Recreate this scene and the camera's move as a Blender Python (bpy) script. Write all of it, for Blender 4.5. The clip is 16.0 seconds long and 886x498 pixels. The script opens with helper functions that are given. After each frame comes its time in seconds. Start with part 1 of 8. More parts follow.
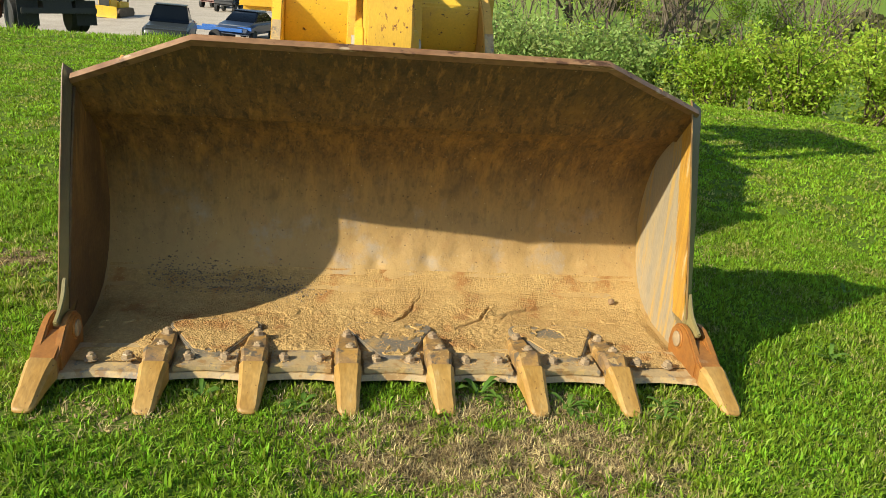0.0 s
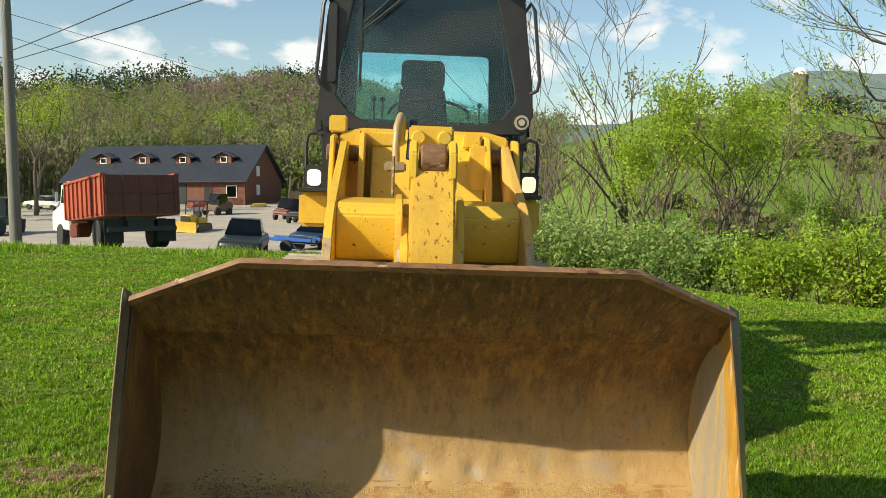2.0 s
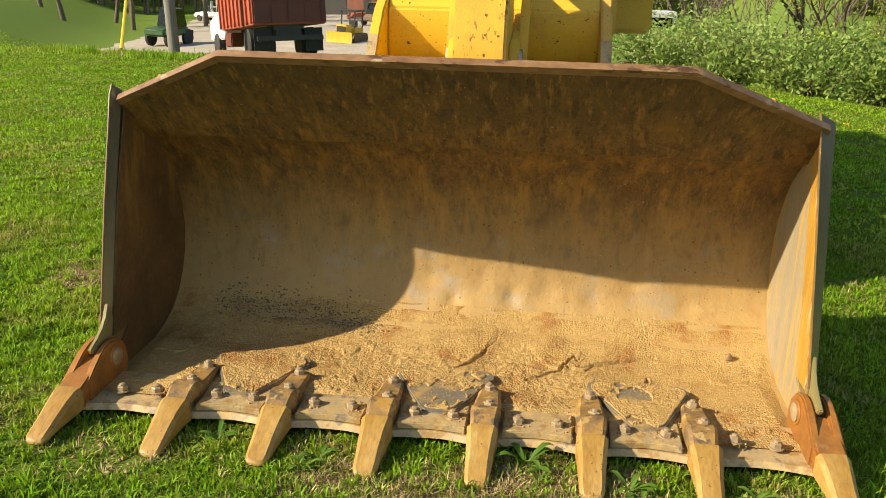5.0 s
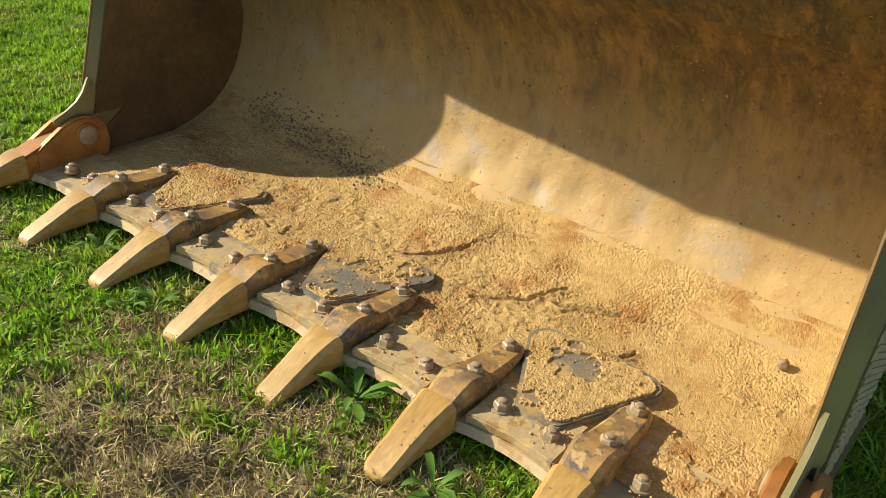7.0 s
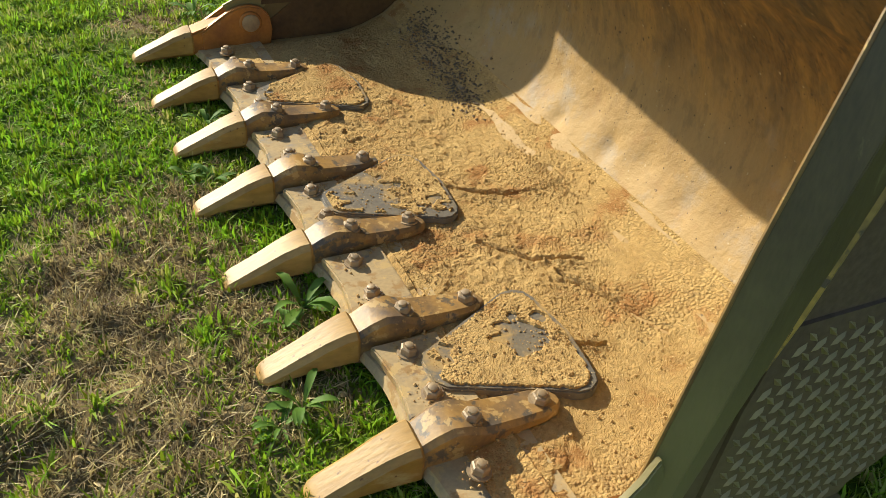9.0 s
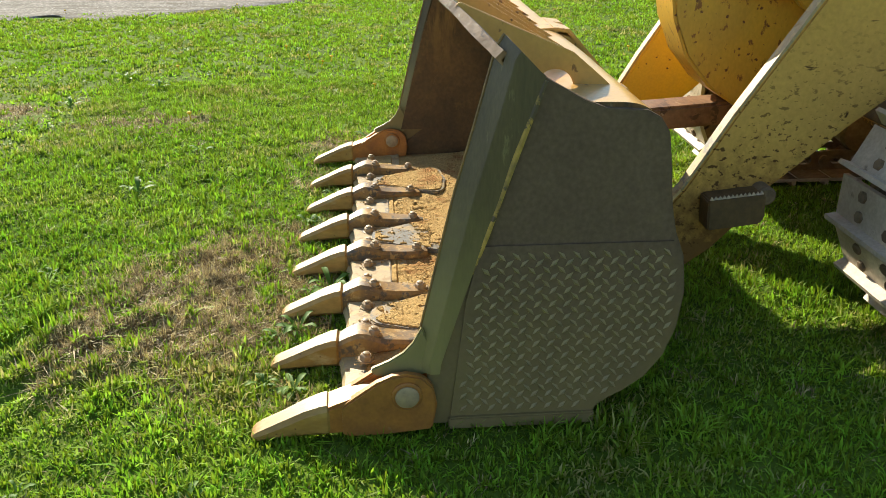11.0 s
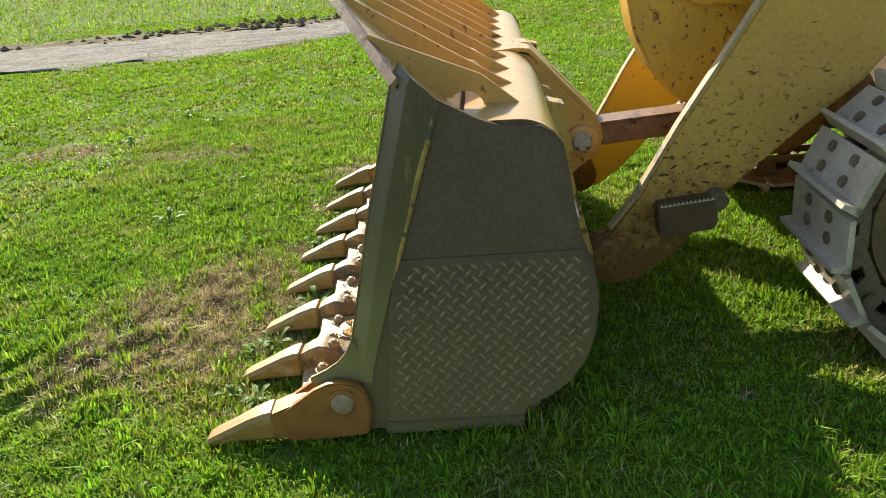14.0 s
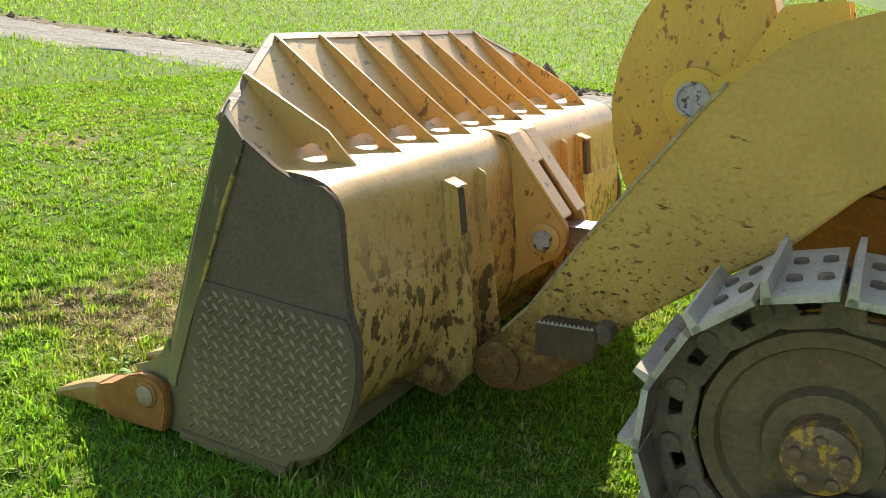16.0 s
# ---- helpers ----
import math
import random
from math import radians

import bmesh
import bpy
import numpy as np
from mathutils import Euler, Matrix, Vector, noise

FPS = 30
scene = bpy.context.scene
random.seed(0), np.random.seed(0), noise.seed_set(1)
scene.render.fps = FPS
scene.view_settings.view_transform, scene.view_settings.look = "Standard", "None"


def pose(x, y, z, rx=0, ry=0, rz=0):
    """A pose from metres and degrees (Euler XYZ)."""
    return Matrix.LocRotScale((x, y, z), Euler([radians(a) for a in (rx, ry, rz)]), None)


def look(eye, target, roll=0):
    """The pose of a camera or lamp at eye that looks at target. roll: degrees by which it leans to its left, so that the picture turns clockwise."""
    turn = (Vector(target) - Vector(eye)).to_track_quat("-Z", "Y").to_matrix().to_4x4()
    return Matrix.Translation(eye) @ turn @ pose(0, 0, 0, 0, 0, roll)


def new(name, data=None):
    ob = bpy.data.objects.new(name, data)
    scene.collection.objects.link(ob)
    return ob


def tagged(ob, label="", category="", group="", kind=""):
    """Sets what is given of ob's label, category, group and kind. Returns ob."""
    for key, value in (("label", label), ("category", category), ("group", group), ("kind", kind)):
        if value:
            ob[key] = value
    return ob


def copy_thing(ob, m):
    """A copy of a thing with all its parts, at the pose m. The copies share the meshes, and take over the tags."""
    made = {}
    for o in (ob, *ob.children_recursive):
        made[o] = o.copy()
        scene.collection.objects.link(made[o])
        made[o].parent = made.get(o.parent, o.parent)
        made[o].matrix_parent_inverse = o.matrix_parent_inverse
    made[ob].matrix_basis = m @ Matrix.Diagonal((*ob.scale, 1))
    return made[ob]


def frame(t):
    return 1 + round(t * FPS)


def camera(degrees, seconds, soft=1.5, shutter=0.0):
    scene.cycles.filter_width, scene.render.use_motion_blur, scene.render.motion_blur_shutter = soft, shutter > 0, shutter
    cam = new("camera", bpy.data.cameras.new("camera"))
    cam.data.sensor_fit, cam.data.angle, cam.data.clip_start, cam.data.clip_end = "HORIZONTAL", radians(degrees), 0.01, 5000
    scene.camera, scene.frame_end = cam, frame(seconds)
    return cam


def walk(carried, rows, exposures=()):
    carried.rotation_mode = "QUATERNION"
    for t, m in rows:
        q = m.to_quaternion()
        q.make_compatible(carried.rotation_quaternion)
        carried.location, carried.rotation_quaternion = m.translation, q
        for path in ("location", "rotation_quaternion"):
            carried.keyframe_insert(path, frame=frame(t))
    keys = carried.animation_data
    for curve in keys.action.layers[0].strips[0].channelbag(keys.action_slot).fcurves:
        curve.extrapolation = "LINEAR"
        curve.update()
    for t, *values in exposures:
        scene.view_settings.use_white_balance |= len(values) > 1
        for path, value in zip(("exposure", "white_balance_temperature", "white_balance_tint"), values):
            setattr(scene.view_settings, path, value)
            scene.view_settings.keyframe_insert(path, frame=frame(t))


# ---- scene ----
cam = camera(55.1, 16.0, 0.8)
PATH = [
    (0, (-0.291, -2.775, 1.531), (-0.011, -0.888, 0.932), 4.4),
    (0.5, (-0.188, -2.841, 1.442), (0.015, -0.921, 0.922), 2.7),
    (1, (-0.18, -2.836, 1.505), (-0.019, -0.915, 0.973), 2.0),
    (1.5, (-0.178, -2.844, 1.551), (-0.039, -0.884, 1.177), 2.0),
    (2, (-0.184, -2.842, 1.592), (-0.074, -0.851, 1.442), 2.0),
    (2.5, (-0.184, -2.852, 1.612), (-0.104, -0.853, 1.59), 2.0),
    (3, (-0.181, -2.848, 1.624), (-0.126, -0.849, 1.663), 1.5),
    (3.5, (-0.171, -2.84, 1.62), (-0.121, -0.841, 1.661), 1.3),
    (4, (-0.101, -2.809, 1.588), (-0.081, -0.809, 1.579), 1.2),
    (4.5, (0.063, -2.596, 1.495), (0.042, -0.635, 1.105), 1.9),
    (4.8, (0.226, -2.422, 1.493), (0.101, -0.498, 0.962), 1.8),
    (5, (0.364, -2.325, 1.5), (0.115, -0.429, 0.913), 1.4),
    (5.2, (0.514, -2.225, 1.485), (0.165, -0.355, 0.868), 1.7),
    (7.3, (1.454, -0.885, 1.338), (0.375, 0.436, 0.294), 5.4),
    (7.5, (1.447, -0.787, 1.338), (0.351, 0.475, 0.24), 5.2),
    (8, (1.462, -0.667, 1.338), (0.346, 0.549, 0.208), 6.1),
    (8.5, (1.641, -0.539, 1.347), (0.388, 0.525, 0.207), 4.9),
    (9, (1.948, -0.29, 1.377), (0.494, 0.457, 0.224), 4.7),
    (9.2, (2.091, -0.223, 1.373), (0.564, 0.411, 0.247), 4.5),
    (11.3, (3.486, 0.423, 1.504), (1.64, 0.514, 0.739), -1.1),
    (11.5, (3.536, 0.411, 1.523), (1.68, 0.499, 0.784), -1.5),
    (12, (3.578, 0.389, 1.534), (1.706, 0.463, 0.833), -2.0),
    (12.5, (3.586, 0.38, 1.536), (1.708, 0.434, 0.851), -3.3),
    (13, (3.598, 0.394, 1.536), (1.713, 0.428, 0.869), -3.8),
    (13.5, (3.576, 0.551, 1.518), (1.688, 0.559, 0.859), -5.5),
    (14, (3.52, 0.932, 1.496), (1.667, 0.801, 0.753), -5.4),
    (14.5, (3.368, 1.332, 1.45), (1.527, 1.06, 0.717), -2.3),
    (15, (3.204, 1.706, 1.436), (1.369, 1.343, 0.729), 1.5),
    (15.5, (3.109, 2.124, 1.462), (1.392, 1.371, 0.766), 1.8),
    (16, (3.142, 2.354, 1.479), (1.43, 1.507, 0.889), 4.4),
]
walk(cam, [(t, look(eye, target, roll)) for t, eye, target, roll in PATH],
     [(0.0, 0.62, 6600, 5), (1.5, 0.60, 6600, 5), (2.0, 0.40, 6600, 5), (3.0, 0.2, 6600, 5), (4.0, 0.15, 6600, 5), (4.5, 0.42, 7400, 8), (5.0, 0.70, 7400, 8), (7.5, 0.76, 6600, 5), (9.0, 0.62, 6600, 5), (11.5, 1.05, 6600, 5), (12.5, 0.97, 6600, 5), (13.5, 0.9, 6600, 5), (14.5, 1.12, 6600, 5), (16.0, 1.4, 6600, 5)])

# ---- light ----
SUN_WAY = Vector((1.62, 0.74, -1.0)).normalized()
world = bpy.data.worlds.new("world")
scene.world = world
world.use_nodes = True
wn, wl = world.node_tree.nodes, world.node_tree.links
wn.clear()
sky = wn.new("ShaderNodeTexSky")
sky.sky_type, sky.sun_disc = "NISHITA", False
sky.sun_elevation, sky.sun_rotation = radians(29.3), radians(245.4)
sky.air_density, sky.dust_density, sky.ozone_density = 1.15, 0.6, 1.9
wc = wn.new("ShaderNodeTexCoord")
flat = wn.new("ShaderNodeMapping")
flat.inputs["Scale"].default_value = (3.0, 3.0, 6.0)
flat.inputs["Location"].default_value = (0.9, 0.4, 0.25)
puff = wn.new("ShaderNodeTexNoise")
puff.inputs["Scale"].default_value, puff.inputs["Detail"].default_value, puff.inputs["Roughness"].default_value = 2.7, 10, 0.54
cover = wn.new("ShaderNodeValToRGB")
cover.color_ramp.elements[0].position, cover.color_ramp.elements[1].position = 0.56, 0.66
cloud = wn.new("ShaderNodeMixRGB")
cloud.inputs[2].default_value = (6.9, 6.9, 7.0, 1)
wbg, wout = wn.new("ShaderNodeBackground"), wn.new("ShaderNodeOutputWorld")
wbg.inputs["Strength"].default_value = 0.108
wl.new(wc.outputs["Generated"], flat.inputs["Vector"])
wl.new(flat.outputs["Vector"], puff.inputs["Vector"])
up = wn.new("ShaderNodeSeparateXYZ")
low = wn.new("ShaderNodeMapRange")
low.inputs["From Min"].default_value, low.inputs["From Max"].default_value = 0.12, 0.36
low.inputs["To Min"].default_value, low.inputs["To Max"].default_value = 0.075, -0.10
more = wn.new("ShaderNodeMath")
wl.new(wc.outputs["Generated"], up.inputs[0])
wl.new(up.outputs[2], low.inputs[0])
wl.new(puff.outputs[0], more.inputs[0])
wl.new(low.outputs[0], more.inputs[1])
wl.new(more.outputs[0], cover.inputs[0])
wl.new(cover.outputs[0], cloud.inputs[0])
wl.new(sky.outputs[0], cloud.inputs[1])
wl.new(cloud.outputs[0], wbg.inputs["Color"])
wl.new(wbg.outputs[0], wout.inputs[0])

sun = new("sun", bpy.data.lights.new("sun", "SUN"))
sun.data.energy, sun.data.angle, sun.data.color = 5.0, radians(0.55), (1.0, 0.9, 0.74)
sun.matrix_world = look((-30, -14, 19), Vector((-30, -14, 19)) + SUN_WAY)


# ---- materials ----
def srgb(r, g, b):
    return tuple((c / 255 / 12.92 if c < 10 else ((c / 255 + 0.055) / 1.055) ** 2.4) for c in (r, g, b)) + (1,)


def mat(name, a, b=None, scale=4.0, rough=0.7, metal=0.0, bump=0.0, bump_scale=60.0, spots=None, spot_at=0.62, spot_scale=9.0,
        stretch=(1, 1, 1), fine=None, per=None, spot_soft=0.05, spot_rough=None):
    """Two mixed tones of base colour, a fine grain, worn spots of a third tone, and relief. per: 'object' or 'island' variation."""
    m = bpy.data.materials.new(name)
    m.use_nodes = True
    n, l = m.node_tree.nodes, m.node_tree.links
    p = n["Principled BSDF"]
    p.inputs["Roughness"].default_value, p.inputs["Metallic"].default_value = rough, metal
    p.inputs["Specular IOR Level"].default_value = 0.1 if rough > 0.85 else 0.5
    g = n.new("ShaderNodeNewGeometry")
    mp = n.new("ShaderNodeMapping")
    mp.inputs["Scale"].default_value = stretch
    l.new(g.outputs["Position"], mp.inputs["Vector"])
    t1 = n.new("ShaderNodeTexNoise")
    t1.inputs["Scale"].default_value, t1.inputs["Detail"].default_value, t1.inputs["Roughness"].default_value = scale, 6, 0.6
    l.new(mp.outputs[0], t1.inputs["Vector"])
    r1 = n.new("ShaderNodeValToRGB")
    r1.color_ramp.elements[0].position, r1.color_ramp.elements[1].position = 0.33, 0.68
    r1.color_ramp.elements[0].color, r1.color_ramp.elements[1].color = a, b or a
    l.new(t1.outputs[0], r1.inputs[0])
    out = r1.outputs[0]
    t2 = n.new("ShaderNodeTexNoise")
    t2.inputs["Scale"].default_value, t2.inputs["Detail"].default_value = bump_scale, 4
    l.new(mp.outputs[0], t2.inputs["Vector"])
    if fine:
        hs = n.new("ShaderNodeHueSaturation")
        mr = n.new("ShaderNodeMapRange")
        mr.inputs["From Min"].default_value, mr.inputs["From Max"].default_value = 0.3, 0.7
        mr.inputs["To Min"].default_value, mr.inputs["To Max"].default_value = 1 - fine, 1 + fine
        l.new(t2.outputs[0], mr.inputs[0])
        l.new(mr.outputs[0], hs.inputs["Value"])
        l.new(out, hs.inputs["Color"])
        out = hs.outputs[0]
    if per:
        rnd = n.new("ShaderNodeObjectInfo").outputs["Random"] if per == "object" else g.outputs["Random Per Island"]
        hs = n.new("ShaderNodeHueSaturation")
        for lo, hi, key in ((0.485, 0.515, "Hue"), (0.7, 1.3, "Value")):
            mr = n.new("ShaderNodeMapRange")
            mr.inputs["To Min"].default_value, mr.inputs["To Max"].default_value = lo, hi
            l.new(rnd, mr.inputs[0])
            l.new(mr.outputs[0], hs.inputs[key])
        l.new(out, hs.inputs["Color"])
        out = hs.outputs[0]
    if spots:
        t3 = n.new("ShaderNodeTexNoise")
        t3.inputs["Scale"].default_value, t3.inputs["Detail"].default_value, t3.inputs["Roughness"].default_value = spot_scale, 8, 0.65
        l.new(mp.outputs[0], t3.inputs["Vector"])
        r3 = n.new("ShaderNodeValToRGB")
        r3.color_ramp.elements[0].position, r3.color_ramp.elements[1].position = spot_at, spot_at + spot_soft
        l.new(t3.outputs[0], r3.inputs[0])
        mx = n.new("ShaderNodeMixRGB")
        mx.inputs[2].default_value = spots
        l.new(r3.outputs[0], mx.inputs[0])
        l.new(out, mx.inputs[1])
        out = mx.outputs[0]
    l.new(out, p.inputs["Base Color"])
    if bump:
        bp = n.new("ShaderNodeBump")
        bp.inputs["Strength"].default_value, bp.inputs["Distance"].default_value = 0.6, bump
        l.new(t2.outputs[0], bp.inputs["Height"])
        l.new(bp.outputs[0], p.inputs["Normal"])
    return m


def mix_by(m, tone, lo, hi, axis, noise_scale, amount, keep=0.0, top=1.0):
    """Lays a second tone over a material along one world axis, with a ragged border."""
    n, l = m.node_tree.nodes, m.node_tree.links
    p = n["Principled BSDF"]
    src = p.inputs["Base Color"].links[0].from_socket
    g, sx = n.new("ShaderNodeNewGeometry"), n.new("ShaderNodeSeparateXYZ")
    l.new(g.outputs["Position"], sx.inputs[0])
    t = n.new("ShaderNodeTexNoise")
    t.inputs["Scale"].default_value, t.inputs["Detail"].default_value, t.inputs["Roughness"].default_value = noise_scale, 7, 0.65
    l.new(g.outputs["Position"], t.inputs["Vector"])
    ma = n.new("ShaderNodeMath")
    ma.operation = "MULTIPLY_ADD"
    l.new(t.outputs[0], ma.inputs[0])
    ma.inputs[1].default_value = amount
    l.new(sx.outputs[axis], ma.inputs[2])
    mr = n.new("ShaderNodeMapRange")
    mr.inputs["From Min"].default_value, mr.inputs["From Max"].default_value = lo + amount / 2, hi + amount / 2
    mr.inputs["To Min"].default_value, mr.inputs["To Max"].default_value = top, keep
    l.new(ma.outputs[0], mr.inputs[0])
    mx = n.new("ShaderNodeMixRGB")
    mx.inputs[2].default_value = tone
    l.new(mr.outputs[0], mx.inputs[0])
    l.new(src, mx.inputs[1])
    l.new(mx.outputs[0], p.inputs["Base Color"])
    return m


def streak(m, tone, scale, lo, hi, amount, shift=0.0):
    """Runs of a tone down a surface, from water and scraping."""
    n, l = m.node_tree.nodes, m.node_tree.links
    p = n["Principled BSDF"]
    src = p.inputs["Base Color"].links[0].from_socket
    g, mp, t, r, sc, mx = (n.new("ShaderNode" + k) for k in ("NewGeometry", "Mapping", "TexNoise", "ValToRGB", "Math", "MixRGB"))
    mp.inputs["Scale"].default_value, mp.inputs["Location"].default_value = (1, 0.35, 0.07), (shift, shift, 0)
    t.inputs["Scale"].default_value, t.inputs["Detail"].default_value, t.inputs["Roughness"].default_value = scale, 6, 0.7
    r.color_ramp.elements[0].position, r.color_ramp.elements[1].position = lo, hi
    sc.operation = "MULTIPLY"
    sx, mr = n.new("ShaderNodeSeparateXYZ"), n.new("ShaderNodeMapRange")
    mr.inputs["From Min"].default_value, mr.inputs["From Max"].default_value = 0.46, 0.80
    mr.inputs["To Min"].default_value, mr.inputs["To Max"].default_value = 0.0, amount
    l.new(g.outputs["Position"], sx.inputs[0])
    l.new(sx.outputs[2], mr.inputs[0])
    l.new(mr.outputs[0], sc.inputs[1])
    mx.inputs[2].default_value = tone
    l.new(g.outputs["Position"], mp.inputs["Vector"])
    l.new(mp.outputs[0], t.inputs["Vector"])
    l.new(t.outputs[0], r.inputs[0])
    l.new(r.outputs[0], sc.inputs[0])
    l.new(sc.outputs[0], mx.inputs[0])
    l.new(src, mx.inputs[1])
    l.new(mx.outputs[0], p.inputs["Base Color"])


def blotch(m, tone, scale, at, soft=0.05, amount=1.0, stretch=(1, 1, 1), turn=(0, 0, 0), band=None, shift=0.0, rough=0.62):
    """Patches of another tone with a ragged border; band (z0, w0, z1, w1) thins them out with height."""
    n, l = m.node_tree.nodes, m.node_tree.links
    p = n["Principled BSDF"]
    src = p.inputs["Base Color"].links[0].from_socket
    g, mp, t, r, sc, mx = (n.new("ShaderNode" + k) for k in ("NewGeometry", "Mapping", "TexNoise", "MapRange", "Math", "MixRGB"))
    mp.inputs["Scale"].default_value, mp.inputs["Location"].default_value = stretch, (shift, shift * 0.7, shift * 1.3)
    mp.inputs["Rotation"].default_value = [radians(a) for a in turn]
    t.inputs["Scale"].default_value, t.inputs["Detail"].default_value, t.inputs["Roughness"].default_value = scale, 7, rough
    r.inputs["From Min"].default_value, r.inputs["From Max"].default_value, r.inputs["To Max"].default_value = at, at + soft, amount
    sc.operation, sc.inputs[1].default_value = "MULTIPLY", 1.0
    if band:
        sx, mr = n.new("ShaderNodeSeparateXYZ"), n.new("ShaderNodeMapRange")
        for key, val in zip(("From Min", "To Min", "From Max", "To Max"), band):
            mr.inputs[key].default_value = val
        l.new(g.outputs["Position"], sx.inputs[0])
        l.new(sx.outputs[2], mr.inputs[0])
        l.new(mr.outputs[0], sc.inputs[1])
    mx.inputs[2].default_value = tone
    for a, b in ((g.outputs["Position"], mp.inputs["Vector"]), (mp.outputs[0], t.inputs["Vector"]), (t.outputs[0], r.inputs[0]), (r.outputs[0], sc.inputs[0]), (sc.outputs[0], mx.inputs[0]), (src, mx.inputs[1]), (mx.outputs[0], p.inputs["Base Color"])):
        l.new(a, b)
    return m


def crust(m, scale, dist, fine=0.4, rim=(0.40, 0.64)):
    """Relief of flaking crust: raised scabs with steep rims, and grit."""
    n, l = m.node_tree.nodes, m.node_tree.links
    p = n["Principled BSDF"]
    g, t, r, t2, ad, bp = (n.new("ShaderNode" + k) for k in ("NewGeometry", "TexNoise", "MapRange", "TexNoise", "Math", "Bump"))
    t.inputs["Scale"].default_value, t.inputs["Detail"].default_value, t.inputs["Roughness"].default_value = scale, 8, 0.6
    r.inputs["From Min"].default_value, r.inputs["From Max"].default_value = rim
    t2.inputs["Scale"].default_value, t2.inputs["Detail"].default_value = 170, 2
    ad.operation, ad.inputs[1].default_value = "MULTIPLY_ADD", fine
    bp.inputs["Strength"].default_value, bp.inputs["Distance"].default_value = 0.8, dist
    for a, b in ((g.outputs["Position"], t.inputs["Vector"]), (g.outputs["Position"], t2.inputs["Vector"]), (t.outputs[0], r.inputs[0]), (t2.outputs[0], ad.inputs[0]), (r.outputs[0], ad.inputs[2]), (ad.outputs[0], bp.inputs["Height"]), (bp.outputs[0], p.inputs["Normal"])):
        l.new(a, b)


def granules(m, scale, dist):
    """Relief of crumbly sand: round lumps of two sizes, flattened where it is caked."""
    n, l = m.node_tree.nodes, m.node_tree.links
    p = n["Principled BSDF"]
    g, wob, at, v1, v2, t, r, a1, a2, bp = (n.new("ShaderNode" + k) for k in ("NewGeometry", "TexNoise", "VectorMath", "TexVoronoi", "TexVoronoi", "TexNoise", "MapRange", "Math", "Math", "Bump"))
    wob.inputs["Scale"].default_value, wob.inputs["Detail"].default_value = scale * 0.8, 2
    at.operation, at.inputs[1].default_value = "MULTIPLY_ADD", (0.9 / scale,) * 3
    v1.inputs["Scale"].default_value, v2.inputs["Scale"].default_value = scale, scale * 2.6
    t.inputs["Scale"].default_value, t.inputs["Detail"].default_value, t.inputs["Roughness"].default_value = 5.5, 6, 0.65
    r.inputs["From Min"].default_value, r.inputs["From Max"].default_value = 0.42, 0.58
    r.inputs["To Min"].default_value, r.inputs["To Max"].default_value = -0.18, -1.0
    a1.operation, a2.operation, a2.inputs[1].default_value = "MULTIPLY", "MULTIPLY_ADD", -0.35
    bp.inputs["Strength"].default_value, bp.inputs["Distance"].default_value = 1.0, dist
    for a, b in ((g.outputs["Position"], wob.inputs["Vector"]), (wob.outputs["Color"], at.inputs[0]), (g.outputs["Position"], at.inputs[2]), (at.outputs[0], v1.inputs["Vector"]), (at.outputs[0], v2.inputs["Vector"]), (g.outputs["Position"], t.inputs["Vector"]),
                 (t.outputs[0], r.inputs[0]), (v1.outputs["Distance"], a1.inputs[0]), (r.outputs[0], a1.inputs[1]), (v2.outputs["Distance"], a2.inputs[0]), (a1.outputs[0], a2.inputs[2]), (a2.outputs[0], bp.inputs["Height"]), (bp.outputs[0], p.inputs["Normal"])):
        l.new(a, b)


def specks(m, tone, scale, size, share, amount=1.0):
    """Scattered small chips: some cells of a net carry a dot of the tone."""
    n, l = m.node_tree.nodes, m.node_tree.links
    p = n["Principled BSDF"]
    src = p.inputs["Base Color"].links[0].from_socket
    g, wob, ad, vo, r, sx, gt, mu, mx = (n.new("ShaderNode" + k) for k in ("NewGeometry", "TexNoise", "VectorMath", "TexVoronoi", "MapRange", "SeparateColor", "Math", "Math", "MixRGB"))
    wob.inputs["Scale"].default_value = scale * 2.0
    ad.operation = "MULTIPLY_ADD"
    ad.inputs[1].default_value = (0.6 / scale,) * 3
    vo.inputs["Scale"].default_value = scale
    r.inputs["From Min"].default_value, r.inputs["From Max"].default_value, r.inputs["To Min"].default_value, r.inputs["To Max"].default_value = size * 0.6, size, amount, 0.0
    gt.operation, gt.inputs[1].default_value = "LESS_THAN", share
    mu.operation = "MULTIPLY"
    mx.inputs[2].default_value = tone
    for a, b in ((g.outputs["Position"], wob.inputs["Vector"]), (wob.outputs["Color"], ad.inputs[0]), (g.outputs["Position"], ad.inputs[2]), (ad.outputs[0], vo.inputs["Vector"]), (vo.outputs["Distance"], r.inputs[0]), (vo.outputs["Color"], sx.inputs[0]), (sx.outputs[0], gt.inputs[0]),
                 (r.outputs[0], mu.inputs[0]), (gt.outputs[0], mu.inputs[1]), (mu.outputs[0], mx.inputs[0]), (src, mx.inputs[1]), (mx.outputs[0], p.inputs["Base Color"])):
        l.new(a, b)
    return m


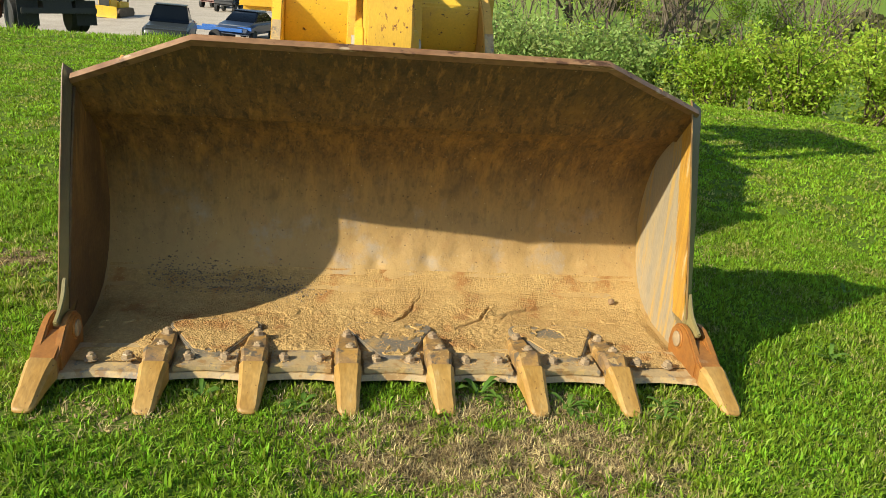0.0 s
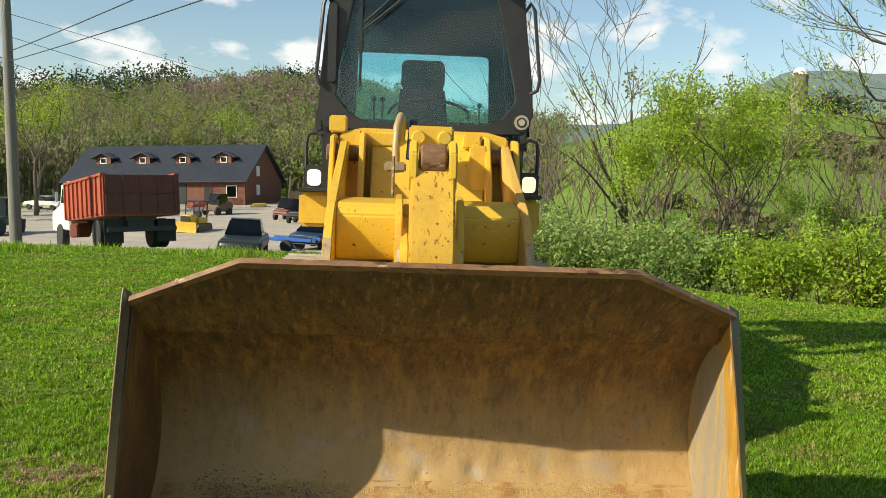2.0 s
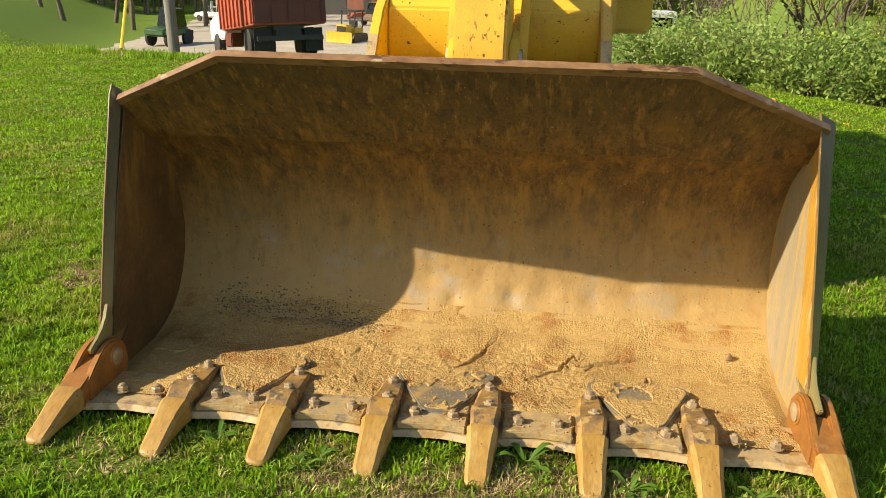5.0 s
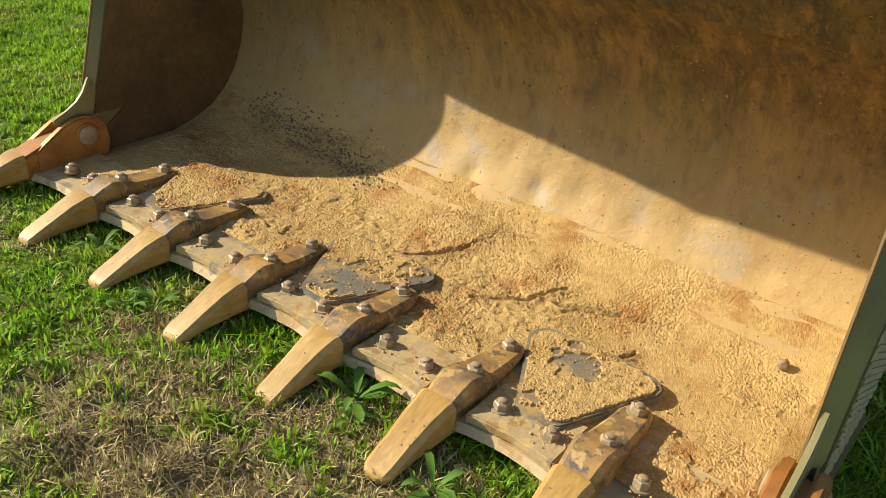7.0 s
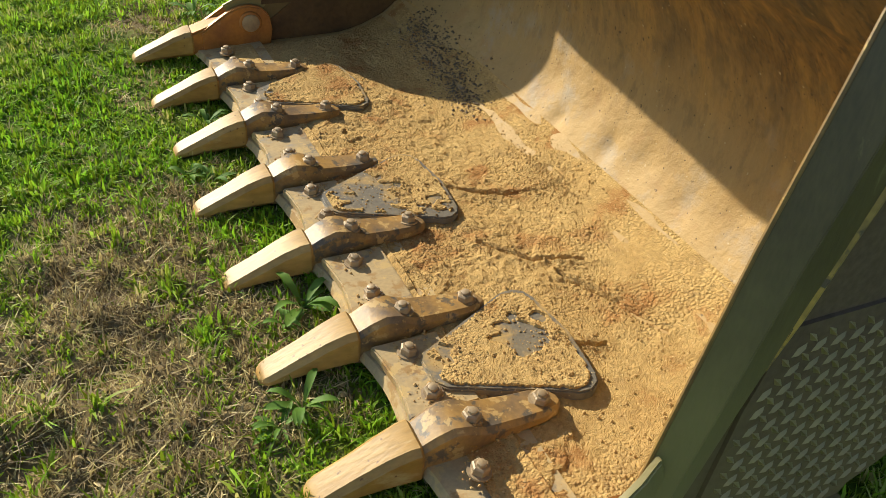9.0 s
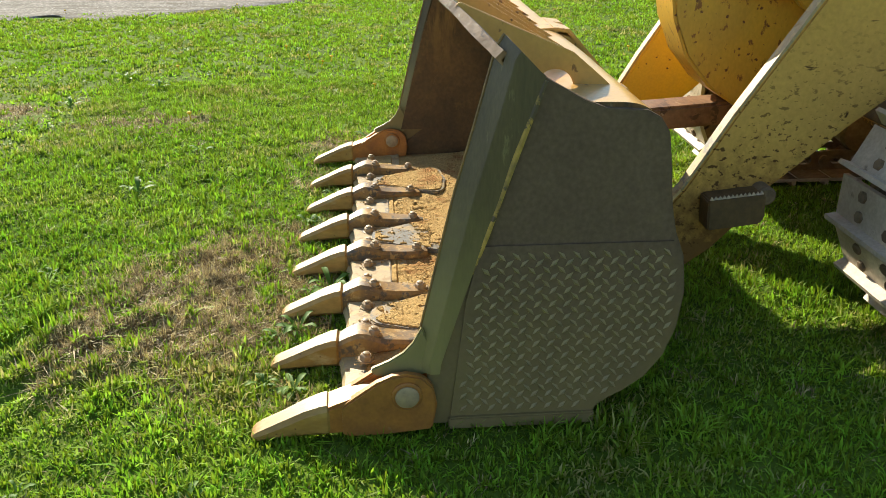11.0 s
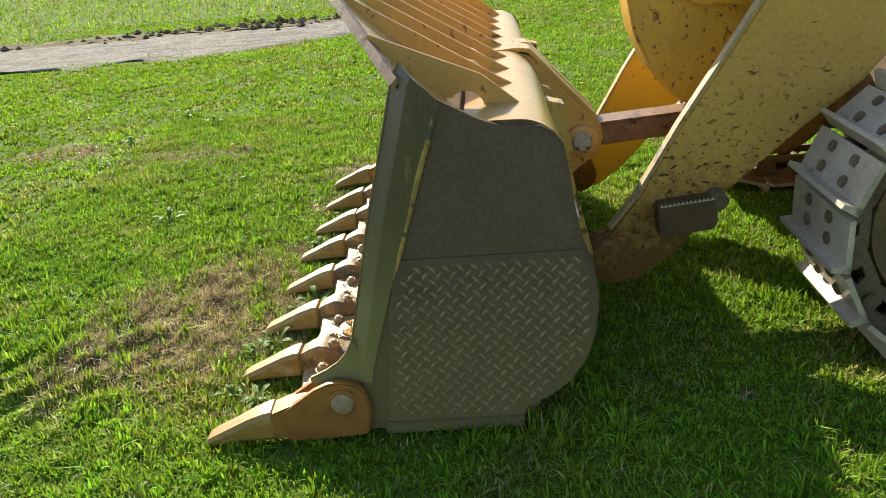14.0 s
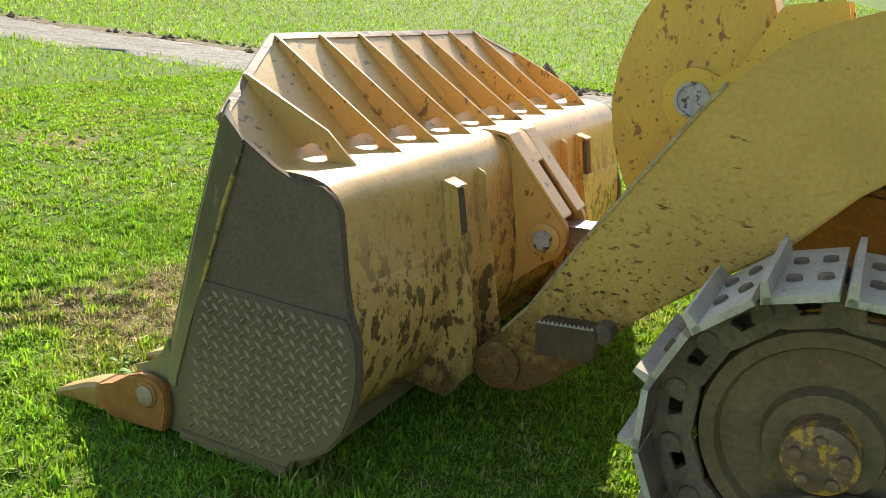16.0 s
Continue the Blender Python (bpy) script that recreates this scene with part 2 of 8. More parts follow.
YELLOW = (0.73, 0.46, 0.036, 1)
M_YELLOW = mat("worn_yellow_paint", YELLOW, (0.64, 0.40, 0.045, 1), 2.2, 0.45, 0, 0.0006, 90, (0.12, 0.05, 0.014, 1), 0.665, 20, fine=0.06)
blotch(M_YELLOW, (0.46, 0.26, 0.06, 1), 5, 0.56, 0.14, 0.55)
specks(M_YELLOW, (0.11, 0.05, 0.018, 1), 26, 0.20, 0.10)
specks(M_YELLOW, (0.20, 0.08, 0.02, 1), 60, 0.24, 0.10)
M_LEVER = mat("chipped_yellow_paint", (0.68, 0.41, 0.04, 1), (0.55, 0.33, 0.045, 1), 5, 0.45, 0, 0.0008, 80, (0.26, 0.11, 0.025, 1), 0.585, 26, (1.6, 1, 0.6), 0.08)
specks(M_LEVER, (0.15, 0.06, 0.02, 1), 34, 0.26, 0.22)
# Blue is raised in this yellow to take in some veil glare.
M_YELLOW_OLD = mat("scuffed_yellow_paint", (0.64, 0.385, 0.12, 1), (0.54, 0.315, 0.10, 1), 3.0, 0.32, 0, 0.0012, 60, fine=0.08)
mix_by(M_YELLOW_OLD, (0.06, 0.034, 0.02, 1), 0.10, 0.30, 2, 14, 0.50, 0.0, 0.8)
blotch(M_YELLOW_OLD, (0.13, 0.065, 0.025, 1), 18, 0.535, 0.02, 0.9, (1.0, 1.0, 0.6), (0, 20, 0), (0.56, 1.0, 0.86, 0.0))
blotch(M_YELLOW_OLD, (0.08, 0.042, 0.02, 1), 28, 0.585, 0.02, 0.9, (1, 1.2, 0.7), (0, -30, 0), (0.45, 1.0, 0.95, 0.1), 4.0)
blotch(M_YELLOW_OLD, (0.70, 0.50, 0.20, 1), 6, 0.60, 0.08, 0.5, (1.5, 1, 0.5), (0, 0, 0), None, 6.0)
specks(M_YELLOW_OLD, (0.09, 0.045, 0.02, 1), 22, 0.16, 0.10)
# The arm's yellow is greyed a little in the same way, for glare.
M_ARM = mat("chipped_arm_paint", (0.65, 0.385, 0.095, 1), (0.55, 0.32, 0.08, 1), 2.5, 0.86, 0, 0.0012, 60, fine=0.08)
mix_by(M_ARM, (0.12, 0.058, 0.022, 1), 0.28, 0.60, 2, 22, 0.8, 0.0, 0.85)
blotch(M_ARM, (0.11, 0.055, 0.02, 1), 58, 0.585, 0.02, 0.95, (1, 0.6, 1.0), (35, 0, 0), (0.6, 1.0, 1.1, 0.0), 4.0)
blotch(M_ARM, (0.10, 0.05, 0.02, 1), 7, 0.67, 0.02, 0.9, (1, 0.8, 3.6), (-50, 0, 0), None, 9.0)
specks(M_ARM, (0.10, 0.05, 0.02, 1), 16, 0.13, 0.14)
specks(M_ARM, (0.14, 0.07, 0.025, 1), 45, 0.22, 0.06)
M_RIB = mat("faded_yellow_paint", (0.64, 0.37, 0.095, 1), (0.55, 0.31, 0.085, 1), 3.0, 0.33, 0, 0.0008, 60, fine=0.06)
blotch(M_RIB, (0.16, 0.075, 0.03, 1), 14, 0.615, 0.03, 0.85, (1, 1.5, 0.8), (25, 0, 0))
specks(M_RIB, (0.12, 0.06, 0.03, 1), 24, 0.18, 0.16)
M_INSIDE = mat("rusty_bucket_steel", (0.215, 0.112, 0.028, 1), (0.125, 0.064, 0.02, 1), 3.2, 0.7, 0.0, 0.003, 75, (0.28, 0.155, 0.045, 1), 0.60, 16, (1.3, 1, 0.45), 0.26, spot_soft=0.14)
blotch(M_INSIDE, (0.030, 0.018, 0.010, 1), 8, 0.52, 0.16, 0.6, (1.6, 1, 0.22))
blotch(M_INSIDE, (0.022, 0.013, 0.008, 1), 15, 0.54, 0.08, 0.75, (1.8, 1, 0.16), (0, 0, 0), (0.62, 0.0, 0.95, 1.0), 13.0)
blotch(M_INSIDE, (0.028, 0.017, 0.010, 1), 34, 0.58, 0.06, 0.55, (1.0, 1, 0.5), (0, 0, 0), None, 5.0)
blotch(M_INSIDE, (0.37, 0.185, 0.035, 1), 7, 0.50, 0.16, 0.6, (1.8, 1, 0.28), (0, 0, 0), None, 2.0)
# Staining near the rim, deepened so the upper wall's shade sits in the colour.
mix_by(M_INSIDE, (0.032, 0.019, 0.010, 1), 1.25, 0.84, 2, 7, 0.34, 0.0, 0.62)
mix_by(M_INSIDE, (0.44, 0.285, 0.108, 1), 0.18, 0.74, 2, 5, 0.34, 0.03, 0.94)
blotch(M_INSIDE, (0.10, 0.068, 0.035, 1), 22, 0.52, 0.12, 0.4, (1, 1, 0.6), (0, 0, 0), (0.22, 0.2, 0.5, 1.0), 11.0)
streak(M_INSIDE, (0.040, 0.024, 0.013, 1), 55, 0.54, 0.66, 0.55)
streak(M_INSIDE, (0.36, 0.18, 0.045, 1), 34, 0.54, 0.68, 0.7, 7.0)
streak(M_INSIDE, (0.34, 0.24, 0.13, 1), 130, 0.64, 0.70, 0.4, 3.0)
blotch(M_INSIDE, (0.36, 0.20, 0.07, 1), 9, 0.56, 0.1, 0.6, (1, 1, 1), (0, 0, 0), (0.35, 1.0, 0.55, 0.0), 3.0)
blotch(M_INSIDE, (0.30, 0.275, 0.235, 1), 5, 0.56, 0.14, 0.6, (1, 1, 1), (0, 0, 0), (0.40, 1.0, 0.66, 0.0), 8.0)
specks(M_INSIDE, (0.05, 0.03, 0.015, 1), 46, 0.24, 0.07, 0.7)
specks(M_INSIDE, (0.04, 0.025, 0.013, 1), 95, 0.26, 0.09, 0.7)
specks(M_INSIDE, (0.50, 0.40, 0.24, 1), 60, 0.20, 0.07, 0.6)
crust(M_INSIDE, 26, 0.0016, 0.5)
# Dark rust; for the left inner side, shade is put into this tone.
M_RUST_SHADE = mat("dark_rust_shade_steel", (0.14, 0.078, 0.028, 1), (0.07, 0.04, 0.018, 1), 6, 0.6, 0, 0.003, 50, (0.17, 0.10, 0.03, 1), 0.62, 8, fine=0.2, spot_soft=0.12)
M_LIP = mat("rust_worn_edge", (0.17, 0.078, 0.032, 1), (0.26, 0.145, 0.07, 1), 12, 0.5, 0.0, 0.003, 50, (0.08, 0.038, 0.018, 1), 0.57, 14, (0.5, 1, 1), 0.2)
blotch(M_LIP, (0.46, 0.36, 0.24, 1), 18, 0.64, 0.05, 0.7, (0.35, 1, 1))
M_SIDE = mat("dark_side_steel", (0.115, 0.08, 0.054, 1), (0.145, 0.102, 0.066, 1), 5, 0.86, 0.0, 0.0015, 70, (0.15, 0.12, 0.06, 1), 0.66, 7, fine=0.15, spot_soft=0.12)
mix_by(M_SIDE, (0.25, 0.19, 0.07, 1), 0.06, 0.55, 2, 9, 0.40, 0.0, 0.6)
# Ochre steel, brightened in colour as the sunlit right inner face.
M_CUTTER = mat("sunlit_ochre_worn_steel", (0.50, 0.27, 0.035, 1), (0.33, 0.175, 0.04, 1), 9, 0.42, 0.0, 0.0012, 60, (0.55, 0.44, 0.25, 1), 0.62, 8, (3, 3, 0.35), 0.12, spot_soft=0.08)
blotch(M_CUTTER, (0.50, 0.44, 0.32, 1), 7, 0.56, 0.08, 0.7, (1, 5, 0.4), (0, 0, 0), None, 4.0)
blotch(M_CUTTER, (0.20, 0.10, 0.03, 1), 9, 0.58, 0.06, 0.7, (1, 5, 0.4), (0, 0, 0), None, 7.0)
M_TOOTH = mat("ochre_tooth_steel", (0.32, 0.170, 0.034, 1), (0.43, 0.265, 0.08, 1), 15, 0.52, 0.0, 0.0014, 110, (0.47, 0.34, 0.15, 1), 0.62, 22, (1.0, 0.22, 0.6), 0.16, spot_soft=0.10)
specks(M_TOOTH, (0.16, 0.075, 0.02, 1), 70, 0.26, 0.16)
M_ADAPTER = mat("brown_cast_steel", (0.40, 0.225, 0.06, 1), (0.15, 0.10, 0.06, 1), 12, 0.5, 0.0, 0.001, 90, (0.30, 0.27, 0.23, 1), 0.6, 10, fine=0.12, spot_soft=0.12)
blotch(M_ADAPTER, (0.085, 0.075, 0.062, 1), 20, 0.55, 0.05, 0.85)
blotch(M_ADAPTER, (0.50, 0.33, 0.13, 1), 26, 0.575, 0.04, 0.8, shift=5.0)
M_CORNER = mat("orange_brown_cast_steel", (0.42, 0.175, 0.035, 1), (0.25, 0.105, 0.03, 1), 12, 0.48, 0.25, 0.001, 90, (0.40, 0.26, 0.13, 1), 0.62, 9, fine=0.1, spot_soft=0.12)
M_OLIVE = mat("olive_worn_steel_flare_tint", (0.11, 0.08, 0.04, 1), (0.075, 0.055, 0.03, 1), 6, 0.5, 0.1, 0.0012, 60, (0.30, 0.25, 0.12, 1), 0.64, 5, (3, 3, 0.6), 0.12, spot_soft=0.1)
# Paler olive towards the foot: lens flare put into the colour.
mix_by(M_OLIVE, (0.30, 0.25, 0.10, 1), 0.20, 0.75, 2, 6, 0.4, 0.0, 0.8)
M_LOZ = mat("rubbed_lozenge_steel", (0.32, 0.245, 0.11, 1), (0.24, 0.185, 0.085, 1), 9, 0.42, 0.15, 0.0006, 90)
M_BOLT = mat("dusty_bolt_steel", (0.40, 0.29, 0.165, 1), (0.26, 0.19, 0.12, 1), 40, 0.5, 0.1, 0.0006, 200)
M_EDGE = mat("scraped_edge_steel", (0.44, 0.315, 0.155, 1), (0.37, 0.275, 0.15, 1), 9, 0.5, 0.0, 0.0012, 80, (0.25, 0.235, 0.22, 1), 0.62, 5, (1.5, 1, 1), 0.1, spot_soft=0.1)
blotch(M_EDGE, (0.16, 0.145, 0.125, 1), 9, 0.58, 0.04, 0.8, (1.4, 1, 1))
blotch(M_EDGE, (0.30, 0.16, 0.045, 1), 14, 0.56, 0.05, 0.7, (1, 1, 1), shift=3.0)
blotch(M_EDGE, (0.52, 0.36, 0.15, 1), 22, 0.55, 0.04, 0.8, shift=8.0)
M_DIRT = mat("dry_sandy_soil", (0.50, 0.335, 0.135, 1), (0.41, 0.255, 0.095, 1), 6, 0.95, 0, 0.008, 75, (0.36, 0.165, 0.06, 1), 0.60, 5, fine=0.16, spot_soft=0.12)
blotch(M_DIRT, (0.33, 0.145, 0.05, 1), 6, 0.555, 0.09, 0.7)
blotch(M_DIRT, (0.30, 0.19, 0.085, 1), 17, 0.57, 0.06, 0.4, shift=4.0)
specks(M_DIRT, (0.60, 0.43, 0.21, 1), 110, 0.30, 0.3, 0.7)
granules(M_DIRT, 120, 0.0055)
M_CRUMB = mat("soil_crumb", (0.50, 0.33, 0.14, 1), (0.40, 0.245, 0.095, 1), 30, 0.95)
M_CLOD = mat("turf_clod", (0.44, 0.33, 0.155, 1), (0.28, 0.20, 0.095, 1), 18, 0.95, fine=0.2)
M_WEAR = mat("wear_plate_steel", (0.15, 0.14, 0.125, 1), (0.22, 0.18, 0.12, 1), 8, 0.45, 0.1, 0.001, 90, (0.45, 0.30, 0.12, 1), 0.50, 9, fine=0.15, spot_soft=0.12)
specks(M_WEAR, (0.55, 0.42, 0.24, 1), 120, 0.28, 0.25)
M_STEEL = mat("polished_shoe_steel", (0.54, 0.46, 0.36, 1), (0.38, 0.31, 0.23, 1), 7, 0.5, 0.15, 0.001, 80, (0.12, 0.09, 0.06, 1), 0.62, 9, fine=0.12, spot_soft=0.1)
M_TRACK = mat("grimy_track_steel", (0.11, 0.072, 0.040, 1), (0.20, 0.135, 0.075, 1), 8, 0.8, 0.0, 0.002, 60, (0.22, 0.18, 0.12, 1), 0.64, 12, fine=0.2, spot_soft=0.1)
M_WHEEL = mat("muddy_idler_steel", (0.15, 0.10, 0.05, 1), (0.22, 0.15, 0.075, 1), 5, 0.86, 0.0, 0.002, 50, (0.36, 0.19, 0.03, 1), 0.66, 8, fine=0.15)
M_BLACK = mat("black_cab_paint", (0.022, 0.021, 0.02, 1), (0.032, 0.030, 0.027, 1), 8, 0.45, 0, 0.0004, 120)
M_RUBBER = mat("black_rubber", (0.018, 0.018, 0.018, 1), (0.03, 0.03, 0.028, 1), 12, 0.75, 0, 0.001, 80)
M_CHROME = mat("pale_worn_pin_steel", (0.50, 0.47, 0.42, 1), (0.36, 0.33, 0.29, 1), 30, 0.5, 0.1, 0.0012, 90, (0.08, 0.06, 0.045, 1), 0.53, 26)
M_SEAT = mat("dark_seat_fabric", (0.03, 0.028, 0.03, 1), (0.045, 0.04, 0.042, 1), 20, 0.9, 0, 0.002, 200)


def glass(name, tint, rough=0.02, reflect_film=0.0):
    m = bpy.data.materials.new(name)
    m.use_nodes = True
    n, l = m.node_tree.nodes, m.node_tree.links
    n.clear()
    tr, gl, mx, fr, out = (n.new("ShaderNode" + k) for k in ("BsdfTransparent", "BsdfGlossy", "MixShader", "Fresnel", "OutputMaterial"))
    tr.inputs[0].default_value = tint
    gl.inputs["Roughness"].default_value = rough
    fr.inputs["IOR"].default_value = 1.5
    l.new(fr.outputs[0], mx.inputs[0])
    l.new(tr.outputs[0], mx.inputs[1])
    l.new(gl.outputs[0], mx.inputs[2])
    top = mx.outputs[0]
    # Thin teal diffuse layer stands in for reflections on the glass.
    if reflect_film:
        df, m2 = n.new("ShaderNodeBsdfDiffuse"), n.new("ShaderNodeMixShader")
        df.inputs[0].default_value, m2.inputs[0].default_value = (0.42, 0.58, 0.60, 1), reflect_film
        l.new(top, m2.inputs[1])
        l.new(df.outputs[0], m2.inputs[2])
        top = m2.outputs[0]
    l.new(top, out.inputs[0])
    return m


M_GLASS = glass("cab_glass", (0.74, 0.92, 0.93, 1), 0.02, 0.006)
M_PANE = glass("dark_window_glass", (0.10, 0.12, 0.13, 1))


def lamp_mat(name, colour, power):
    m = mat(name, (0.7, 0.7, 0.68, 1), rough=0.2)
    p = m.node_tree.nodes["Principled BSDF"]
    p.inputs["Emission Color"].default_value, p.inputs["Emission Strength"].default_value = colour, power
    return m


M_LAMP = lamp_mat("lit_lamp_lens", (1.0, 0.74, 0.44, 1), 0.95)


# ---- building helpers ----
class M:
    """A mesh being put together from simple solids."""

    def __init__(self):
        self.v, self.f = [], []

    def add(self, verts, faces):
        k = len(self.v)
        self.v += [tuple(p) for p in verts]
        self.f += [tuple(i + k for i in q) for q in faces]
        return self

    def box(self, x0, x1, y0, y1, z0, z1, m=None):
        vs = [Vector((x, y, z)) for z in (z0, z1) for y in (y0, y1) for x in (x0, x1)]
        if m is not None:
            vs = [m @ p for p in vs]
        return self.add(vs, [(0, 2, 3, 1), (4, 5, 7, 6), (0, 1, 5, 4), (2, 6, 7, 3), (0, 4, 6, 2), (1, 3, 7, 5)])

    def prism(self, pts, a, b, axis=0, m=None):
        """An outline of (u, w) pairs pushed from a to b along an axis."""
        n = len(pts)

        def put(u, w, s):
            return Vector((s, u, w)) if axis == 0 else Vector((u, s, w)) if axis == 1 else Vector((u, w, s))
        vs = [put(u, w, s) for s in (a, b) for u, w in pts]
        if m is not None:
            vs = [m @ p for p in vs]
        fs = [tuple(range(n)), tuple(range(2 * n - 1, n - 1, -1))] + [(i, i + n, (i + 1) % n + n, (i + 1) % n) for i in range(n)]
        return self.add(vs, fs)

    def ring(self, pts, hole, a, b, m=None):
        """Outline minus a hole with the same number of points, pushed along x."""
        n = len(pts)
        vs = [Vector((s, u, w)) for s in (a, b) for o in (pts, hole) for u, w in o]
        if m is not None:
            vs = [m @ p for p in vs]
        fs = []
        for i in range(n):
            j = (i + 1) % n
            fs += [(i, j, n + j, n + i), (2 * n + i, 3 * n + i, 3 * n + j, 2 * n + j), (i, 2 * n + i, 2 * n + j, j), (n + i, n + j, 3 * n + j, 3 * n + i)]
        return self.add(vs, fs)

    def tube(self, pts, r, n=8, caps=True):
        pts = [Vector(p) for p in pts]
        rs = r if isinstance(r, (list, tuple)) else [r] * len(pts)
        ref, vs, fs = None, [], []
        for i, p in enumerate(pts):
            d = (pts[min(i + 1, len(pts) - 1)] - pts[max(i - 1, 0)]).normalized()
            if ref is None:
                ref = d.orthogonal().normalized()
            ref = (ref - d * ref.dot(d)).normalized()
            w = d.cross(ref)
            vs += [p + (ref * math.cos(k * math.tau / n) + w * math.sin(k * math.tau / n)) * rs[i] for k in range(n)]
        for i in range(len(pts) - 1):
            fs += [(i * n + k, i * n + (k + 1) % n, (i + 1) * n + (k + 1) % n, (i + 1) * n + k) for k in range(n)]
        if caps:
            fs += [tuple(range(n - 1, -1, -1)), tuple(range((len(pts) - 1) * n, len(pts) * n))]
        return self.add(vs, fs)

    def lathe(self, prof, centre, axis="x", n=32, m=None):
        """A profile of (along, radius) pairs turned round an axis."""
        vs, fs = [], []
        for s, r in prof:
            for k in range(n):
                c, d = r * math.cos(k * math.tau / n), r * math.sin(k * math.tau / n)
                q = Vector((s, c, d) if axis == "x" else (c, s, d) if axis == "y" else (c, d, s)) + Vector(centre)
                vs.append(m @ q if m is not None else q)
        for i in range(len(prof) - 1):
            fs += [(i * n + k, i * n + (k + 1) % n, (i + 1) * n + (k + 1) % n, (i + 1) * n + k) for k in range(n)]
        fs += [tuple(range(n - 1, -1, -1)), tuple(range((len(prof) - 1) * n, len(prof) * n))]
        return self.add(vs, fs)

    def mesh(self, name, material, bevel=0.0, segs=2, sharp=35):
        me = bpy.data.meshes.new(name)
        me.from_pydata(self.v, [], self.f)
        bm = bmesh.new()
        bm.from_mesh(me)
        bmesh.ops.recalc_face_normals(bm, faces=bm.faces)
        if bevel:
            es = [e for e in bm.edges if len(e.link_faces) == 2 and e.calc_face_angle(0) > 0.5]
            bmesh.ops.bevel(bm, geom=es, offset=bevel, segments=segs, affect="EDGES", clamp_overlap=True)
        bm.to_mesh(me)
        bm.free()
        me.polygons.foreach_set("use_smooth", [True] * len(me.polygons))
        me.set_sharp_from_angle(angle=radians(sharp))
        me.materials.append(material)
        return me


def thing(name, at, label, category, group="", kind="", m=None):
    ob = new(name)
    ob.empty_display_size = 0.2
    ob.matrix_world = m if m is not None else Matrix.Translation(at)
    bpy.context.view_layer.update()
    return tagged(ob, label, category, group, kind)


def hang(ob, parent, world_m=Matrix()):
    """Makes ob a part of parent, at a pose in the world."""
    base = parent.matrix_basis.copy()
    up = parent.parent
    full = (up.matrix_basis @ parent.matrix_parent_inverse @ base) if up else base
    ob.parent = parent
    ob.matrix_parent_inverse = full.inverted()
    ob.matrix_basis = world_m
    return ob


def part(name, b, material, parent, label="", bevel=0.0, m=Matrix(), sharp=35, segs=2):
    me = b if isinstance(b, bpy.types.Mesh) else b.mesh(name, material, bevel, segs, sharp)
    ob = hang(new(name, me), parent, m)
    return tagged(ob, label) if label else ob


def solid(name, b, material, label, category, group="", kind="", bevel=0.0):
    return tagged(new(name, b.mesh(name, material, bevel)), label, category, group, kind)


def fast_mesh(name, verts, faces_size, material, smooth=False):
    """A mesh of many loose triangles or quads from an array of corners."""
    me = bpy.data.meshes.new(name)
    nv = len(verts)
    nf = nv // faces_size
    me.vertices.add(nv)
    me.loops.add(nv)
    me.polygons.add(nf)
    me.vertices.foreach_set("co", np.asarray(verts, np.float32).ravel())
    me.loops.foreach_set("vertex_index", np.arange(nv, dtype=np.int32))
    me.polygons.foreach_set("loop_start", np.arange(0, nv, faces_size, dtype=np.int32))
    me.polygons.foreach_set("loop_total", np.full(nf, faces_size, np.int32))
    me.update(calc_edges=True)
    me.materials.append(material)
    return me


def step01(a, b, t):
    t = np.clip((np.asarray(t, float) - a) / (b - a), 0, 1)
    return t * t * (3 - 2 * t)


# ---- ground ----
def height(x, y):
    """The lie of the land: a level lawn, a yard below it, a grassy bank, wooded hills."""
    x, y = np.asarray(x, float), np.asarray(y, float)
    crest = 14.5 - 6.0 * step01(1, 7, x) - np.clip(x - 7, 0, 30) * 0.8
    past = y - crest
    z = -1.0 * step01(-1, 14, past) - 0.62 * step01(9, 18, past) * step01(42, 27, past) - 0.55 * step01(14, 42, past) - 1.6 * step01(0, 16, past) * step01(3, 9, x)
    z = z + 0.7 * step01(75, 100, y) * step01(10, -10, x)
    z = z + 0.035 * np.clip(x, -60, 60) * step01(16, 45, y) * step01(30, 0, x)
    t = -5.0 - 0.45 * np.clip(y, 0, 200) - x
    z = z + 3.4 * step01(0, 16, t) * step01(-2, 22, y) + 3.2 * step01(5, 48, t) * step01(10, -6, y)
    r = np.hypot(x, y + 2.8)
    az = np.arctan2(x, y + 2.8)
    left = step01(0.30, 0.12, az)
    wood = (16 + 9 * np.exp(-((az + 0.14) / 0.2) ** 2)) * step01(112, 255, r) * left
    field = 20.5 * step01(30, 185, r) * (1 - left)
    front = step01(1.9, 1.1, np.abs(az))
    return z + (wood + field) * front


WAVES = {}


def field_noise(x, y, f, seed):
    """Smooth cheap noise over the lawn."""
    if seed not in WAVES:
        g = np.random.RandomState(seed)
        WAVES[seed] = [(g.uniform(0, math.tau), g.uniform(0.6, 1.9), g.uniform(0, math.tau)) for k in range(7)]
    z = np.zeros_like(x)
    for a, w, ph in WAVES[seed]:
        z = z + np.sin((x * math.cos(a) + y * math.sin(a)) * (f * w) + ph)
    return z / 7


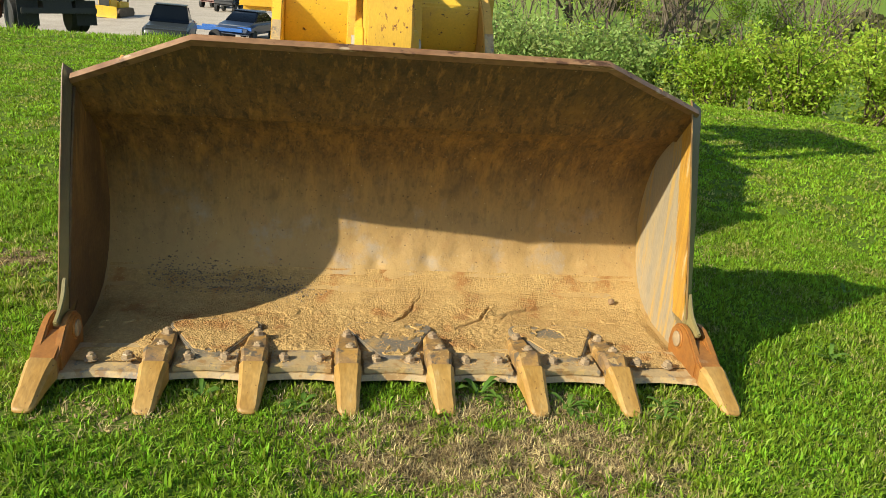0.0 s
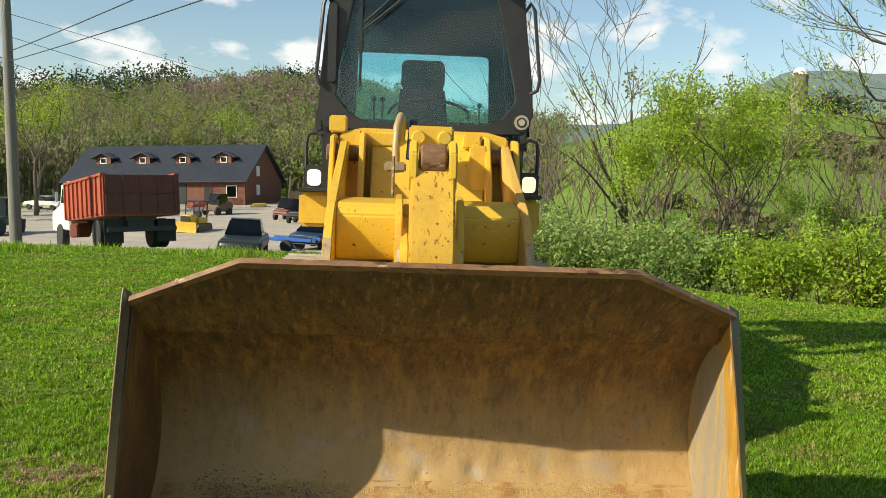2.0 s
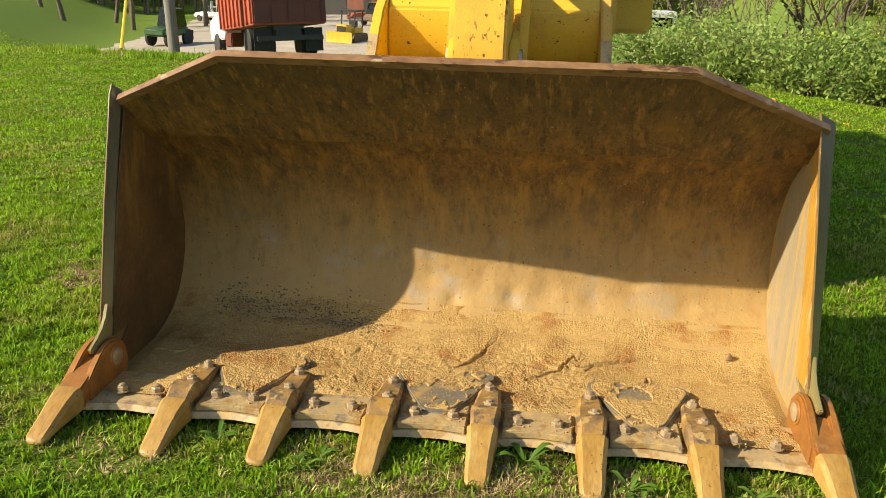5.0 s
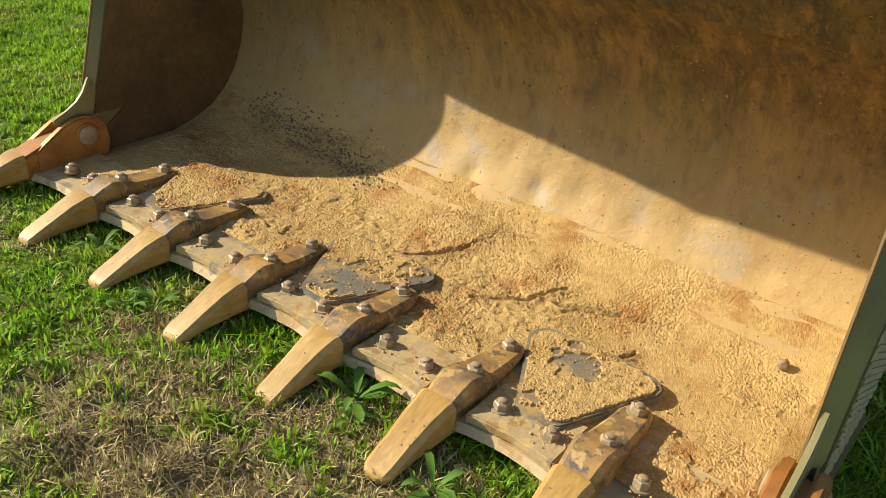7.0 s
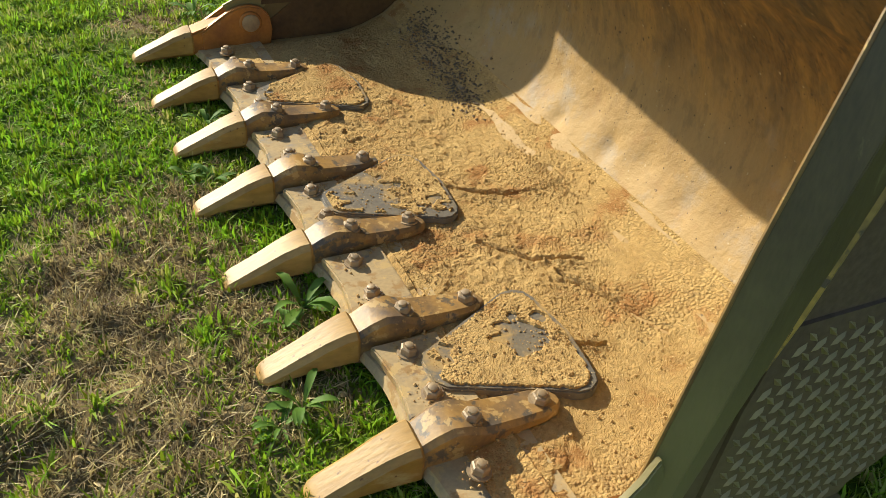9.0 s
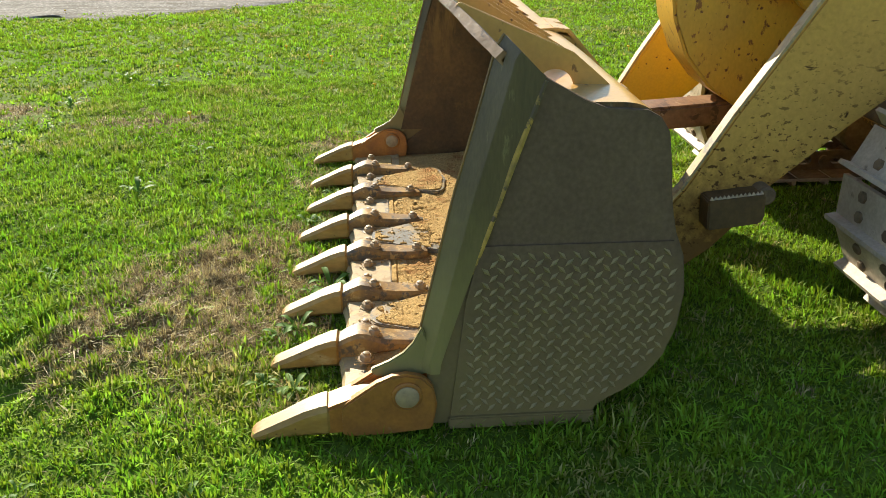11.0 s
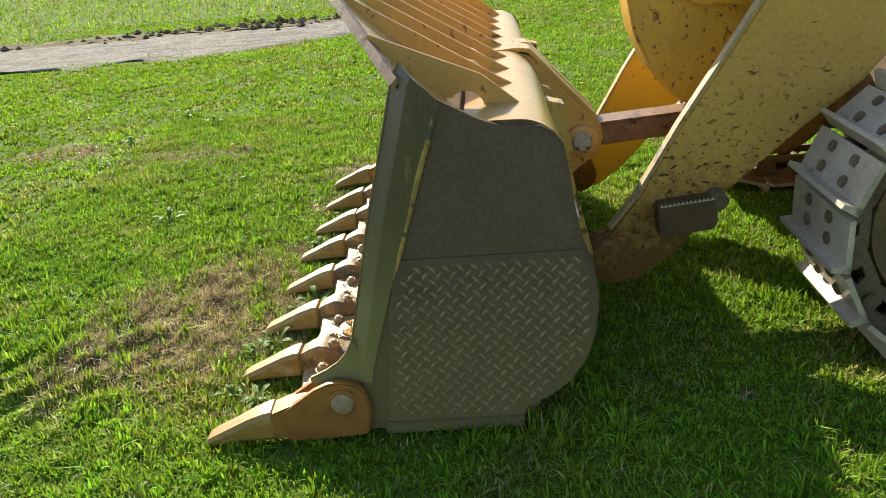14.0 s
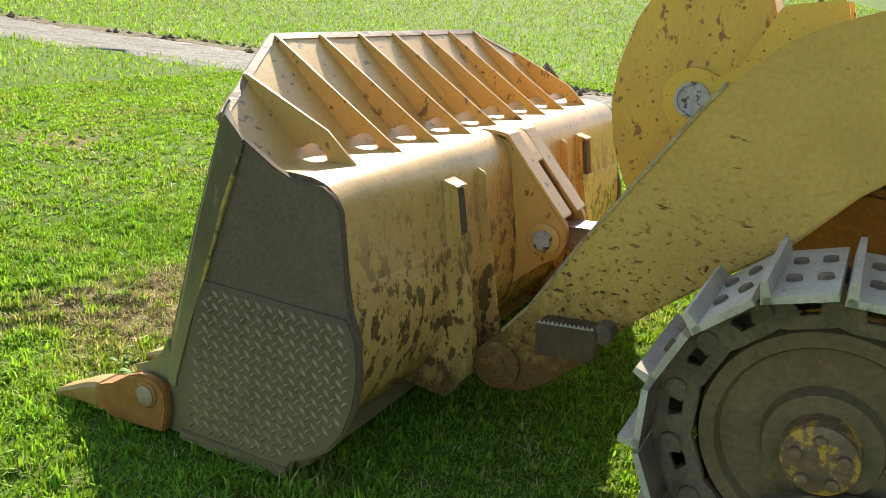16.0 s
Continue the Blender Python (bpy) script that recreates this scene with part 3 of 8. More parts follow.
def groove(x, y):
    """Rows pressed into the turf by a passing crawler: -1 in a rut, 1 on its edge."""
    inside = np.exp(-(((x - 0.80) / 0.55) ** 4 + ((y + 0.82) / 0.50) ** 4)) * np.clip(0.62 + 0.9 * field_noise(x, y, 5, 43), 0, 1)
    return inside * np.sin((0.58 * x + 0.82 * y + 0.06 * field_noise(x, y, 6, 41)) * math.tau / 0.17)


def lumps(x, y):
    """Uneven turf round the machine: humps, clumps and ruts, level where the machine stands."""
    x, y = np.asarray(x, float), np.asarray(y, float)
    away = 1 - np.exp(-((x / 1.45) ** 8 + ((y - 0.62) / 0.72) ** 8)) - np.exp(-((x / 1.3) ** 8 + ((y - 3.6) / 1.6) ** 8))
    fade = np.clip(away, 0, 1) * np.clip(1.9 - np.hypot(x + 0.5, y) / 4.2, 0, 1)
    return fade * (0.016 * field_noise(x, y, 4, 51) + 0.016 * field_noise(x, y, 13, 52) + 0.010 * field_noise(x, y, 33, 53) + 0.016 * groove(x, y) + 0.030 * bare(x, y) * field_noise(x, y, 38, 54))


def ground_grid():
    rs = np.r_[np.arange(0.0, 5.2, 0.055), np.arange(5.25, 16, 0.16), np.geomspace(16.2, 2600, 130)]
    ks = np.arange(360) * math.tau / 360
    x = (rs[:, None] * np.cos(ks)).ravel() + 0.3
    y = (rs[:, None] * np.sin(ks)).ravel() + 0.2
    z = height(x, y)
    vs = np.c_[x, y, z + lumps(x, y)]
    n, fs = 360, []
    for i in range(len(rs) - 1):
        a = i * n
        fs += [(a + k, a + (k + 1) % n, a + n + (k + 1) % n, a + n + k) for k in range(n)]
    me = bpy.data.meshes.new("ground")
    me.from_pydata(vs.tolist(), [], fs)
    me.polygons.foreach_set("use_smooth", [True] * len(me.polygons))
    return me


M_LAWN = mat("mown_lawn_ground", (0.080, 0.125, 0.014, 1), (0.115, 0.175, 0.02, 1), 1.1, 0.95, 0, 0.02, 38, (0.16, 0.13, 0.055, 1), 0.68, 2.3, fine=0.3, spot_soft=0.06)


def bare(x, y):
    """How bare the turf is: worn and raked soil in front of the teeth, smaller scabs elsewhere."""
    a = np.exp(-(((x - 0.30) / 0.66) ** 2 + ((y + 0.20) / 0.36) ** 2) * 1.1) * 0.84
    b = np.exp(-(((x + 1.95) / 0.28) ** 2 + ((y - 1.65) / 0.30) ** 2)) * 0.9 + np.exp(-(((x + 1.75) / 0.2) ** 2 + ((y - 0.15) / 0.22) ** 2)) * 0.8
    c = np.exp(-(((x + 2.3) / 0.3) ** 2 + ((y + 1.2) / 0.5) ** 2)) * 0.7 + np.exp(-(((x + 2.7) / 0.25) ** 2 + ((y + 2.4) / 0.4) ** 2)) * 0.7
    d = np.exp(-(((x - 0.55) / 0.4) ** 2 + ((y + 0.62) / 0.25) ** 2)) * 0.6 + np.exp(-(((x + 1.7) / 0.3) ** 2 + ((y + 3.8) / 0.5) ** 2)) * 0.7
    e = np.exp(-(((x + 1.2) / 0.5) ** 2 + ((y + 0.05) / 0.22) ** 2)) * 0.45 + np.exp(-(((x - 1.9) / 0.5) ** 2 + ((y - 2.1) / 0.3) ** 2)) * 0.35
    return np.clip(a + b + c + d + e, 0, 1)


def lay_bare(m):
    """The same worn places in the lawn's material."""
    n, l = m.node_tree.nodes, m.node_tree.links
    p = n["Principled BSDF"]
    src = p.inputs["Base Color"].links[0].from_socket
    g = n.new("ShaderNodeNewGeometry")
    t = n.new("ShaderNodeTexNoise")
    t.inputs["Scale"].default_value, t.inputs["Detail"].default_value, t.inputs["Roughness"].default_value = 7, 6, 0.7
    l.new(g.outputs["Position"], t.inputs["Vector"])
    for cx, cy, rx, ry in ((0.30, -0.20, 0.85, 0.46), (-1.95, 1.65, 0.32, 0.34), (-1.75, 0.15, 0.24, 0.26), (-2.3, -1.2, 0.34, 0.5), (-2.7, -2.4, 0.3, 0.42), (-1.7, -3.8, 0.34, 0.5), (0.55, -0.62, 0.45, 0.28)):
        mp = n.new("ShaderNodeVectorMath")
        mp.operation = "SUBTRACT"
        mp.inputs[1].default_value = (cx, cy, 0)
        l.new(g.outputs["Position"], mp.inputs[0])
        dv = n.new("ShaderNodeVectorMath")
        dv.operation = "DIVIDE"
        dv.inputs[1].default_value = (rx, ry, 50)
        l.new(mp.outputs[0], dv.inputs[0])
        ln = n.new("ShaderNodeVectorMath")
        ln.operation = "LENGTH"
        l.new(dv.outputs[0], ln.inputs[0])
        ad = n.new("ShaderNodeMath")
        ad.operation = "MULTIPLY_ADD"
        ad.inputs[1].default_value = 1.3
        l.new(t.outputs[0], ad.inputs[0])
        l.new(ln.outputs["Value"], ad.inputs[2])
        mr = n.new("ShaderNodeMapRange")
        mr.inputs["From Min"].default_value, mr.inputs["From Max"].default_value = 1.2, 1.75
        mr.inputs["To Min"].default_value, mr.inputs["To Max"].default_value = 0.95, 0.0
        l.new(ad.outputs[0], mr.inputs[0])
        mx = n.new("ShaderNodeMixRGB")
        mx.inputs[2].default_value = (0.19, 0.135, 0.068, 1)
        l.new(mr.outputs[0], mx.inputs[0])
        l.new(src, mx.inputs[1])
        src = mx.outputs[0]
    l.new(src, p.inputs["Base Color"])


lay_bare(M_LAWN)
mix_by(M_LAWN, (0.135, 0.205, 0.035, 1), 40, 18, 1, 0.12, 20, 0.0, 0.95)
blotch(M_LAWN, (0.14, 0.125, 0.05, 1), 0.05, 0.55, 0.08, 0.4, (1, 1.6, 1), (0, 0, 30), (2.0, 0.0, 6.0, 1.0))
# Darker diagonal bands: ridge shadows put into the pasture's colour.
blotch(M_LAWN, (0.075, 0.11, 0.022, 1), 0.09, 0.55, 0.05, 0.5, (0.5, 2.2, 1), (0, 0, 30), (2.0, 0.0, 6.0, 1.0), 3.0)
gm = ground_grid()
gm.materials.append(M_LAWN)
tagged(new("ground", gm), "mown green lawn with worn bare patches", "ground", kind="structure")


def strip(name, left, right, lift, material, label, rows=60, cols=8, wob=0.25, crest=0.0):
    """A band of ground between two lines, laid just over the land."""
    vs, fs = [], []
    for i in range(rows + 1):
        t = i / rows
        a, b = left(t), right(t)
        for j in range(cols + 1):
            s = j / cols
            x, y = a[0] + (b[0] - a[0]) * s, a[1] + (b[1] - a[1]) * s
            x += (noise.noise((x * 0.7, y * 0.7, 5.0)) + 0.6 * noise.noise((x * 2.6, y * 2.6, 2.0))) * wob * abs(2 * s - 1) ** 3
            edge = -lift - 0.012 if j in (0, cols) else crest * (0.35 + 1.3 * noise.noise((x * 2.3, y * 2.3, 3.0)) + 0.8 * noise.noise((x * 6, y * 6, 1.0))) * math.sin(s * math.pi)
            vs.append((x, y, float(height(x, y)) + lift + edge + noise.noise((x * 2, y * 2, 0)) * 0.012))
    for i in range(rows):
        for j in range(cols):
            a = i * (cols + 1) + j
            fs.append((a, a + 1, a + cols + 2, a + cols + 1))
    me = bpy.data.meshes.new(name)
    me.from_pydata(vs, [], fs)
    me.materials.append(material)
    me.polygons.foreach_set("use_smooth", [True] * len(me.polygons))
    return tagged(new(name, me), label, "road", kind="structure")


M_GRAVEL = mat("grey_gravel", (0.27, 0.245, 0.215, 1), (0.18, 0.16, 0.135, 1), 3.0, 0.95, 0, 0.02, 30, (0.13, 0.105, 0.07, 1), 0.60, 6, fine=0.4, spot_soft=0.1)
blotch(M_GRAVEL, (0.13, 0.11, 0.085, 1), 2.2, 0.52, 0.08, 0.75, (2.5, 0.35, 1))
specks(M_GRAVEL, (0.46, 0.43, 0.39, 1), 24, 0.38, 0.35, 0.8)
M_YARD = mat("pale_gravel_yard", (0.47, 0.41, 0.33, 1), (0.36, 0.31, 0.245, 1), 0.5, 0.95, 0, 0.02, 12, fine=0.2)
strip("gravel_lane", lambda t: (-9.75 - 0.9 * t - 2.4 * t * t, 0.6 - 46 * t), lambda t: (-9.3 + 2.3 * min(1, t * 14) - 0.9 * t - 2.4 * t * t, 0.4 - 46 * t), 0.018, M_GRAVEL, "grey gravel lane with ragged grass edges", 320, 16, 0.7)
M_MUD = mat("dark_mud", (0.11, 0.085, 0.05, 1), (0.20, 0.155, 0.09, 1), 3.0, 0.95, 0, 0.05, 9, fine=0.3)
strip("mud_verge", lambda t: (-10.5 - 0.9 * t - 2.4 * t * t, 0.9 - 46.5 * t), lambda t: (-9.6 - 0.9 * t - 2.4 * t * t, 0.9 - 46.5 * t), 0.012, M_MUD, "dark churned mud along the lane's edge", 420, 12, 0.9, 0.03)
strip("gravel_yard", lambda t: (-22.0 - 0.30 * 86 * t + 2 * t, 27 + 82 * t), lambda t: (2.0 + 3 * t, 30 + 84 * t), 0.06, M_YARD, "pale gravel yard below the lawn", 60, 30, 1.5)


# ---- track loader ----
loader = thing("track_loader", (0, 2.6, 0), "yellow track loader with its rusty toothed bucket lowered on the lawn", "track loader")


def circle(cy, cz, r, n=20, a0=0.0, a1=360.0):
    return [(cy + r * math.cos(radians(a0 + (a1 - a0) * k / n)), cz + r * math.sin(radians(a0 + (a1 - a0) * k / n))) for k in range(n + (a1 - a0 < 360))]


def rounded(x0, x1, z0, z1, r):
    """A rectangle's outline with round corners."""
    out = []
    for cx, cz, a in ((x1 - r, z0 + r, -90), (x1 - r, z1 - r, 0), (x0 + r, z1 - r, 90), (x0 + r, z0 + r, 180)):
        out += [(cx + r * math.cos(radians(a + 18 * k)), cz + r * math.sin(radians(a + 18 * k))) for k in range(6)]
    return out


def offset_line(pts, d):
    """The line of (y, z) pairs moved sideways by d."""
    out = []
    for i, p in enumerate(pts):
        a, b = Vector(pts[max(i - 1, 0)]), Vector(pts[min(i + 1, len(pts) - 1)])
        t = (b - a).normalized()
        out.append((p[0] + t.y * d, p[1] - t.x * d))
    return out


# bucket shell: floor, rounded back, shoulder
WRAP = [(0.40, 0.052), (0.62, 0.054), (0.80, 0.060), (0.90, 0.085), (0.99, 0.125), (1.06, 0.185), (1.115, 0.265), (1.15, 0.36), (1.165, 0.46),
        (1.155, 0.57), (1.135, 0.67), (1.118, 0.78), (1.105, 0.855), (1.085, 0.900), (1.045, 0.928), (0.99, 0.936), (0.86, 0.938)]


def wrapper():
    b = M()
    fine = [WRAP[0]]
    for i in range(len(WRAP) - 1):
        a, p, q, c = (Vector(WRAP[min(max(k, 0), len(WRAP) - 1)]) for k in (i - 1, i, i + 1, i + 2))
        for u in (0.25, 0.5, 0.75, 1.0):
            w = p * 2 + (q - a) * u + (a * 2 - p * 5 + q * 4 - c) * u * u + (p * 3 - a - q * 3 + c) * u ** 3
            fine.append((w.x / 2, w.y / 2))
    inner, outer = fine, offset_line(fine, 0.020)
    xs = np.linspace(-1.275, 1.275, 150)
    n = len(fine)
    vs, fs = [], []

    def dent(x, y, z):
        d = 0.0
        for cx, cz, r, q in ((-0.036, 0.215, 0.032, 0.018), (0.211, 0.235, 0.034, 0.018), (-0.15, 0.30, 0.05, 0.010), (0.08, 0.31, 0.05, 0.010), (0.36, 0.27, 0.045, 0.011), (0.55, 0.24, 0.04, 0.010), (0.72, 0.32, 0.05, 0.010), (0.95, 0.25, 0.045, 0.009), (-0.40, 0.27, 0.05, 0.010), (-0.72, 0.30, 0.05, 0.010), (-0.5, 0.6, 0.12, 0.012), (0.4, 0.72, 0.15, 0.012)):
            d += q * math.exp(-((x - cx) ** 2 + (z - cz) ** 2) / (r * r))
        return d + 0.004 * noise.noise((x * 3, y * 3, z * 3)) + 0.0025 * noise.noise((x * 9, y * 9, z * 9))
    for o, sign in ((inner, 1), (outer, 1)):
        for x in xs:
            for y, z in o:
                vs.append((x, y + dent(x, y, z) * sign, z))
    k = len(xs) * n
    for i in range(len(xs) - 1):
        for j in range(n - 1):
            a = i * n + j
            fs += [(a, a + 1, a + n + 1, a + n), (k + a, k + a + n, k + a + n + 1, k + a + 1)]
    for i in range(len(xs) - 1):
        a = i * n
        fs += [(a, a + n, k + a + n, k + a), (a + n - 1, k + a + n - 1, k + a + 2 * n - 1, a + 2 * n - 1)]
    for a in (0, (len(xs) - 1) * n):
        fs += [(a + j, a + j + 1, k + a + j + 1, k + a + j) for j in range(n - 1)]
    return b.add(vs, fs)


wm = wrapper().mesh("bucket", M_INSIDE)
wm.materials.append(M_YELLOW_OLD)
# the outer skin keeps its paint
for poly in wm.polygons:
    c = poly.center
    if (c.y - 0.55) * poly.normal.y + (c.z - 0.5) * poly.normal.z > 0.02 and (c.y > 0.98 or c.z > 0.9 or poly.normal.z < -0.5):
        poly.material_index = 1
bucket = hang(tagged(new("bucket", wm), "wide rusty loader bucket dusted with dry soil, yellow behind"), loader)

# spill guard with cut corners
sp0, sp1 = Vector((0.86, 0.936)), Vector((0.48, 1.275))
spd = (sp1 - sp0).normalized()
spn = Vector((spd.y, -spd.x))
along = (sp1 - sp0).length
knee = along * 0.43
outl = [(-1.275, 0), (1.275, 0), (1.275, knee), (0.785, along), (-0.785, along), (-1.275, knee)]
b = M()
n6 = len(outl)
vs = []
for off in (0.0, 0.020):
    for x, s in outl:
        q = sp0 + spd * s - spn * off
        vs.append((x, q.x, q.y))
b.add(vs, [tuple(range(n6)), tuple(range(2 * n6 - 1, n6 - 1, -1))] + [(i, i + n6, (i + 1) % n6 + n6, (i + 1) % n6) for i in range(n6)])
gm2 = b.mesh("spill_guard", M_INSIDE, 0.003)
gm2.materials.append(M_RIB)
for poly in gm2.polygons:
    if poly.normal.y * 0.66 + poly.normal.z * 0.75 > 0.6:
        poly.material_index = 1
guard = hang(tagged(new("spill_guard", gm2), "rusty spill guard, painted yellow behind"), bucket)
# worn lip bar along the guard's rim
rim = [(-1.275, knee), (-0.785, along), (0.785, along), (1.275, knee)]
pts = []
for i in range(3):
    for k in range(14):
        t = k / 14
        x, s = rim[i][0] + (rim[i + 1][0] - rim[i][0]) * t, rim[i][1] + (rim[i + 1][1] - rim[i][1]) * t
        pts.append((x, s))
pts.append(rim[3])
b = M()
vs, fs = [], []
for i, (x, s) in enumerate(pts):
    for ds, dn in ((-0.018, -0.005), (0.010, -0.004), (0.012, 0.023), (-0.020, 0.025)):
        w = noise.noise((x * 9, s * 9, dn * 50)) * 0.0035
        q = sp0 + spd * (s + ds + w) - spn * (dn + w)
        vs.append((x, q.x, q.y))
for i in range(len(pts) - 1):
    fs += [(i * 4 + k, i * 4 + (k + 1) % 4, i * 4 + 4 + (k + 1) % 4, i * 4 + 4 + k) for k in range(4)]
fs += [(3, 2, 1, 0), tuple(len(pts) * 4 - 4 + k for k in range(4))]
part("lip_bar", b.add(vs, fs), M_LIP, bucket, "rust-brown worn steel lip")

# inner sheet from the back up to the guard
LINER = [(1.160, 0.50), (1.148, 0.575), (1.122, 0.655), (1.080, 0.735), (1.025, 0.805), (0.96, 0.862), (0.90, 0.905), (0.845, 0.945)]
lo = offset_line(LINER, 0.006)
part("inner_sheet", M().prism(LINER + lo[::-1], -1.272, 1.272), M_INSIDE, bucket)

# ribs behind the guard, each with a half-round hole at its foot
def rib(x, top):
    s = top * along
    q, root = sp0 + spd * s + spn * 0.012, sp0 + spd * s - spn * 0.008
    side = [(0.962, 0.985), (1.012, 0.955)] if top > 0.8 else [(0.915, 1.045), (0.978, 0.992), (1.018, 0.957)]
    outer = [(q.x, q.y)] + side + [(1.03, 0.9365)]
    notch = circle(0.866, 0.947, 0.053, 12, -11, 140)
    up = sp0 + spd * 0.085 - spn * 0.008
    return M().prism(outer + notch + [(up.x, up.y), (root.x, root.y)], x - 0.007, x + 0.007)


RIBS = [-0.775 + 0.2583 * k for k in range(7)]
for x in RIBS:
    part("rib", rib(x, 0.99), M_RIB, bucket, bevel=0.0025)
for x in (-1.06, 1.06):
    part("rib", rib(x, 0.70), M_RIB, bucket, bevel=0.0025)

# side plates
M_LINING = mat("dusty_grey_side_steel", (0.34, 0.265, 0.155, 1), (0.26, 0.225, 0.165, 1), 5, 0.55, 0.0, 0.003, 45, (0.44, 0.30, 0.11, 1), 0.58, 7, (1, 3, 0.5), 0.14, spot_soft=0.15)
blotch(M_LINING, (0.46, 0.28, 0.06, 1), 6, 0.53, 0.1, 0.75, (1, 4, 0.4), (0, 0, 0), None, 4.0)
SIDE = [(0.488, 0.020), (0.975, 0.020), (0.985, 0.068), (1.06, 0.105), (1.12, 0.150), (1.17, 0.22), (1.20, 0.31), (1.212, 0.42), (1.198, 0.53), (1.17, 0.60),
        (1.152, 0.68), (1.135, 0.82), (1.125, 0.88), (1.10, 0.918), (1.065, 0.938), (0.96, 0.945), (0.90, 0.968), (0.80, 1.025), (0.735, 1.066), (0.612, 0.705), (0.492, 0.223)]
EDGE = [((0.455, 0.190), (0.527, 0.190)), ((0.452, 0.225), (0.530, 0.22)), ((0.501, 0.420), (0.592, 0.42)), ((0.570, 0.705), (0.684, 0.700)), ((0.640, 0.950), (0.762, 0.930)), ((0.678, 1.092), (0.797, 1.028)), ((0.700, 1.126), (0.770, 1.056))]


def edge_x(z, s):
    """How far out the thin front edge runs: one side is bent inward towards its top."""
    return 1.266 - 0.026 * (z - 0.2) / 0.9 if s > 0 else 1.297


def bevelled_cutter(s):
    """A steel strip ground to a thin front edge, sloping on its outside."""
    vs, fs = [], []
    for f, k in EDGE:
        d, xe = (Vector(k) - Vector(f)).normalized(), edge_x(f[1], s)
        for x, t in ((1.2725, 0.032), (xe, 0.0), (xe + 0.005, 0.0), (1.304, 0.046), (1.304, None), (1.2975, None)):
            p = Vector(k) if t is None else Vector(f) + d * t
            vs.append((s * x, p.x, p.y))
    for i in range(len(EDGE) - 1):
        fs += [(i * 6 + k, i * 6 + (k + 1) % 6, i * 6 + 6 + (k + 1) % 6, i * 6 + 6 + k) for k in range(6)]
    fs += [(5, 4, 3, 2, 1, 0), tuple(len(EDGE) * 6 - 6 + k for k in range(6))]
    return M().add(vs, fs)


M_WELD = mat("chipped_ochre_weld", (0.50, 0.31, 0.06, 1), (0.20, 0.135, 0.055, 1), 14, 0.6, 0, 0.002, 60, (0.09, 0.065, 0.04, 1), 0.53, 12, fine=0.2)
streak(M_RUST_SHADE, (0.30, 0.17, 0.05, 1), 12, 0.54, 0.62, 0.7, 3.0)
M_RIMEDGE = mat("rubbed_brown_edge", (0.22, 0.125, 0.035, 1), (0.13, 0.075, 0.03, 1), 9, 0.5, 0, 0.001, 60, (0.40, 0.25, 0.07, 1), 0.6, 12, fine=0.15)
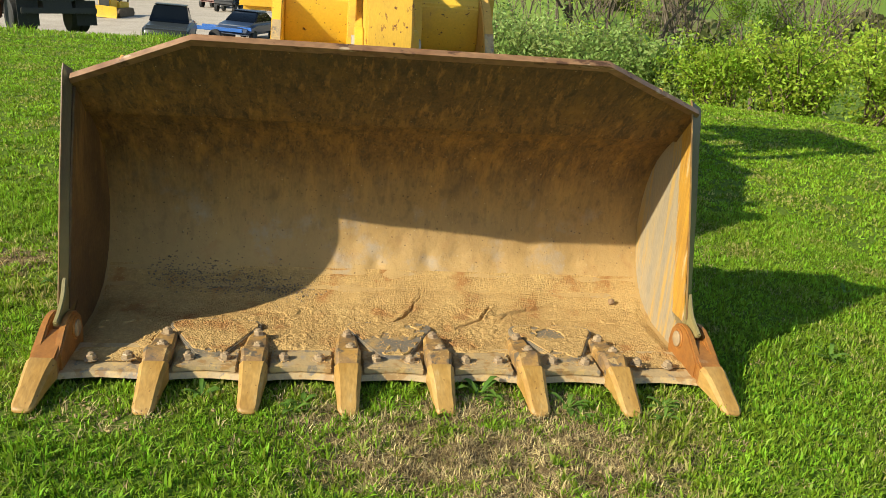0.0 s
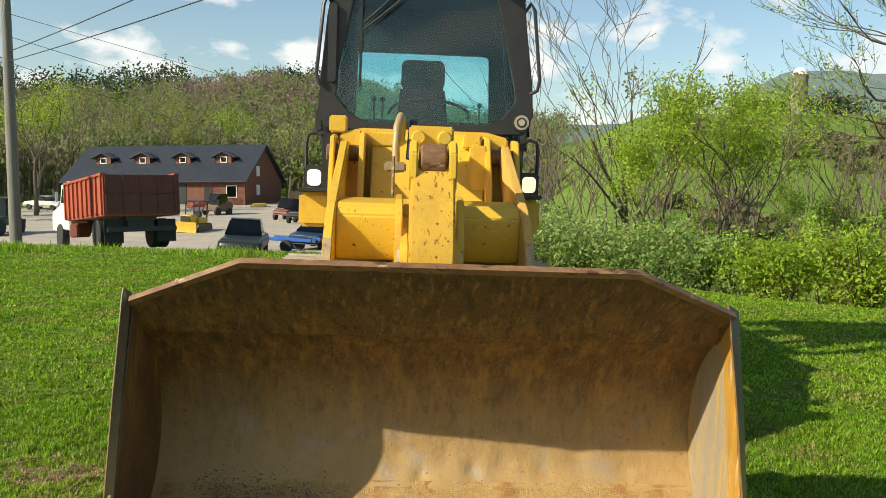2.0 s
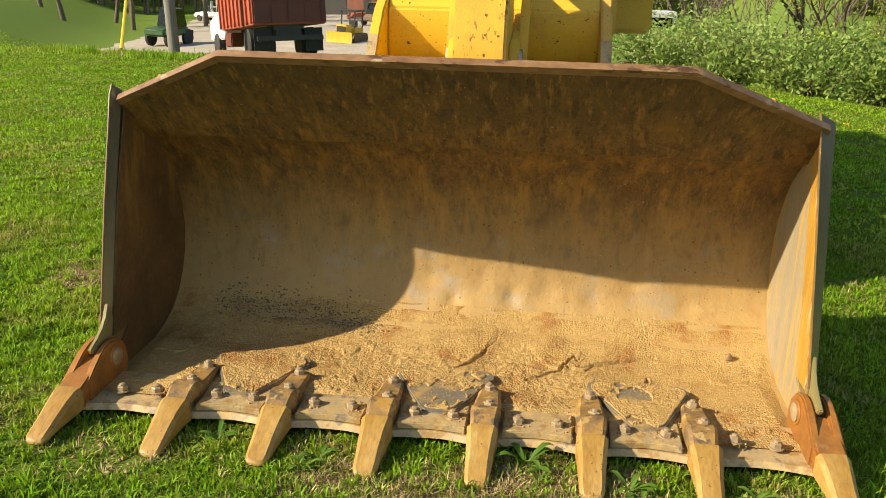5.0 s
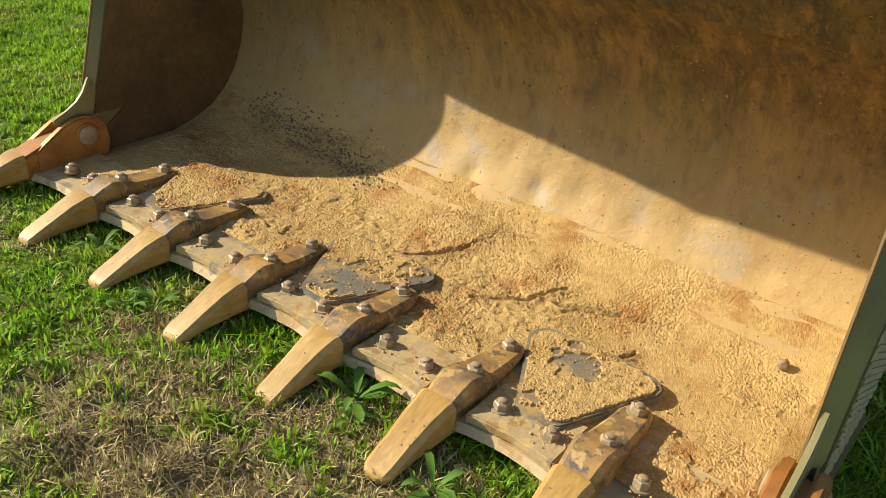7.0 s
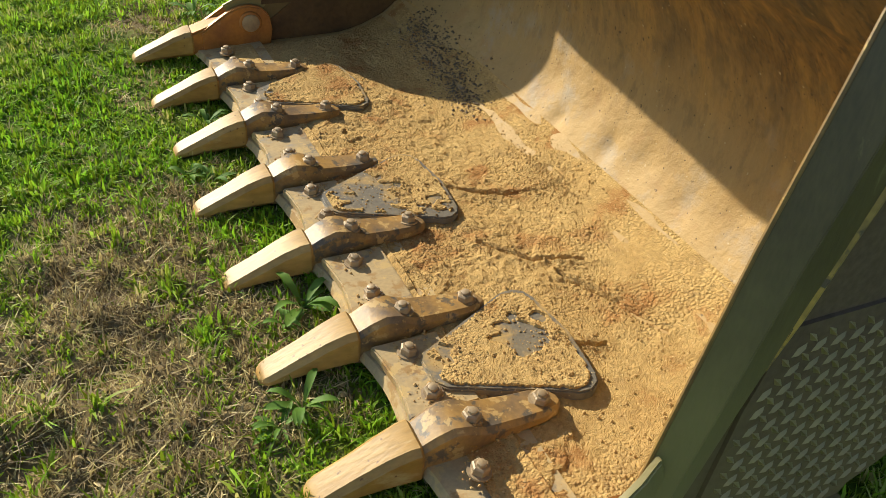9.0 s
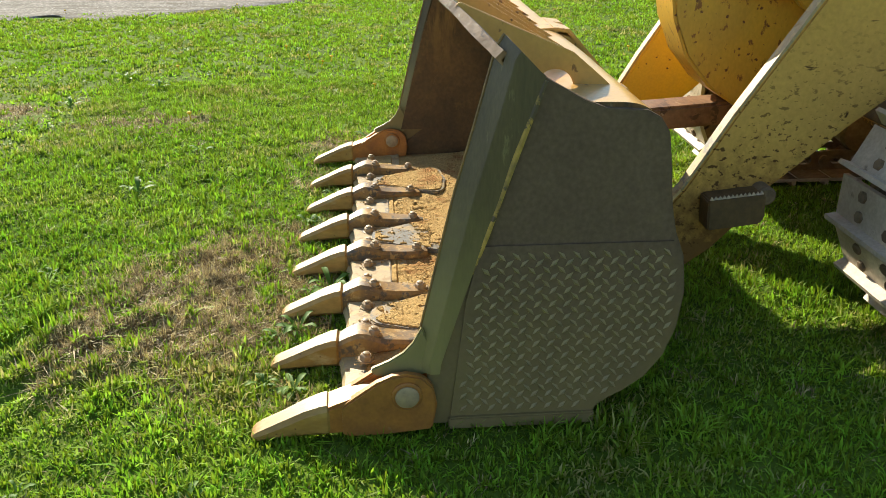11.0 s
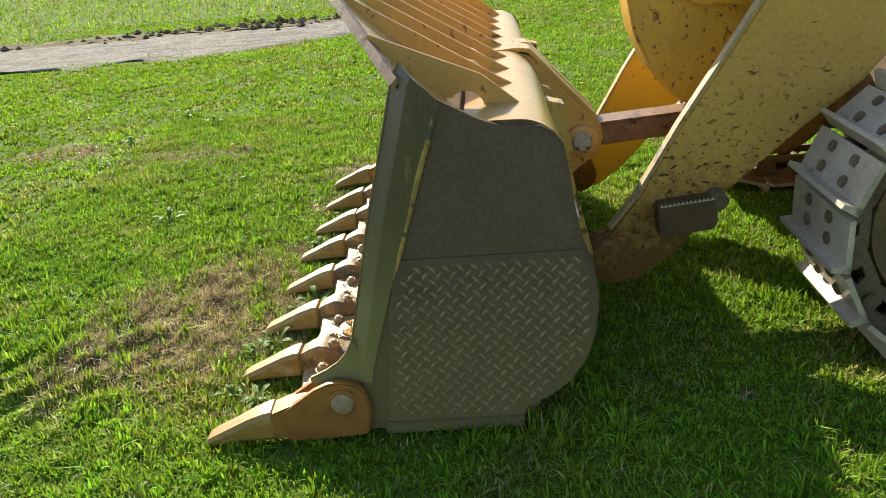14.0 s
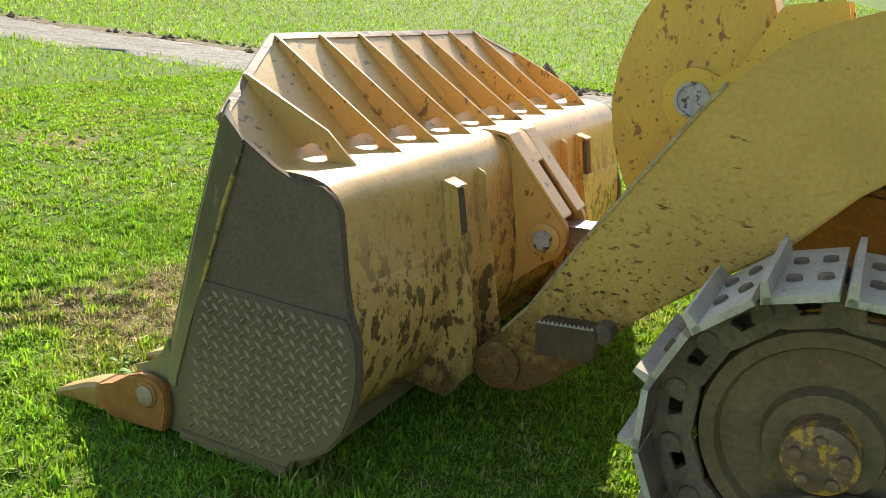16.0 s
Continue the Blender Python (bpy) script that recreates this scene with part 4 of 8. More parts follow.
for s in (-1, 1):
    part("side_plate", M().prism(SIDE, s * 1.272, s * 1.297), M_SIDE, bucket, "dark weathered steel side plate", 0.003)
    part("side_cutter", bevelled_cutter(s), M_OLIVE, bucket, "olive worn steel side cutter ground to an edge", 0.0015)
    part("cutter_face", M().prism([(0.60, 0.20), (0.715, 0.63), (0.80, 1.0), (0.722, 1.062), (0.603, 0.700), (0.480, 0.20)], s * 1.2655, s * 1.2725), M_CUTTER if s > 0 else M_RUST_SHADE, bucket, "ochre inner face of the side cutter, toned as sunlit" if s > 0 else "rusty inner face of the side cutter, darkened for shade", 0.002)
    part("cutter_edge", M().tube([(s * (edge_x(f[1], s) + 0.0025), f[0] - 0.001, f[1]) for f, k in EDGE[1:]], 0.0045, 6), M_RIMEDGE, bucket, "rubbed ochre front edge of the side")
    # the cutter's foot runs forward in a hollow curve over the corner tooth
    part("cutter_foot", M().prism([(0.478, 0.335), (0.452, 0.285), (0.425, 0.255), (0.385, 0.230), (0.330, 0.205), (0.34, 0.185), (0.44, 0.17), (0.50, 0.19), (0.512, 0.25)], s * 1.270, s * 1.288), M_OLIVE, bucket, "rubbed foot of the side cutter curving forward", 0.004)
    # weld bead behind the cutter
    part("weld_bead", M().tube([(s * 1.302, y, z) for y, z in ((0.618, 0.50), (0.656, 0.61), (0.690, 0.71), (0.725, 0.82), (0.797, 1.02))], [0.003, 0.007, 0.006, 0.009, 0.006], 6), M_WELD, bucket, "rusty weld bead")
    # inner lining next to the side plate, the left one darkened for shade
    inner = [(y, z) for y, z in WRAP[:-1]] + [(0.86, 0.93), (0.80, 1.0), (0.715, 0.63), (0.60, 0.20)]
    part("side_lining", M().prism(inner, s * 1.266, s * 1.2725), M_RUST_SHADE if s < 0 else M_LINING, bucket, "inner bucket side, dusty at right, shade-toned at left")
    # checkered wear plate
    TREAD = [(0.555, 0.045), (0.97, 0.045), (0.985, 0.075), (1.055, 0.112), (1.115, 0.157), (1.163, 0.225), (1.193, 0.313), (1.205, 0.42), (1.192, 0.525), (1.165, 0.578), (0.64, 0.580), (0.60, 0.42)]
    b = M().prism(TREAD, s * 1.297, s * 1.305)

    def inside(y, z):
        c = False
        for i in range(len(TREAD)):
            (y0, z0), (y1, z1) = TREAD[i - 1], TREAD[i]
            if (z0 > z) != (z1 > z) and y < (y1 - y0) * (z - z0) / (z1 - z0) + y0:
                c = not c
        return c
    part("tread_plate", b, M_SIDE, bucket, "checkered steel wear plate")
    b = M()
    for i in range(-26, 27):
        for j in range(-26, 27):
            y, z = 0.86 + (i - j) * 0.0206, 0.30 + (i + j) * 0.0206
            if not all(inside(y + a, z + c) for a in (-0.018, 0.018) for c in (-0.018, 0.018)):
                continue
            ang = radians(45 if (i + j) % 2 else -45)
            ca, sa, q = math.cos(ang), math.sin(ang), []
            for u, w in ((-0.0175, 0), (0, -0.0068), (0.0175, 0), (0, 0.0068)):
                q.append((s * 1.305, y + u * ca - w * sa, z + u * sa + w * ca))
            b.add(q + [(s * 1.3108, y + 0.008 * ca, z + 0.008 * sa), (s * 1.3108, y - 0.008 * ca, z - 0.008 * sa)], [(0, 1, 5), (1, 2, 4), (1, 4, 5), (2, 3, 4), (3, 0, 5), (3, 5, 4)])
    tagged(part("lozenge_tread", b, M_LOZ, bucket, "raised rubbed lozenges of the wear plate"), kind="stuff")
    part("heel_skid", M().prism([(0.55, 0.012), (0.975, 0.012), (0.975, 0.05), (0.55, 0.05)], s * 1.297, s * 1.318), M_SIDE, bucket, bevel=0.004)

# cutting edge with worn hollows between the teeth
TEETH = [-0.902, -0.541, -0.180, 0.180, 0.541, 0.902]
b = M()
xs = np.linspace(-1.27, 1.27, 120)
vs = []
for x in xs:
    near = min(abs(x - t) for t in TEETH + [-1.27, 1.27])
    y0 = 0.205 + 0.028 * math.sin(min(near, 0.18) / 0.18 * math.pi / 2) + 0.004 * noise.noise((x * 12, 0, 0))
    vs += [(x, y0, 0.030), (x, y0 + 0.012, 0.050), (x, 0.46, 0.068), (x, 0.47, 0.045), (x, 0.46, 0.024)]
fs = []
for i in range(len(xs) - 1):
    fs += [(i * 5 + k, i * 5 + (k + 1) % 5, i * 5 + 5 + (k + 1) % 5, i * 5 + 5 + k) for k in range(5)]
fs += [(4, 3, 2, 1, 0), tuple(len(xs) * 5 - 5 + k for k in range(5))]
part("cutting_edge", b.add(vs, fs), M_EDGE, bucket, "scraped steel cutting edge")
# bolt-on edge segments between the teeth
for i in range(5):
    x0, x1 = TEETH[i] + 0.062, TEETH[i + 1] - 0.062
    m = M().prism([(x0, 0.236), (x0 + 0.04, 0.243), ((x0 + x1) / 2, 0.250), (x1 - 0.04, 0.243), (x1, 0.236), (x1, 0.40), (x0, 0.40)], 0.052, 0.078, 2)
    part("edge_segment", m, M_EDGE, bucket, bevel=0.004)

# teeth and their holders
def tooth_mesh():
    b = M()
    rows = [(-0.006, 0.006, 0.012, 0.017), (-0.002, 0.003, 0.018, 0.027), (0.008, 0.0, 0.026, 0.035), (0.022, 0.001, 0.034, 0.0395), (0.09, 0.008, 0.064, 0.043), (0.15, 0.013, 0.092, 0.047), (0.195, 0.016, 0.108, 0.051), (0.215, 0.018, 0.111, 0.053), (0.222, 0.024, 0.104, 0.048)]
    vs, fs = [], []
    for y, z0, z1, w in rows:
        c = min(0.014, (z1 - z0) * 0.33)
        vs += [(-w, y, z0 + c), (-w + c, y, z0), (w - c, y, z0), (w, y, z0 + c), (w, y, z1 - c), (w - c, y, z1), (-w + c, y, z1), (-w, y, z1 - c)]
    for i in range(len(rows) - 1):
        fs += [(i * 8 + k, i * 8 + (k + 1) % 8, i * 8 + 8 + (k + 1) % 8, i * 8 + 8 + k) for k in range(8)]
    fs += [tuple(range(7, -1, -1)), tuple(range(len(rows) * 8 - 8, len(rows) * 8))]
    return b.add(vs, fs).mesh("tooth", M_TOOTH, 0.0, sharp=28)


def adapter_mesh():
    b = M()
    rows = [(0.205, 0.02, 0.094, 0.044), (0.25, 0.016, 0.118, 0.047), (0.285, 0.03, 0.132, 0.050), (0.315, 0.06, 0.128, 0.052), (0.36, 0.07, 0.108, 0.050), (0.44, 0.07, 0.100, 0.044), (0.50, 0.07, 0.097, 0.040), (0.535, 0.07, 0.093, 0.030), (0.55, 0.07, 0.088, 0.014)]
    vs, fs = [], []
    for y, z0, z1, w in rows:
        c = min(0.012, (z1 - z0) * 0.35, w * 0.5)
        vs += [(-w, y, z0), (w, y, z0), (w, y, z1 - c), (w - c, y, z1), (-w + c, y, z1), (-w, y, z1 - c)]
    for i in range(len(rows) - 1):
        fs += [(i * 6 + k, i * 6 + (k + 1) % 6, i * 6 + 6 + (k + 1) % 6, i * 6 + 6 + k) for k in range(6)]
    fs += [tuple(range(5, -1, -1)), tuple(range(len(rows) * 6 - 6, len(rows) * 6))]
    return b.add(vs, fs).mesh("tooth_adapter", M_ADAPTER, 0.0, sharp=40)


def bolt_mesh(r=0.019, h=0.030):
    b = M().lathe([(0, r * 1.35), (h * 0.16, r * 1.35), (h * 0.18, r * 1.0)], (0, 0, 0), "z", 14)
    b.lathe([(h * 0.16, r * 1.08), (h * 0.66, r * 1.06), (h * 0.76, r * 0.86)], (0, 0, 0), "z", 6)
    b.lathe([(h * 0.7, r * 0.6), (h * 0.95, r * 0.56), (h, r * 0.4)], (0, 0, 0), "z", 8)
    return b.mesh("bolt", M_BOLT, 0.0)


t_me, a_me, b_me = tooth_mesh(), adapter_mesh(), bolt_mesh()
rnd = random.Random(4)
for i, x in enumerate(TEETH):
    turn = rnd.uniform(-1.5, 1.5)
    part("tooth_adapter", a_me, None, bucket, "brown cast steel tooth holder with bolts", m=Matrix.Translation((x, 0, 0)))
    part("tooth", t_me, None, bucket, "ochre steel tooth with a scoured pale tip", m=pose(x, rnd.uniform(-0.006, 0.006), 0, 0, 0, turn))
    for dx, y, z in ((0.012, 0.335, 0.112), (0.0, 0.505, 0.092), (-0.112, 0.308, 0.076), (0.112, 0.308, 0.076)):
        part("bolt", b_me, None, bucket, m=pose(x + dx, y, z, rnd.uniform(-8, 8), rnd.uniform(-8, 8), rnd.uniform(0, 60)))

# corner teeth on the sides
CORNER = [(0.24, 0.035), (0.24, 0.118), (0.29, 0.152), (0.345, 0.188), (0.39, 0.207), (0.43, 0.211), (0.475, 0.200), (0.505, 0.168), (0.515, 0.11), (0.50, 0.03), (0.36, 0.020), (0.26, 0.022)]


def fork_prong(a, c):
    """One cheek of the holder, thinner towards its rounded top."""
    b = M().prism(CORNER, a, c)
    mid = (a + c) / 2
    b.v = [(mid + (x - mid) * (1 - 0.45 * min(max((z - 0.10) / 0.11, 0), 1)) if abs(x) > 0.03 else x, y, z) for x, y, z in b.v]
    return b
for s in (-1, 1):
    lean = pose(s * 1.30, 0, 0, 0, 0, s * 2.0)
    for a, c in ((-0.056, -0.020), (0.020, 0.056)):
        part("corner_adapter", fork_prong(a, c), M_CORNER, bucket, "orange-brown cast corner tooth holder", 0.006, lean)
    part("corner_nose", M().prism([(0.19, 0.03), (0.19, 0.110), (0.30, 0.150), (0.37, 0.168), (0.43, 0.03)], -0.048, 0.048), M_CORNER, bucket, bevel=0.008, m=lean)
    part("tooth", t_me, None, bucket, "ochre steel corner tooth", m=lean @ pose(0, -0.012, 0.010))
    part("corner_pin", M().lathe([(-0.066, 0.026), (-0.062, 0.034), (0.062, 0.034), (0.066, 0.026)], (0, 0.43, 0.145), "x", 20), M_BOLT, bucket, "pale steel retaining pin", m=lean)
    part("pin_boss", M().lathe([(-0.058, 0.040), (-0.055, 0.044), (0.055, 0.044), (0.058, 0.040)], (0, 0.43, 0.145), "x", 22), M_CORNER, bucket, m=lean)
    part("bolt", b_me, None, bucket, m=pose(s * 1.15, 0.31, 0.066))

# fan-shaped wear plates on the floor, each centred between two teeth
PLATES = (-0.722, 0.0, 0.722)


def fan_plate(cx, grow=0.0):
    """Outline, narrow at the front, with round back corners."""
    pts = [(-0.050, 0.335), (-0.030, 0.322), (0.045, 0.320), (0.072, 0.340), (0.175, 0.585)]
    pts += [(0.138 + 0.052 * math.cos(radians(a)), 0.622 + 0.052 * math.sin(radians(a))) for a in (-20, 15, 50, 85)]
    pts += [(0.0, 0.690)]
    pts += [(-0.138 + 0.052 * math.cos(radians(a)), 0.622 + 0.052 * math.sin(radians(a))) for a in (95, 130, 165, 200)]
    return [(cx + x * (1 + grow), 0.5 + (y - 0.5) * (1 + grow)) for x, y in pts]


def in_outline(pts, x, y):
    c = False
    for i in range(len(pts)):
        (x0, y0), (x1, y1) = pts[i - 1], pts[i]
        if (y0 > y) != (y1 > y) and x < (x1 - x0) * (y - y0) / (y1 - y0) + x0:
            c = not c
    return c


for x in PLATES:
    part("wear_plate", M().prism(fan_plate(x), 0.052, 0.0885, 2), M_WEAR, bucket, "fan-shaped steel wear plate half covered in soil", 0.004)

# centre bracket and hinge plates behind the bucket
BRACKET = [(0.95, 0.957), (1.06, 0.962), (1.10, 0.945), (1.375, 0.640), (1.385, 0.575), (1.36, 0.505), (1.30, 0.470), (1.22, 0.40), (1.182, 0.36), (1.180, 0.46), (1.172, 0.57), (1.152, 0.67), (1.134, 0.78), (1.12, 0.86), (1.095, 0.914), (1.05, 0.945)]
for s in (-1, 1):
    part("link_bracket", M().prism(BRACKET, s * 0.085, s * 0.130), M_RIB, bucket, "yellow pivot bracket plate", 0.006)
    part("bracket_boss", M().lathe([(s * 0.128, 0.068), (s * 0.146, 0.066), (s * 0.150, 0.058)], (0, 1.298, 0.571), "x", 28), M_RIB, bucket)
part("bracket_pin", M().lathe([(-0.168, 0.034), (-0.160, 0.040), (0.160, 0.040), (0.168, 0.034)], (0, 1.298, 0.571), "x", 24), M_CHROME, bucket, "round pale steel pivot pin")
part("bracket_cap", M().prism([(0.94, 0.957), (1.06, 0.964), (1.108, 0.952), (1.20, 0.850), (1.185, 0.838), (1.10, 0.925), (1.05, 0.943), (0.94, 0.940)], -0.13, 0.13), M_RIB, bucket, bevel=0.004)
STRAP = [(1.04, 0.9655), (1.105, 0.9575), (1.365, 0.668), (1.356, 0.656), (1.098, 0.943), (1.04, 0.951)]
for s in (-1, 1):
    part("bracket_strap", M().prism(STRAP, s * 0.030, s * 0.136), M_RIB, bucket, "flat yellow strap over the bracket", 0.003)
HINGE = [(1.03, 0.12), (1.20, 0.10), (1.27, 0.20), (1.265, 0.32), (1.215, 0.55), (1.18, 0.72), (1.158, 0.86), (1.122, 0.875), (1.134, 0.78), (1.152, 0.67), (1.172, 0.57), (1.180, 0.46), (1.166, 0.355), (1.13, 0.255), (1.072, 0.17)]
for s in (-1, 1):
    part("hinge_plate", M().prism(HINGE, s * 0.615, s * 0.705), M_YELLOW_OLD, bucket, "scuffed yellow box-shaped hinge bracket", 0.006)
    part("hinge_plate", M().prism(HINGE, s * 0.42, s * 0.44), M_YELLOW_OLD, bucket, "scuffed yellow hinge plate", 0.005)
    part("stop_pad", M().prism([(1.186, 0.690), (1.204, 0.690), (1.176, 0.845), (1.160, 0.845)], s * 0.635, s * 0.688), M_SIDE, bucket, "dark steel stop pad", 0.004)
    part("stop_cap", M().prism([(1.150, 0.856), (1.182, 0.848), (1.183, 0.856), (1.150, 0.866)], s * 0.625, s * 0.702), M_RIB, bucket, "bent yellow cap over the stop pad", 0.003)
    part("pad_rim", M().prism([(1.150, 0.690), (1.207, 0.690), (1.179, 0.848), (1.150, 0.848)], s * 0.690, s * 0.700), M_RIB, bucket, "thin rim beside the stop pad", 0.002)
part("seam_bar", M().prism([(1.170, 0.640), (1.156, 0.640), (1.154, 0.655), (1.166, 0.655)], -1.25, 1.25), M_YELLOW_OLD, bucket)
part("heel_bar", M().prism([(0.60, 0.012), (0.97, 0.012), (1.03, 0.06), (0.98, 0.09), (0.90, 0.055), (0.60, 0.032)], -1.26, 1.26), M_SIDE, bucket, "dark worn heel plate")

# lift arms
ARM = [(1.30, 0.19), (1.285, 0.285), (1.345, 0.352), (1.44, 0.470), (1.512, 0.590), (1.588, 0.720), (1.742, 0.955), (1.893, 1.188), (1.955, 1.270), (2.085, 1.397), (2.20, 1.460), (2.32, 1.505), (2.75, 1.69), (3.22, 1.88),
       (3.40, 1.89), (3.48, 1.82), (3.42, 1.72), (3.05, 1.50), (2.60, 1.22), (2.35, 1.01), (2.20, 0.835), (2.00, 0.68), (1.76, 0.475), (1.67, 0.35), (1.56, 0.235), (1.44, 0.150), (1.35, 0.145)]
for s in (-1, 1):
    arm = part("lift_arm", M().prism(ARM, s * 0.545, s * 0.600), M_YELLOW if s < 0 else M_ARM, loader, "thick yellow steel lift arm with chipped paint", 0.008)
    part("hinge_pin", M().lathe([(s * 0.45, 0.040), (s * 0.632, 0.040), (s * 0.636, 0.03)], (0, 1.345, 0.235), "x", 20), M_ARM, arm)
    part("hinge_boss", M().lathe([(s * 0.475, 0.085), (s * 0.62, 0.085), (s * 0.625, 0.075)], (0, 1.345, 0.235), "x", 26), M_ARM, arm)
    # boarding step with a saw-tooth top
    b = M().prism([(1.505, 0.345), (1.497, 0.452), (1.503, 0.460), (1.690, 0.478), (1.700, 0.470), (1.705, 0.385), (1.69, 0.365)], s * 0.600, s * 0.690)
    part("step", b, M_RUST_SHADE, arm, "dark steel boarding step", 0.006)
    teeth = M()
    for k in range(13):
        y = 1.502 + k * 0.0145
        z = 0.458 + k * 0.0014
        teeth.prism([(y, z), (y + 0.0145, z + 0.0014), (y + 0.007, z + 0.012)], s * 0.684, s * 0.692)
    part("step_tread", teeth, M_STEEL, arm, "saw-toothed bright tread edge")
    part("step_knob", M().lathe([(s * 0.598, 0.034), (s * 0.665, 0.034), (s * 0.672, 0.026)], (0, 1.712, 0.458), "x", 18), M_TRACK, arm)
    front = [(1.345, 0.352), (1.44, 0.470), (1.512, 0.590), (1.588, 0.720), (1.742, 0.955), (1.893, 1.188), (1.955, 1.270)]
    part("arm_edge", M().prism(front + [(y - 0.008, z + 0.006) for y, z in front[::-1]], s * 0.549, s * 0.596), M_EDGE, arm, "bare scraped arm edge")

# cross member between the arms
CROSS = [(2.20, 1.14), (2.16, 1.20), (2.16, 1.40), (2.22, 1.47), (2.50, 1.50), (2.62, 1.44), (2.62, 1.20), (2.52, 1.10)]
cross = part("cross_member", M().prism(CROSS, -0.548, 0.548), M_YELLOW, loader, "yellow cross member between the lift arms", 0.012)
for x in (-0.175, 0.175):
    part("lever_ear", M().prism([(1.98, 1.02), (1.90, 1.10), (1.90, 1.26), (2.02, 1.50), (2.2, 1.53), (2.3, 1.2), (2.2, 1.05)], x - 0.022, x + 0.022), M_YELLOW, cross, bevel=0.006)
# low guard behind the arms
part("belly_guard", M().box(-0.56, 0.56, 2.62, 2.66, 0.45, 1.2), M_TRACK, loader, bevel=0.01)

# tilt lever in the middle
LEVER = [(1.72, 1.70), (1.64, 1.60), (1.54, 1.42), (1.495, 1.26), (1.485, 1.12), (1.51, 0.98), (1.57, 0.84), (1.67, 0.72), (1.79, 0.64), (1.91, 0.600), (2.0, 0.60), (2.06, 0.66), (2.08, 0.80), (2.04, 1.10), (2.00, 1.45), (1.93, 1.66), (1.84, 1.73)]
lever = part("tilt_lever", M().prism(LEVER, -0.118, 0.118), M_LEVER, loader, "broad yellow tilt lever with chipped edges", 0.012)
for s in (-1, 1):
    LOBE = circle(1.78, 1.174, 0.105, 18, 50, 290) + [(2.10, 1.02), (2.30, 1.08), (2.32, 1.38), (2.1, 1.40)]
    part("lever_cheek", M().prism(LOBE, s * 0.119, s * 0.165), M_YELLOW, lever, bevel=0.006)
    part("lever_pin", M().lathe([(s * 0.16, 0.060), (s * 0.180, 0.060), (s * 0.180, 0.050), (s * 0.172, 0.049), (s * 0.172, 0.001)], (0, 1.78, 1.174), "x", 26), M_CHROME, lever, "pale chipped pivot pin head")
    part("yoke", M().prism([(1.72, 1.55), (1.66, 1.62), (1.67, 1.76), (1.76, 1.83), (1.88, 1.82), (1.94, 1.7), (1.9, 1.55)], s * 0.082, s * 0.128), M_YELLOW, lever, bevel=0.01)
part("rod_end", M().lathe([(-0.075, 0.07), (-0.06, 0.09), (0.06, 0.09), (0.075, 0.07)], (0, 1.76, 1.72), "x", 22), M_LIP, lever, "rust-brown cylinder rod end")
part("tilt_link", M().prism([(1.26, 0.53), (1.24, 0.575), (1.27, 0.62), (1.34, 0.622), (1.9, 0.655), (2.0, 0.68), (2.06, 0.62), (2.0, 0.57), (1.34, 0.525)], -0.078, 0.078), M_LIP, loader, "rust-brown steel bucket link", 0.012)
tiltc = part("tilt_cylinder", M().lathe([(0.0, 0.05), (0.25, 0.05), (0.255, 0.115), (0.31, 0.12), (0.32, 0.10), (1.3, 0.10), (1.33, 0.08)], (0, 0, 0), "y", 24), M_YELLOW, loader, "yellow hydraulic tilt cylinder", m=pose(0, 1.86, 1.73, 7, 0, 0))
part("gland_bracket", M().box(-0.13, 0.13, 2.10, 2.18, 1.84, 1.93), M_YELLOW, tiltc, bevel=0.012)
for s in (-1, 1):
    part("gland_knob", M().lathe([(2.06, 0.034), (2.075, 0.042), (2.12, 0.042), (2.13, 0.03)], (s * 0.075, 0, 1.86), "y", 16), M_YELLOW, tiltc)
    part("lift_cylinder", M().tube([(s * 0.44, 2.45, 1.30), (s * 0.44, 3.55, 1.02)], 0.065, 16), M_YELLOW, loader, "yellow hydraulic lift cylinder")
# hoses
M_PIPE = mat("tan_worn_pipe", (0.42, 0.29, 0.10, 1), (0.30, 0.23, 0.12, 1), 12, 0.45, 0.1, 0.001, 80, fine=0.1)
part("steel_pipe", M().tube([(-0.20, 2.25, 1.66), (-0.205, 2.28, 1.80), (-0.20, 2.30, 1.93), (-0.18, 2.36, 2.00), (-0.17, 2.5, 1.99), (-0.17, 2.9, 1.9)], 0.024, 12), M_PIPE, loader, "bent tan hydraulic pipe")
part("hose", M().tube([(-0.12, 2.3, 1.74), (-0.11, 2.33, 1.9), (-0.10, 2.42, 1.97), (-0.10, 2.6, 1.95), (-0.10, 3.0, 1.85)], 0.024, 10), M_RUBBER, loader, "black hydraulic hose")
part("pipe_clamp", M().box(-0.27, -0.14, 2.22, 2.32, 1.66, 1.72), M_BOLT, loader, bevel=0.01)
for x in (-0.215,):
    part("control_rod", M().tube([(x, 2.09, 1.52), (x, 2.1, 1.75)], 0.010, 6), M_ADAPTER, loader)

# chassis front and side tanks
CH = [(-0.62, 1.30), (0.62, 1.30), (0.62, 1.95), (0.46, 1.99), (-0.46, 1.99), (-0.62, 1.95)]
chassis = part("front_frame", M().prism(CH, 3.45, 3.95, 1), M_YELLOW, loader, "yellow sheet steel front frame", 0.015)
part("front_slope", M().prism([(3.0, 1.28), (3.45, 1.975), (3.5, 1.975), (3.5, 1.28)], -0.38, 0.42), M_YELLOW, chassis, bevel=0.01)
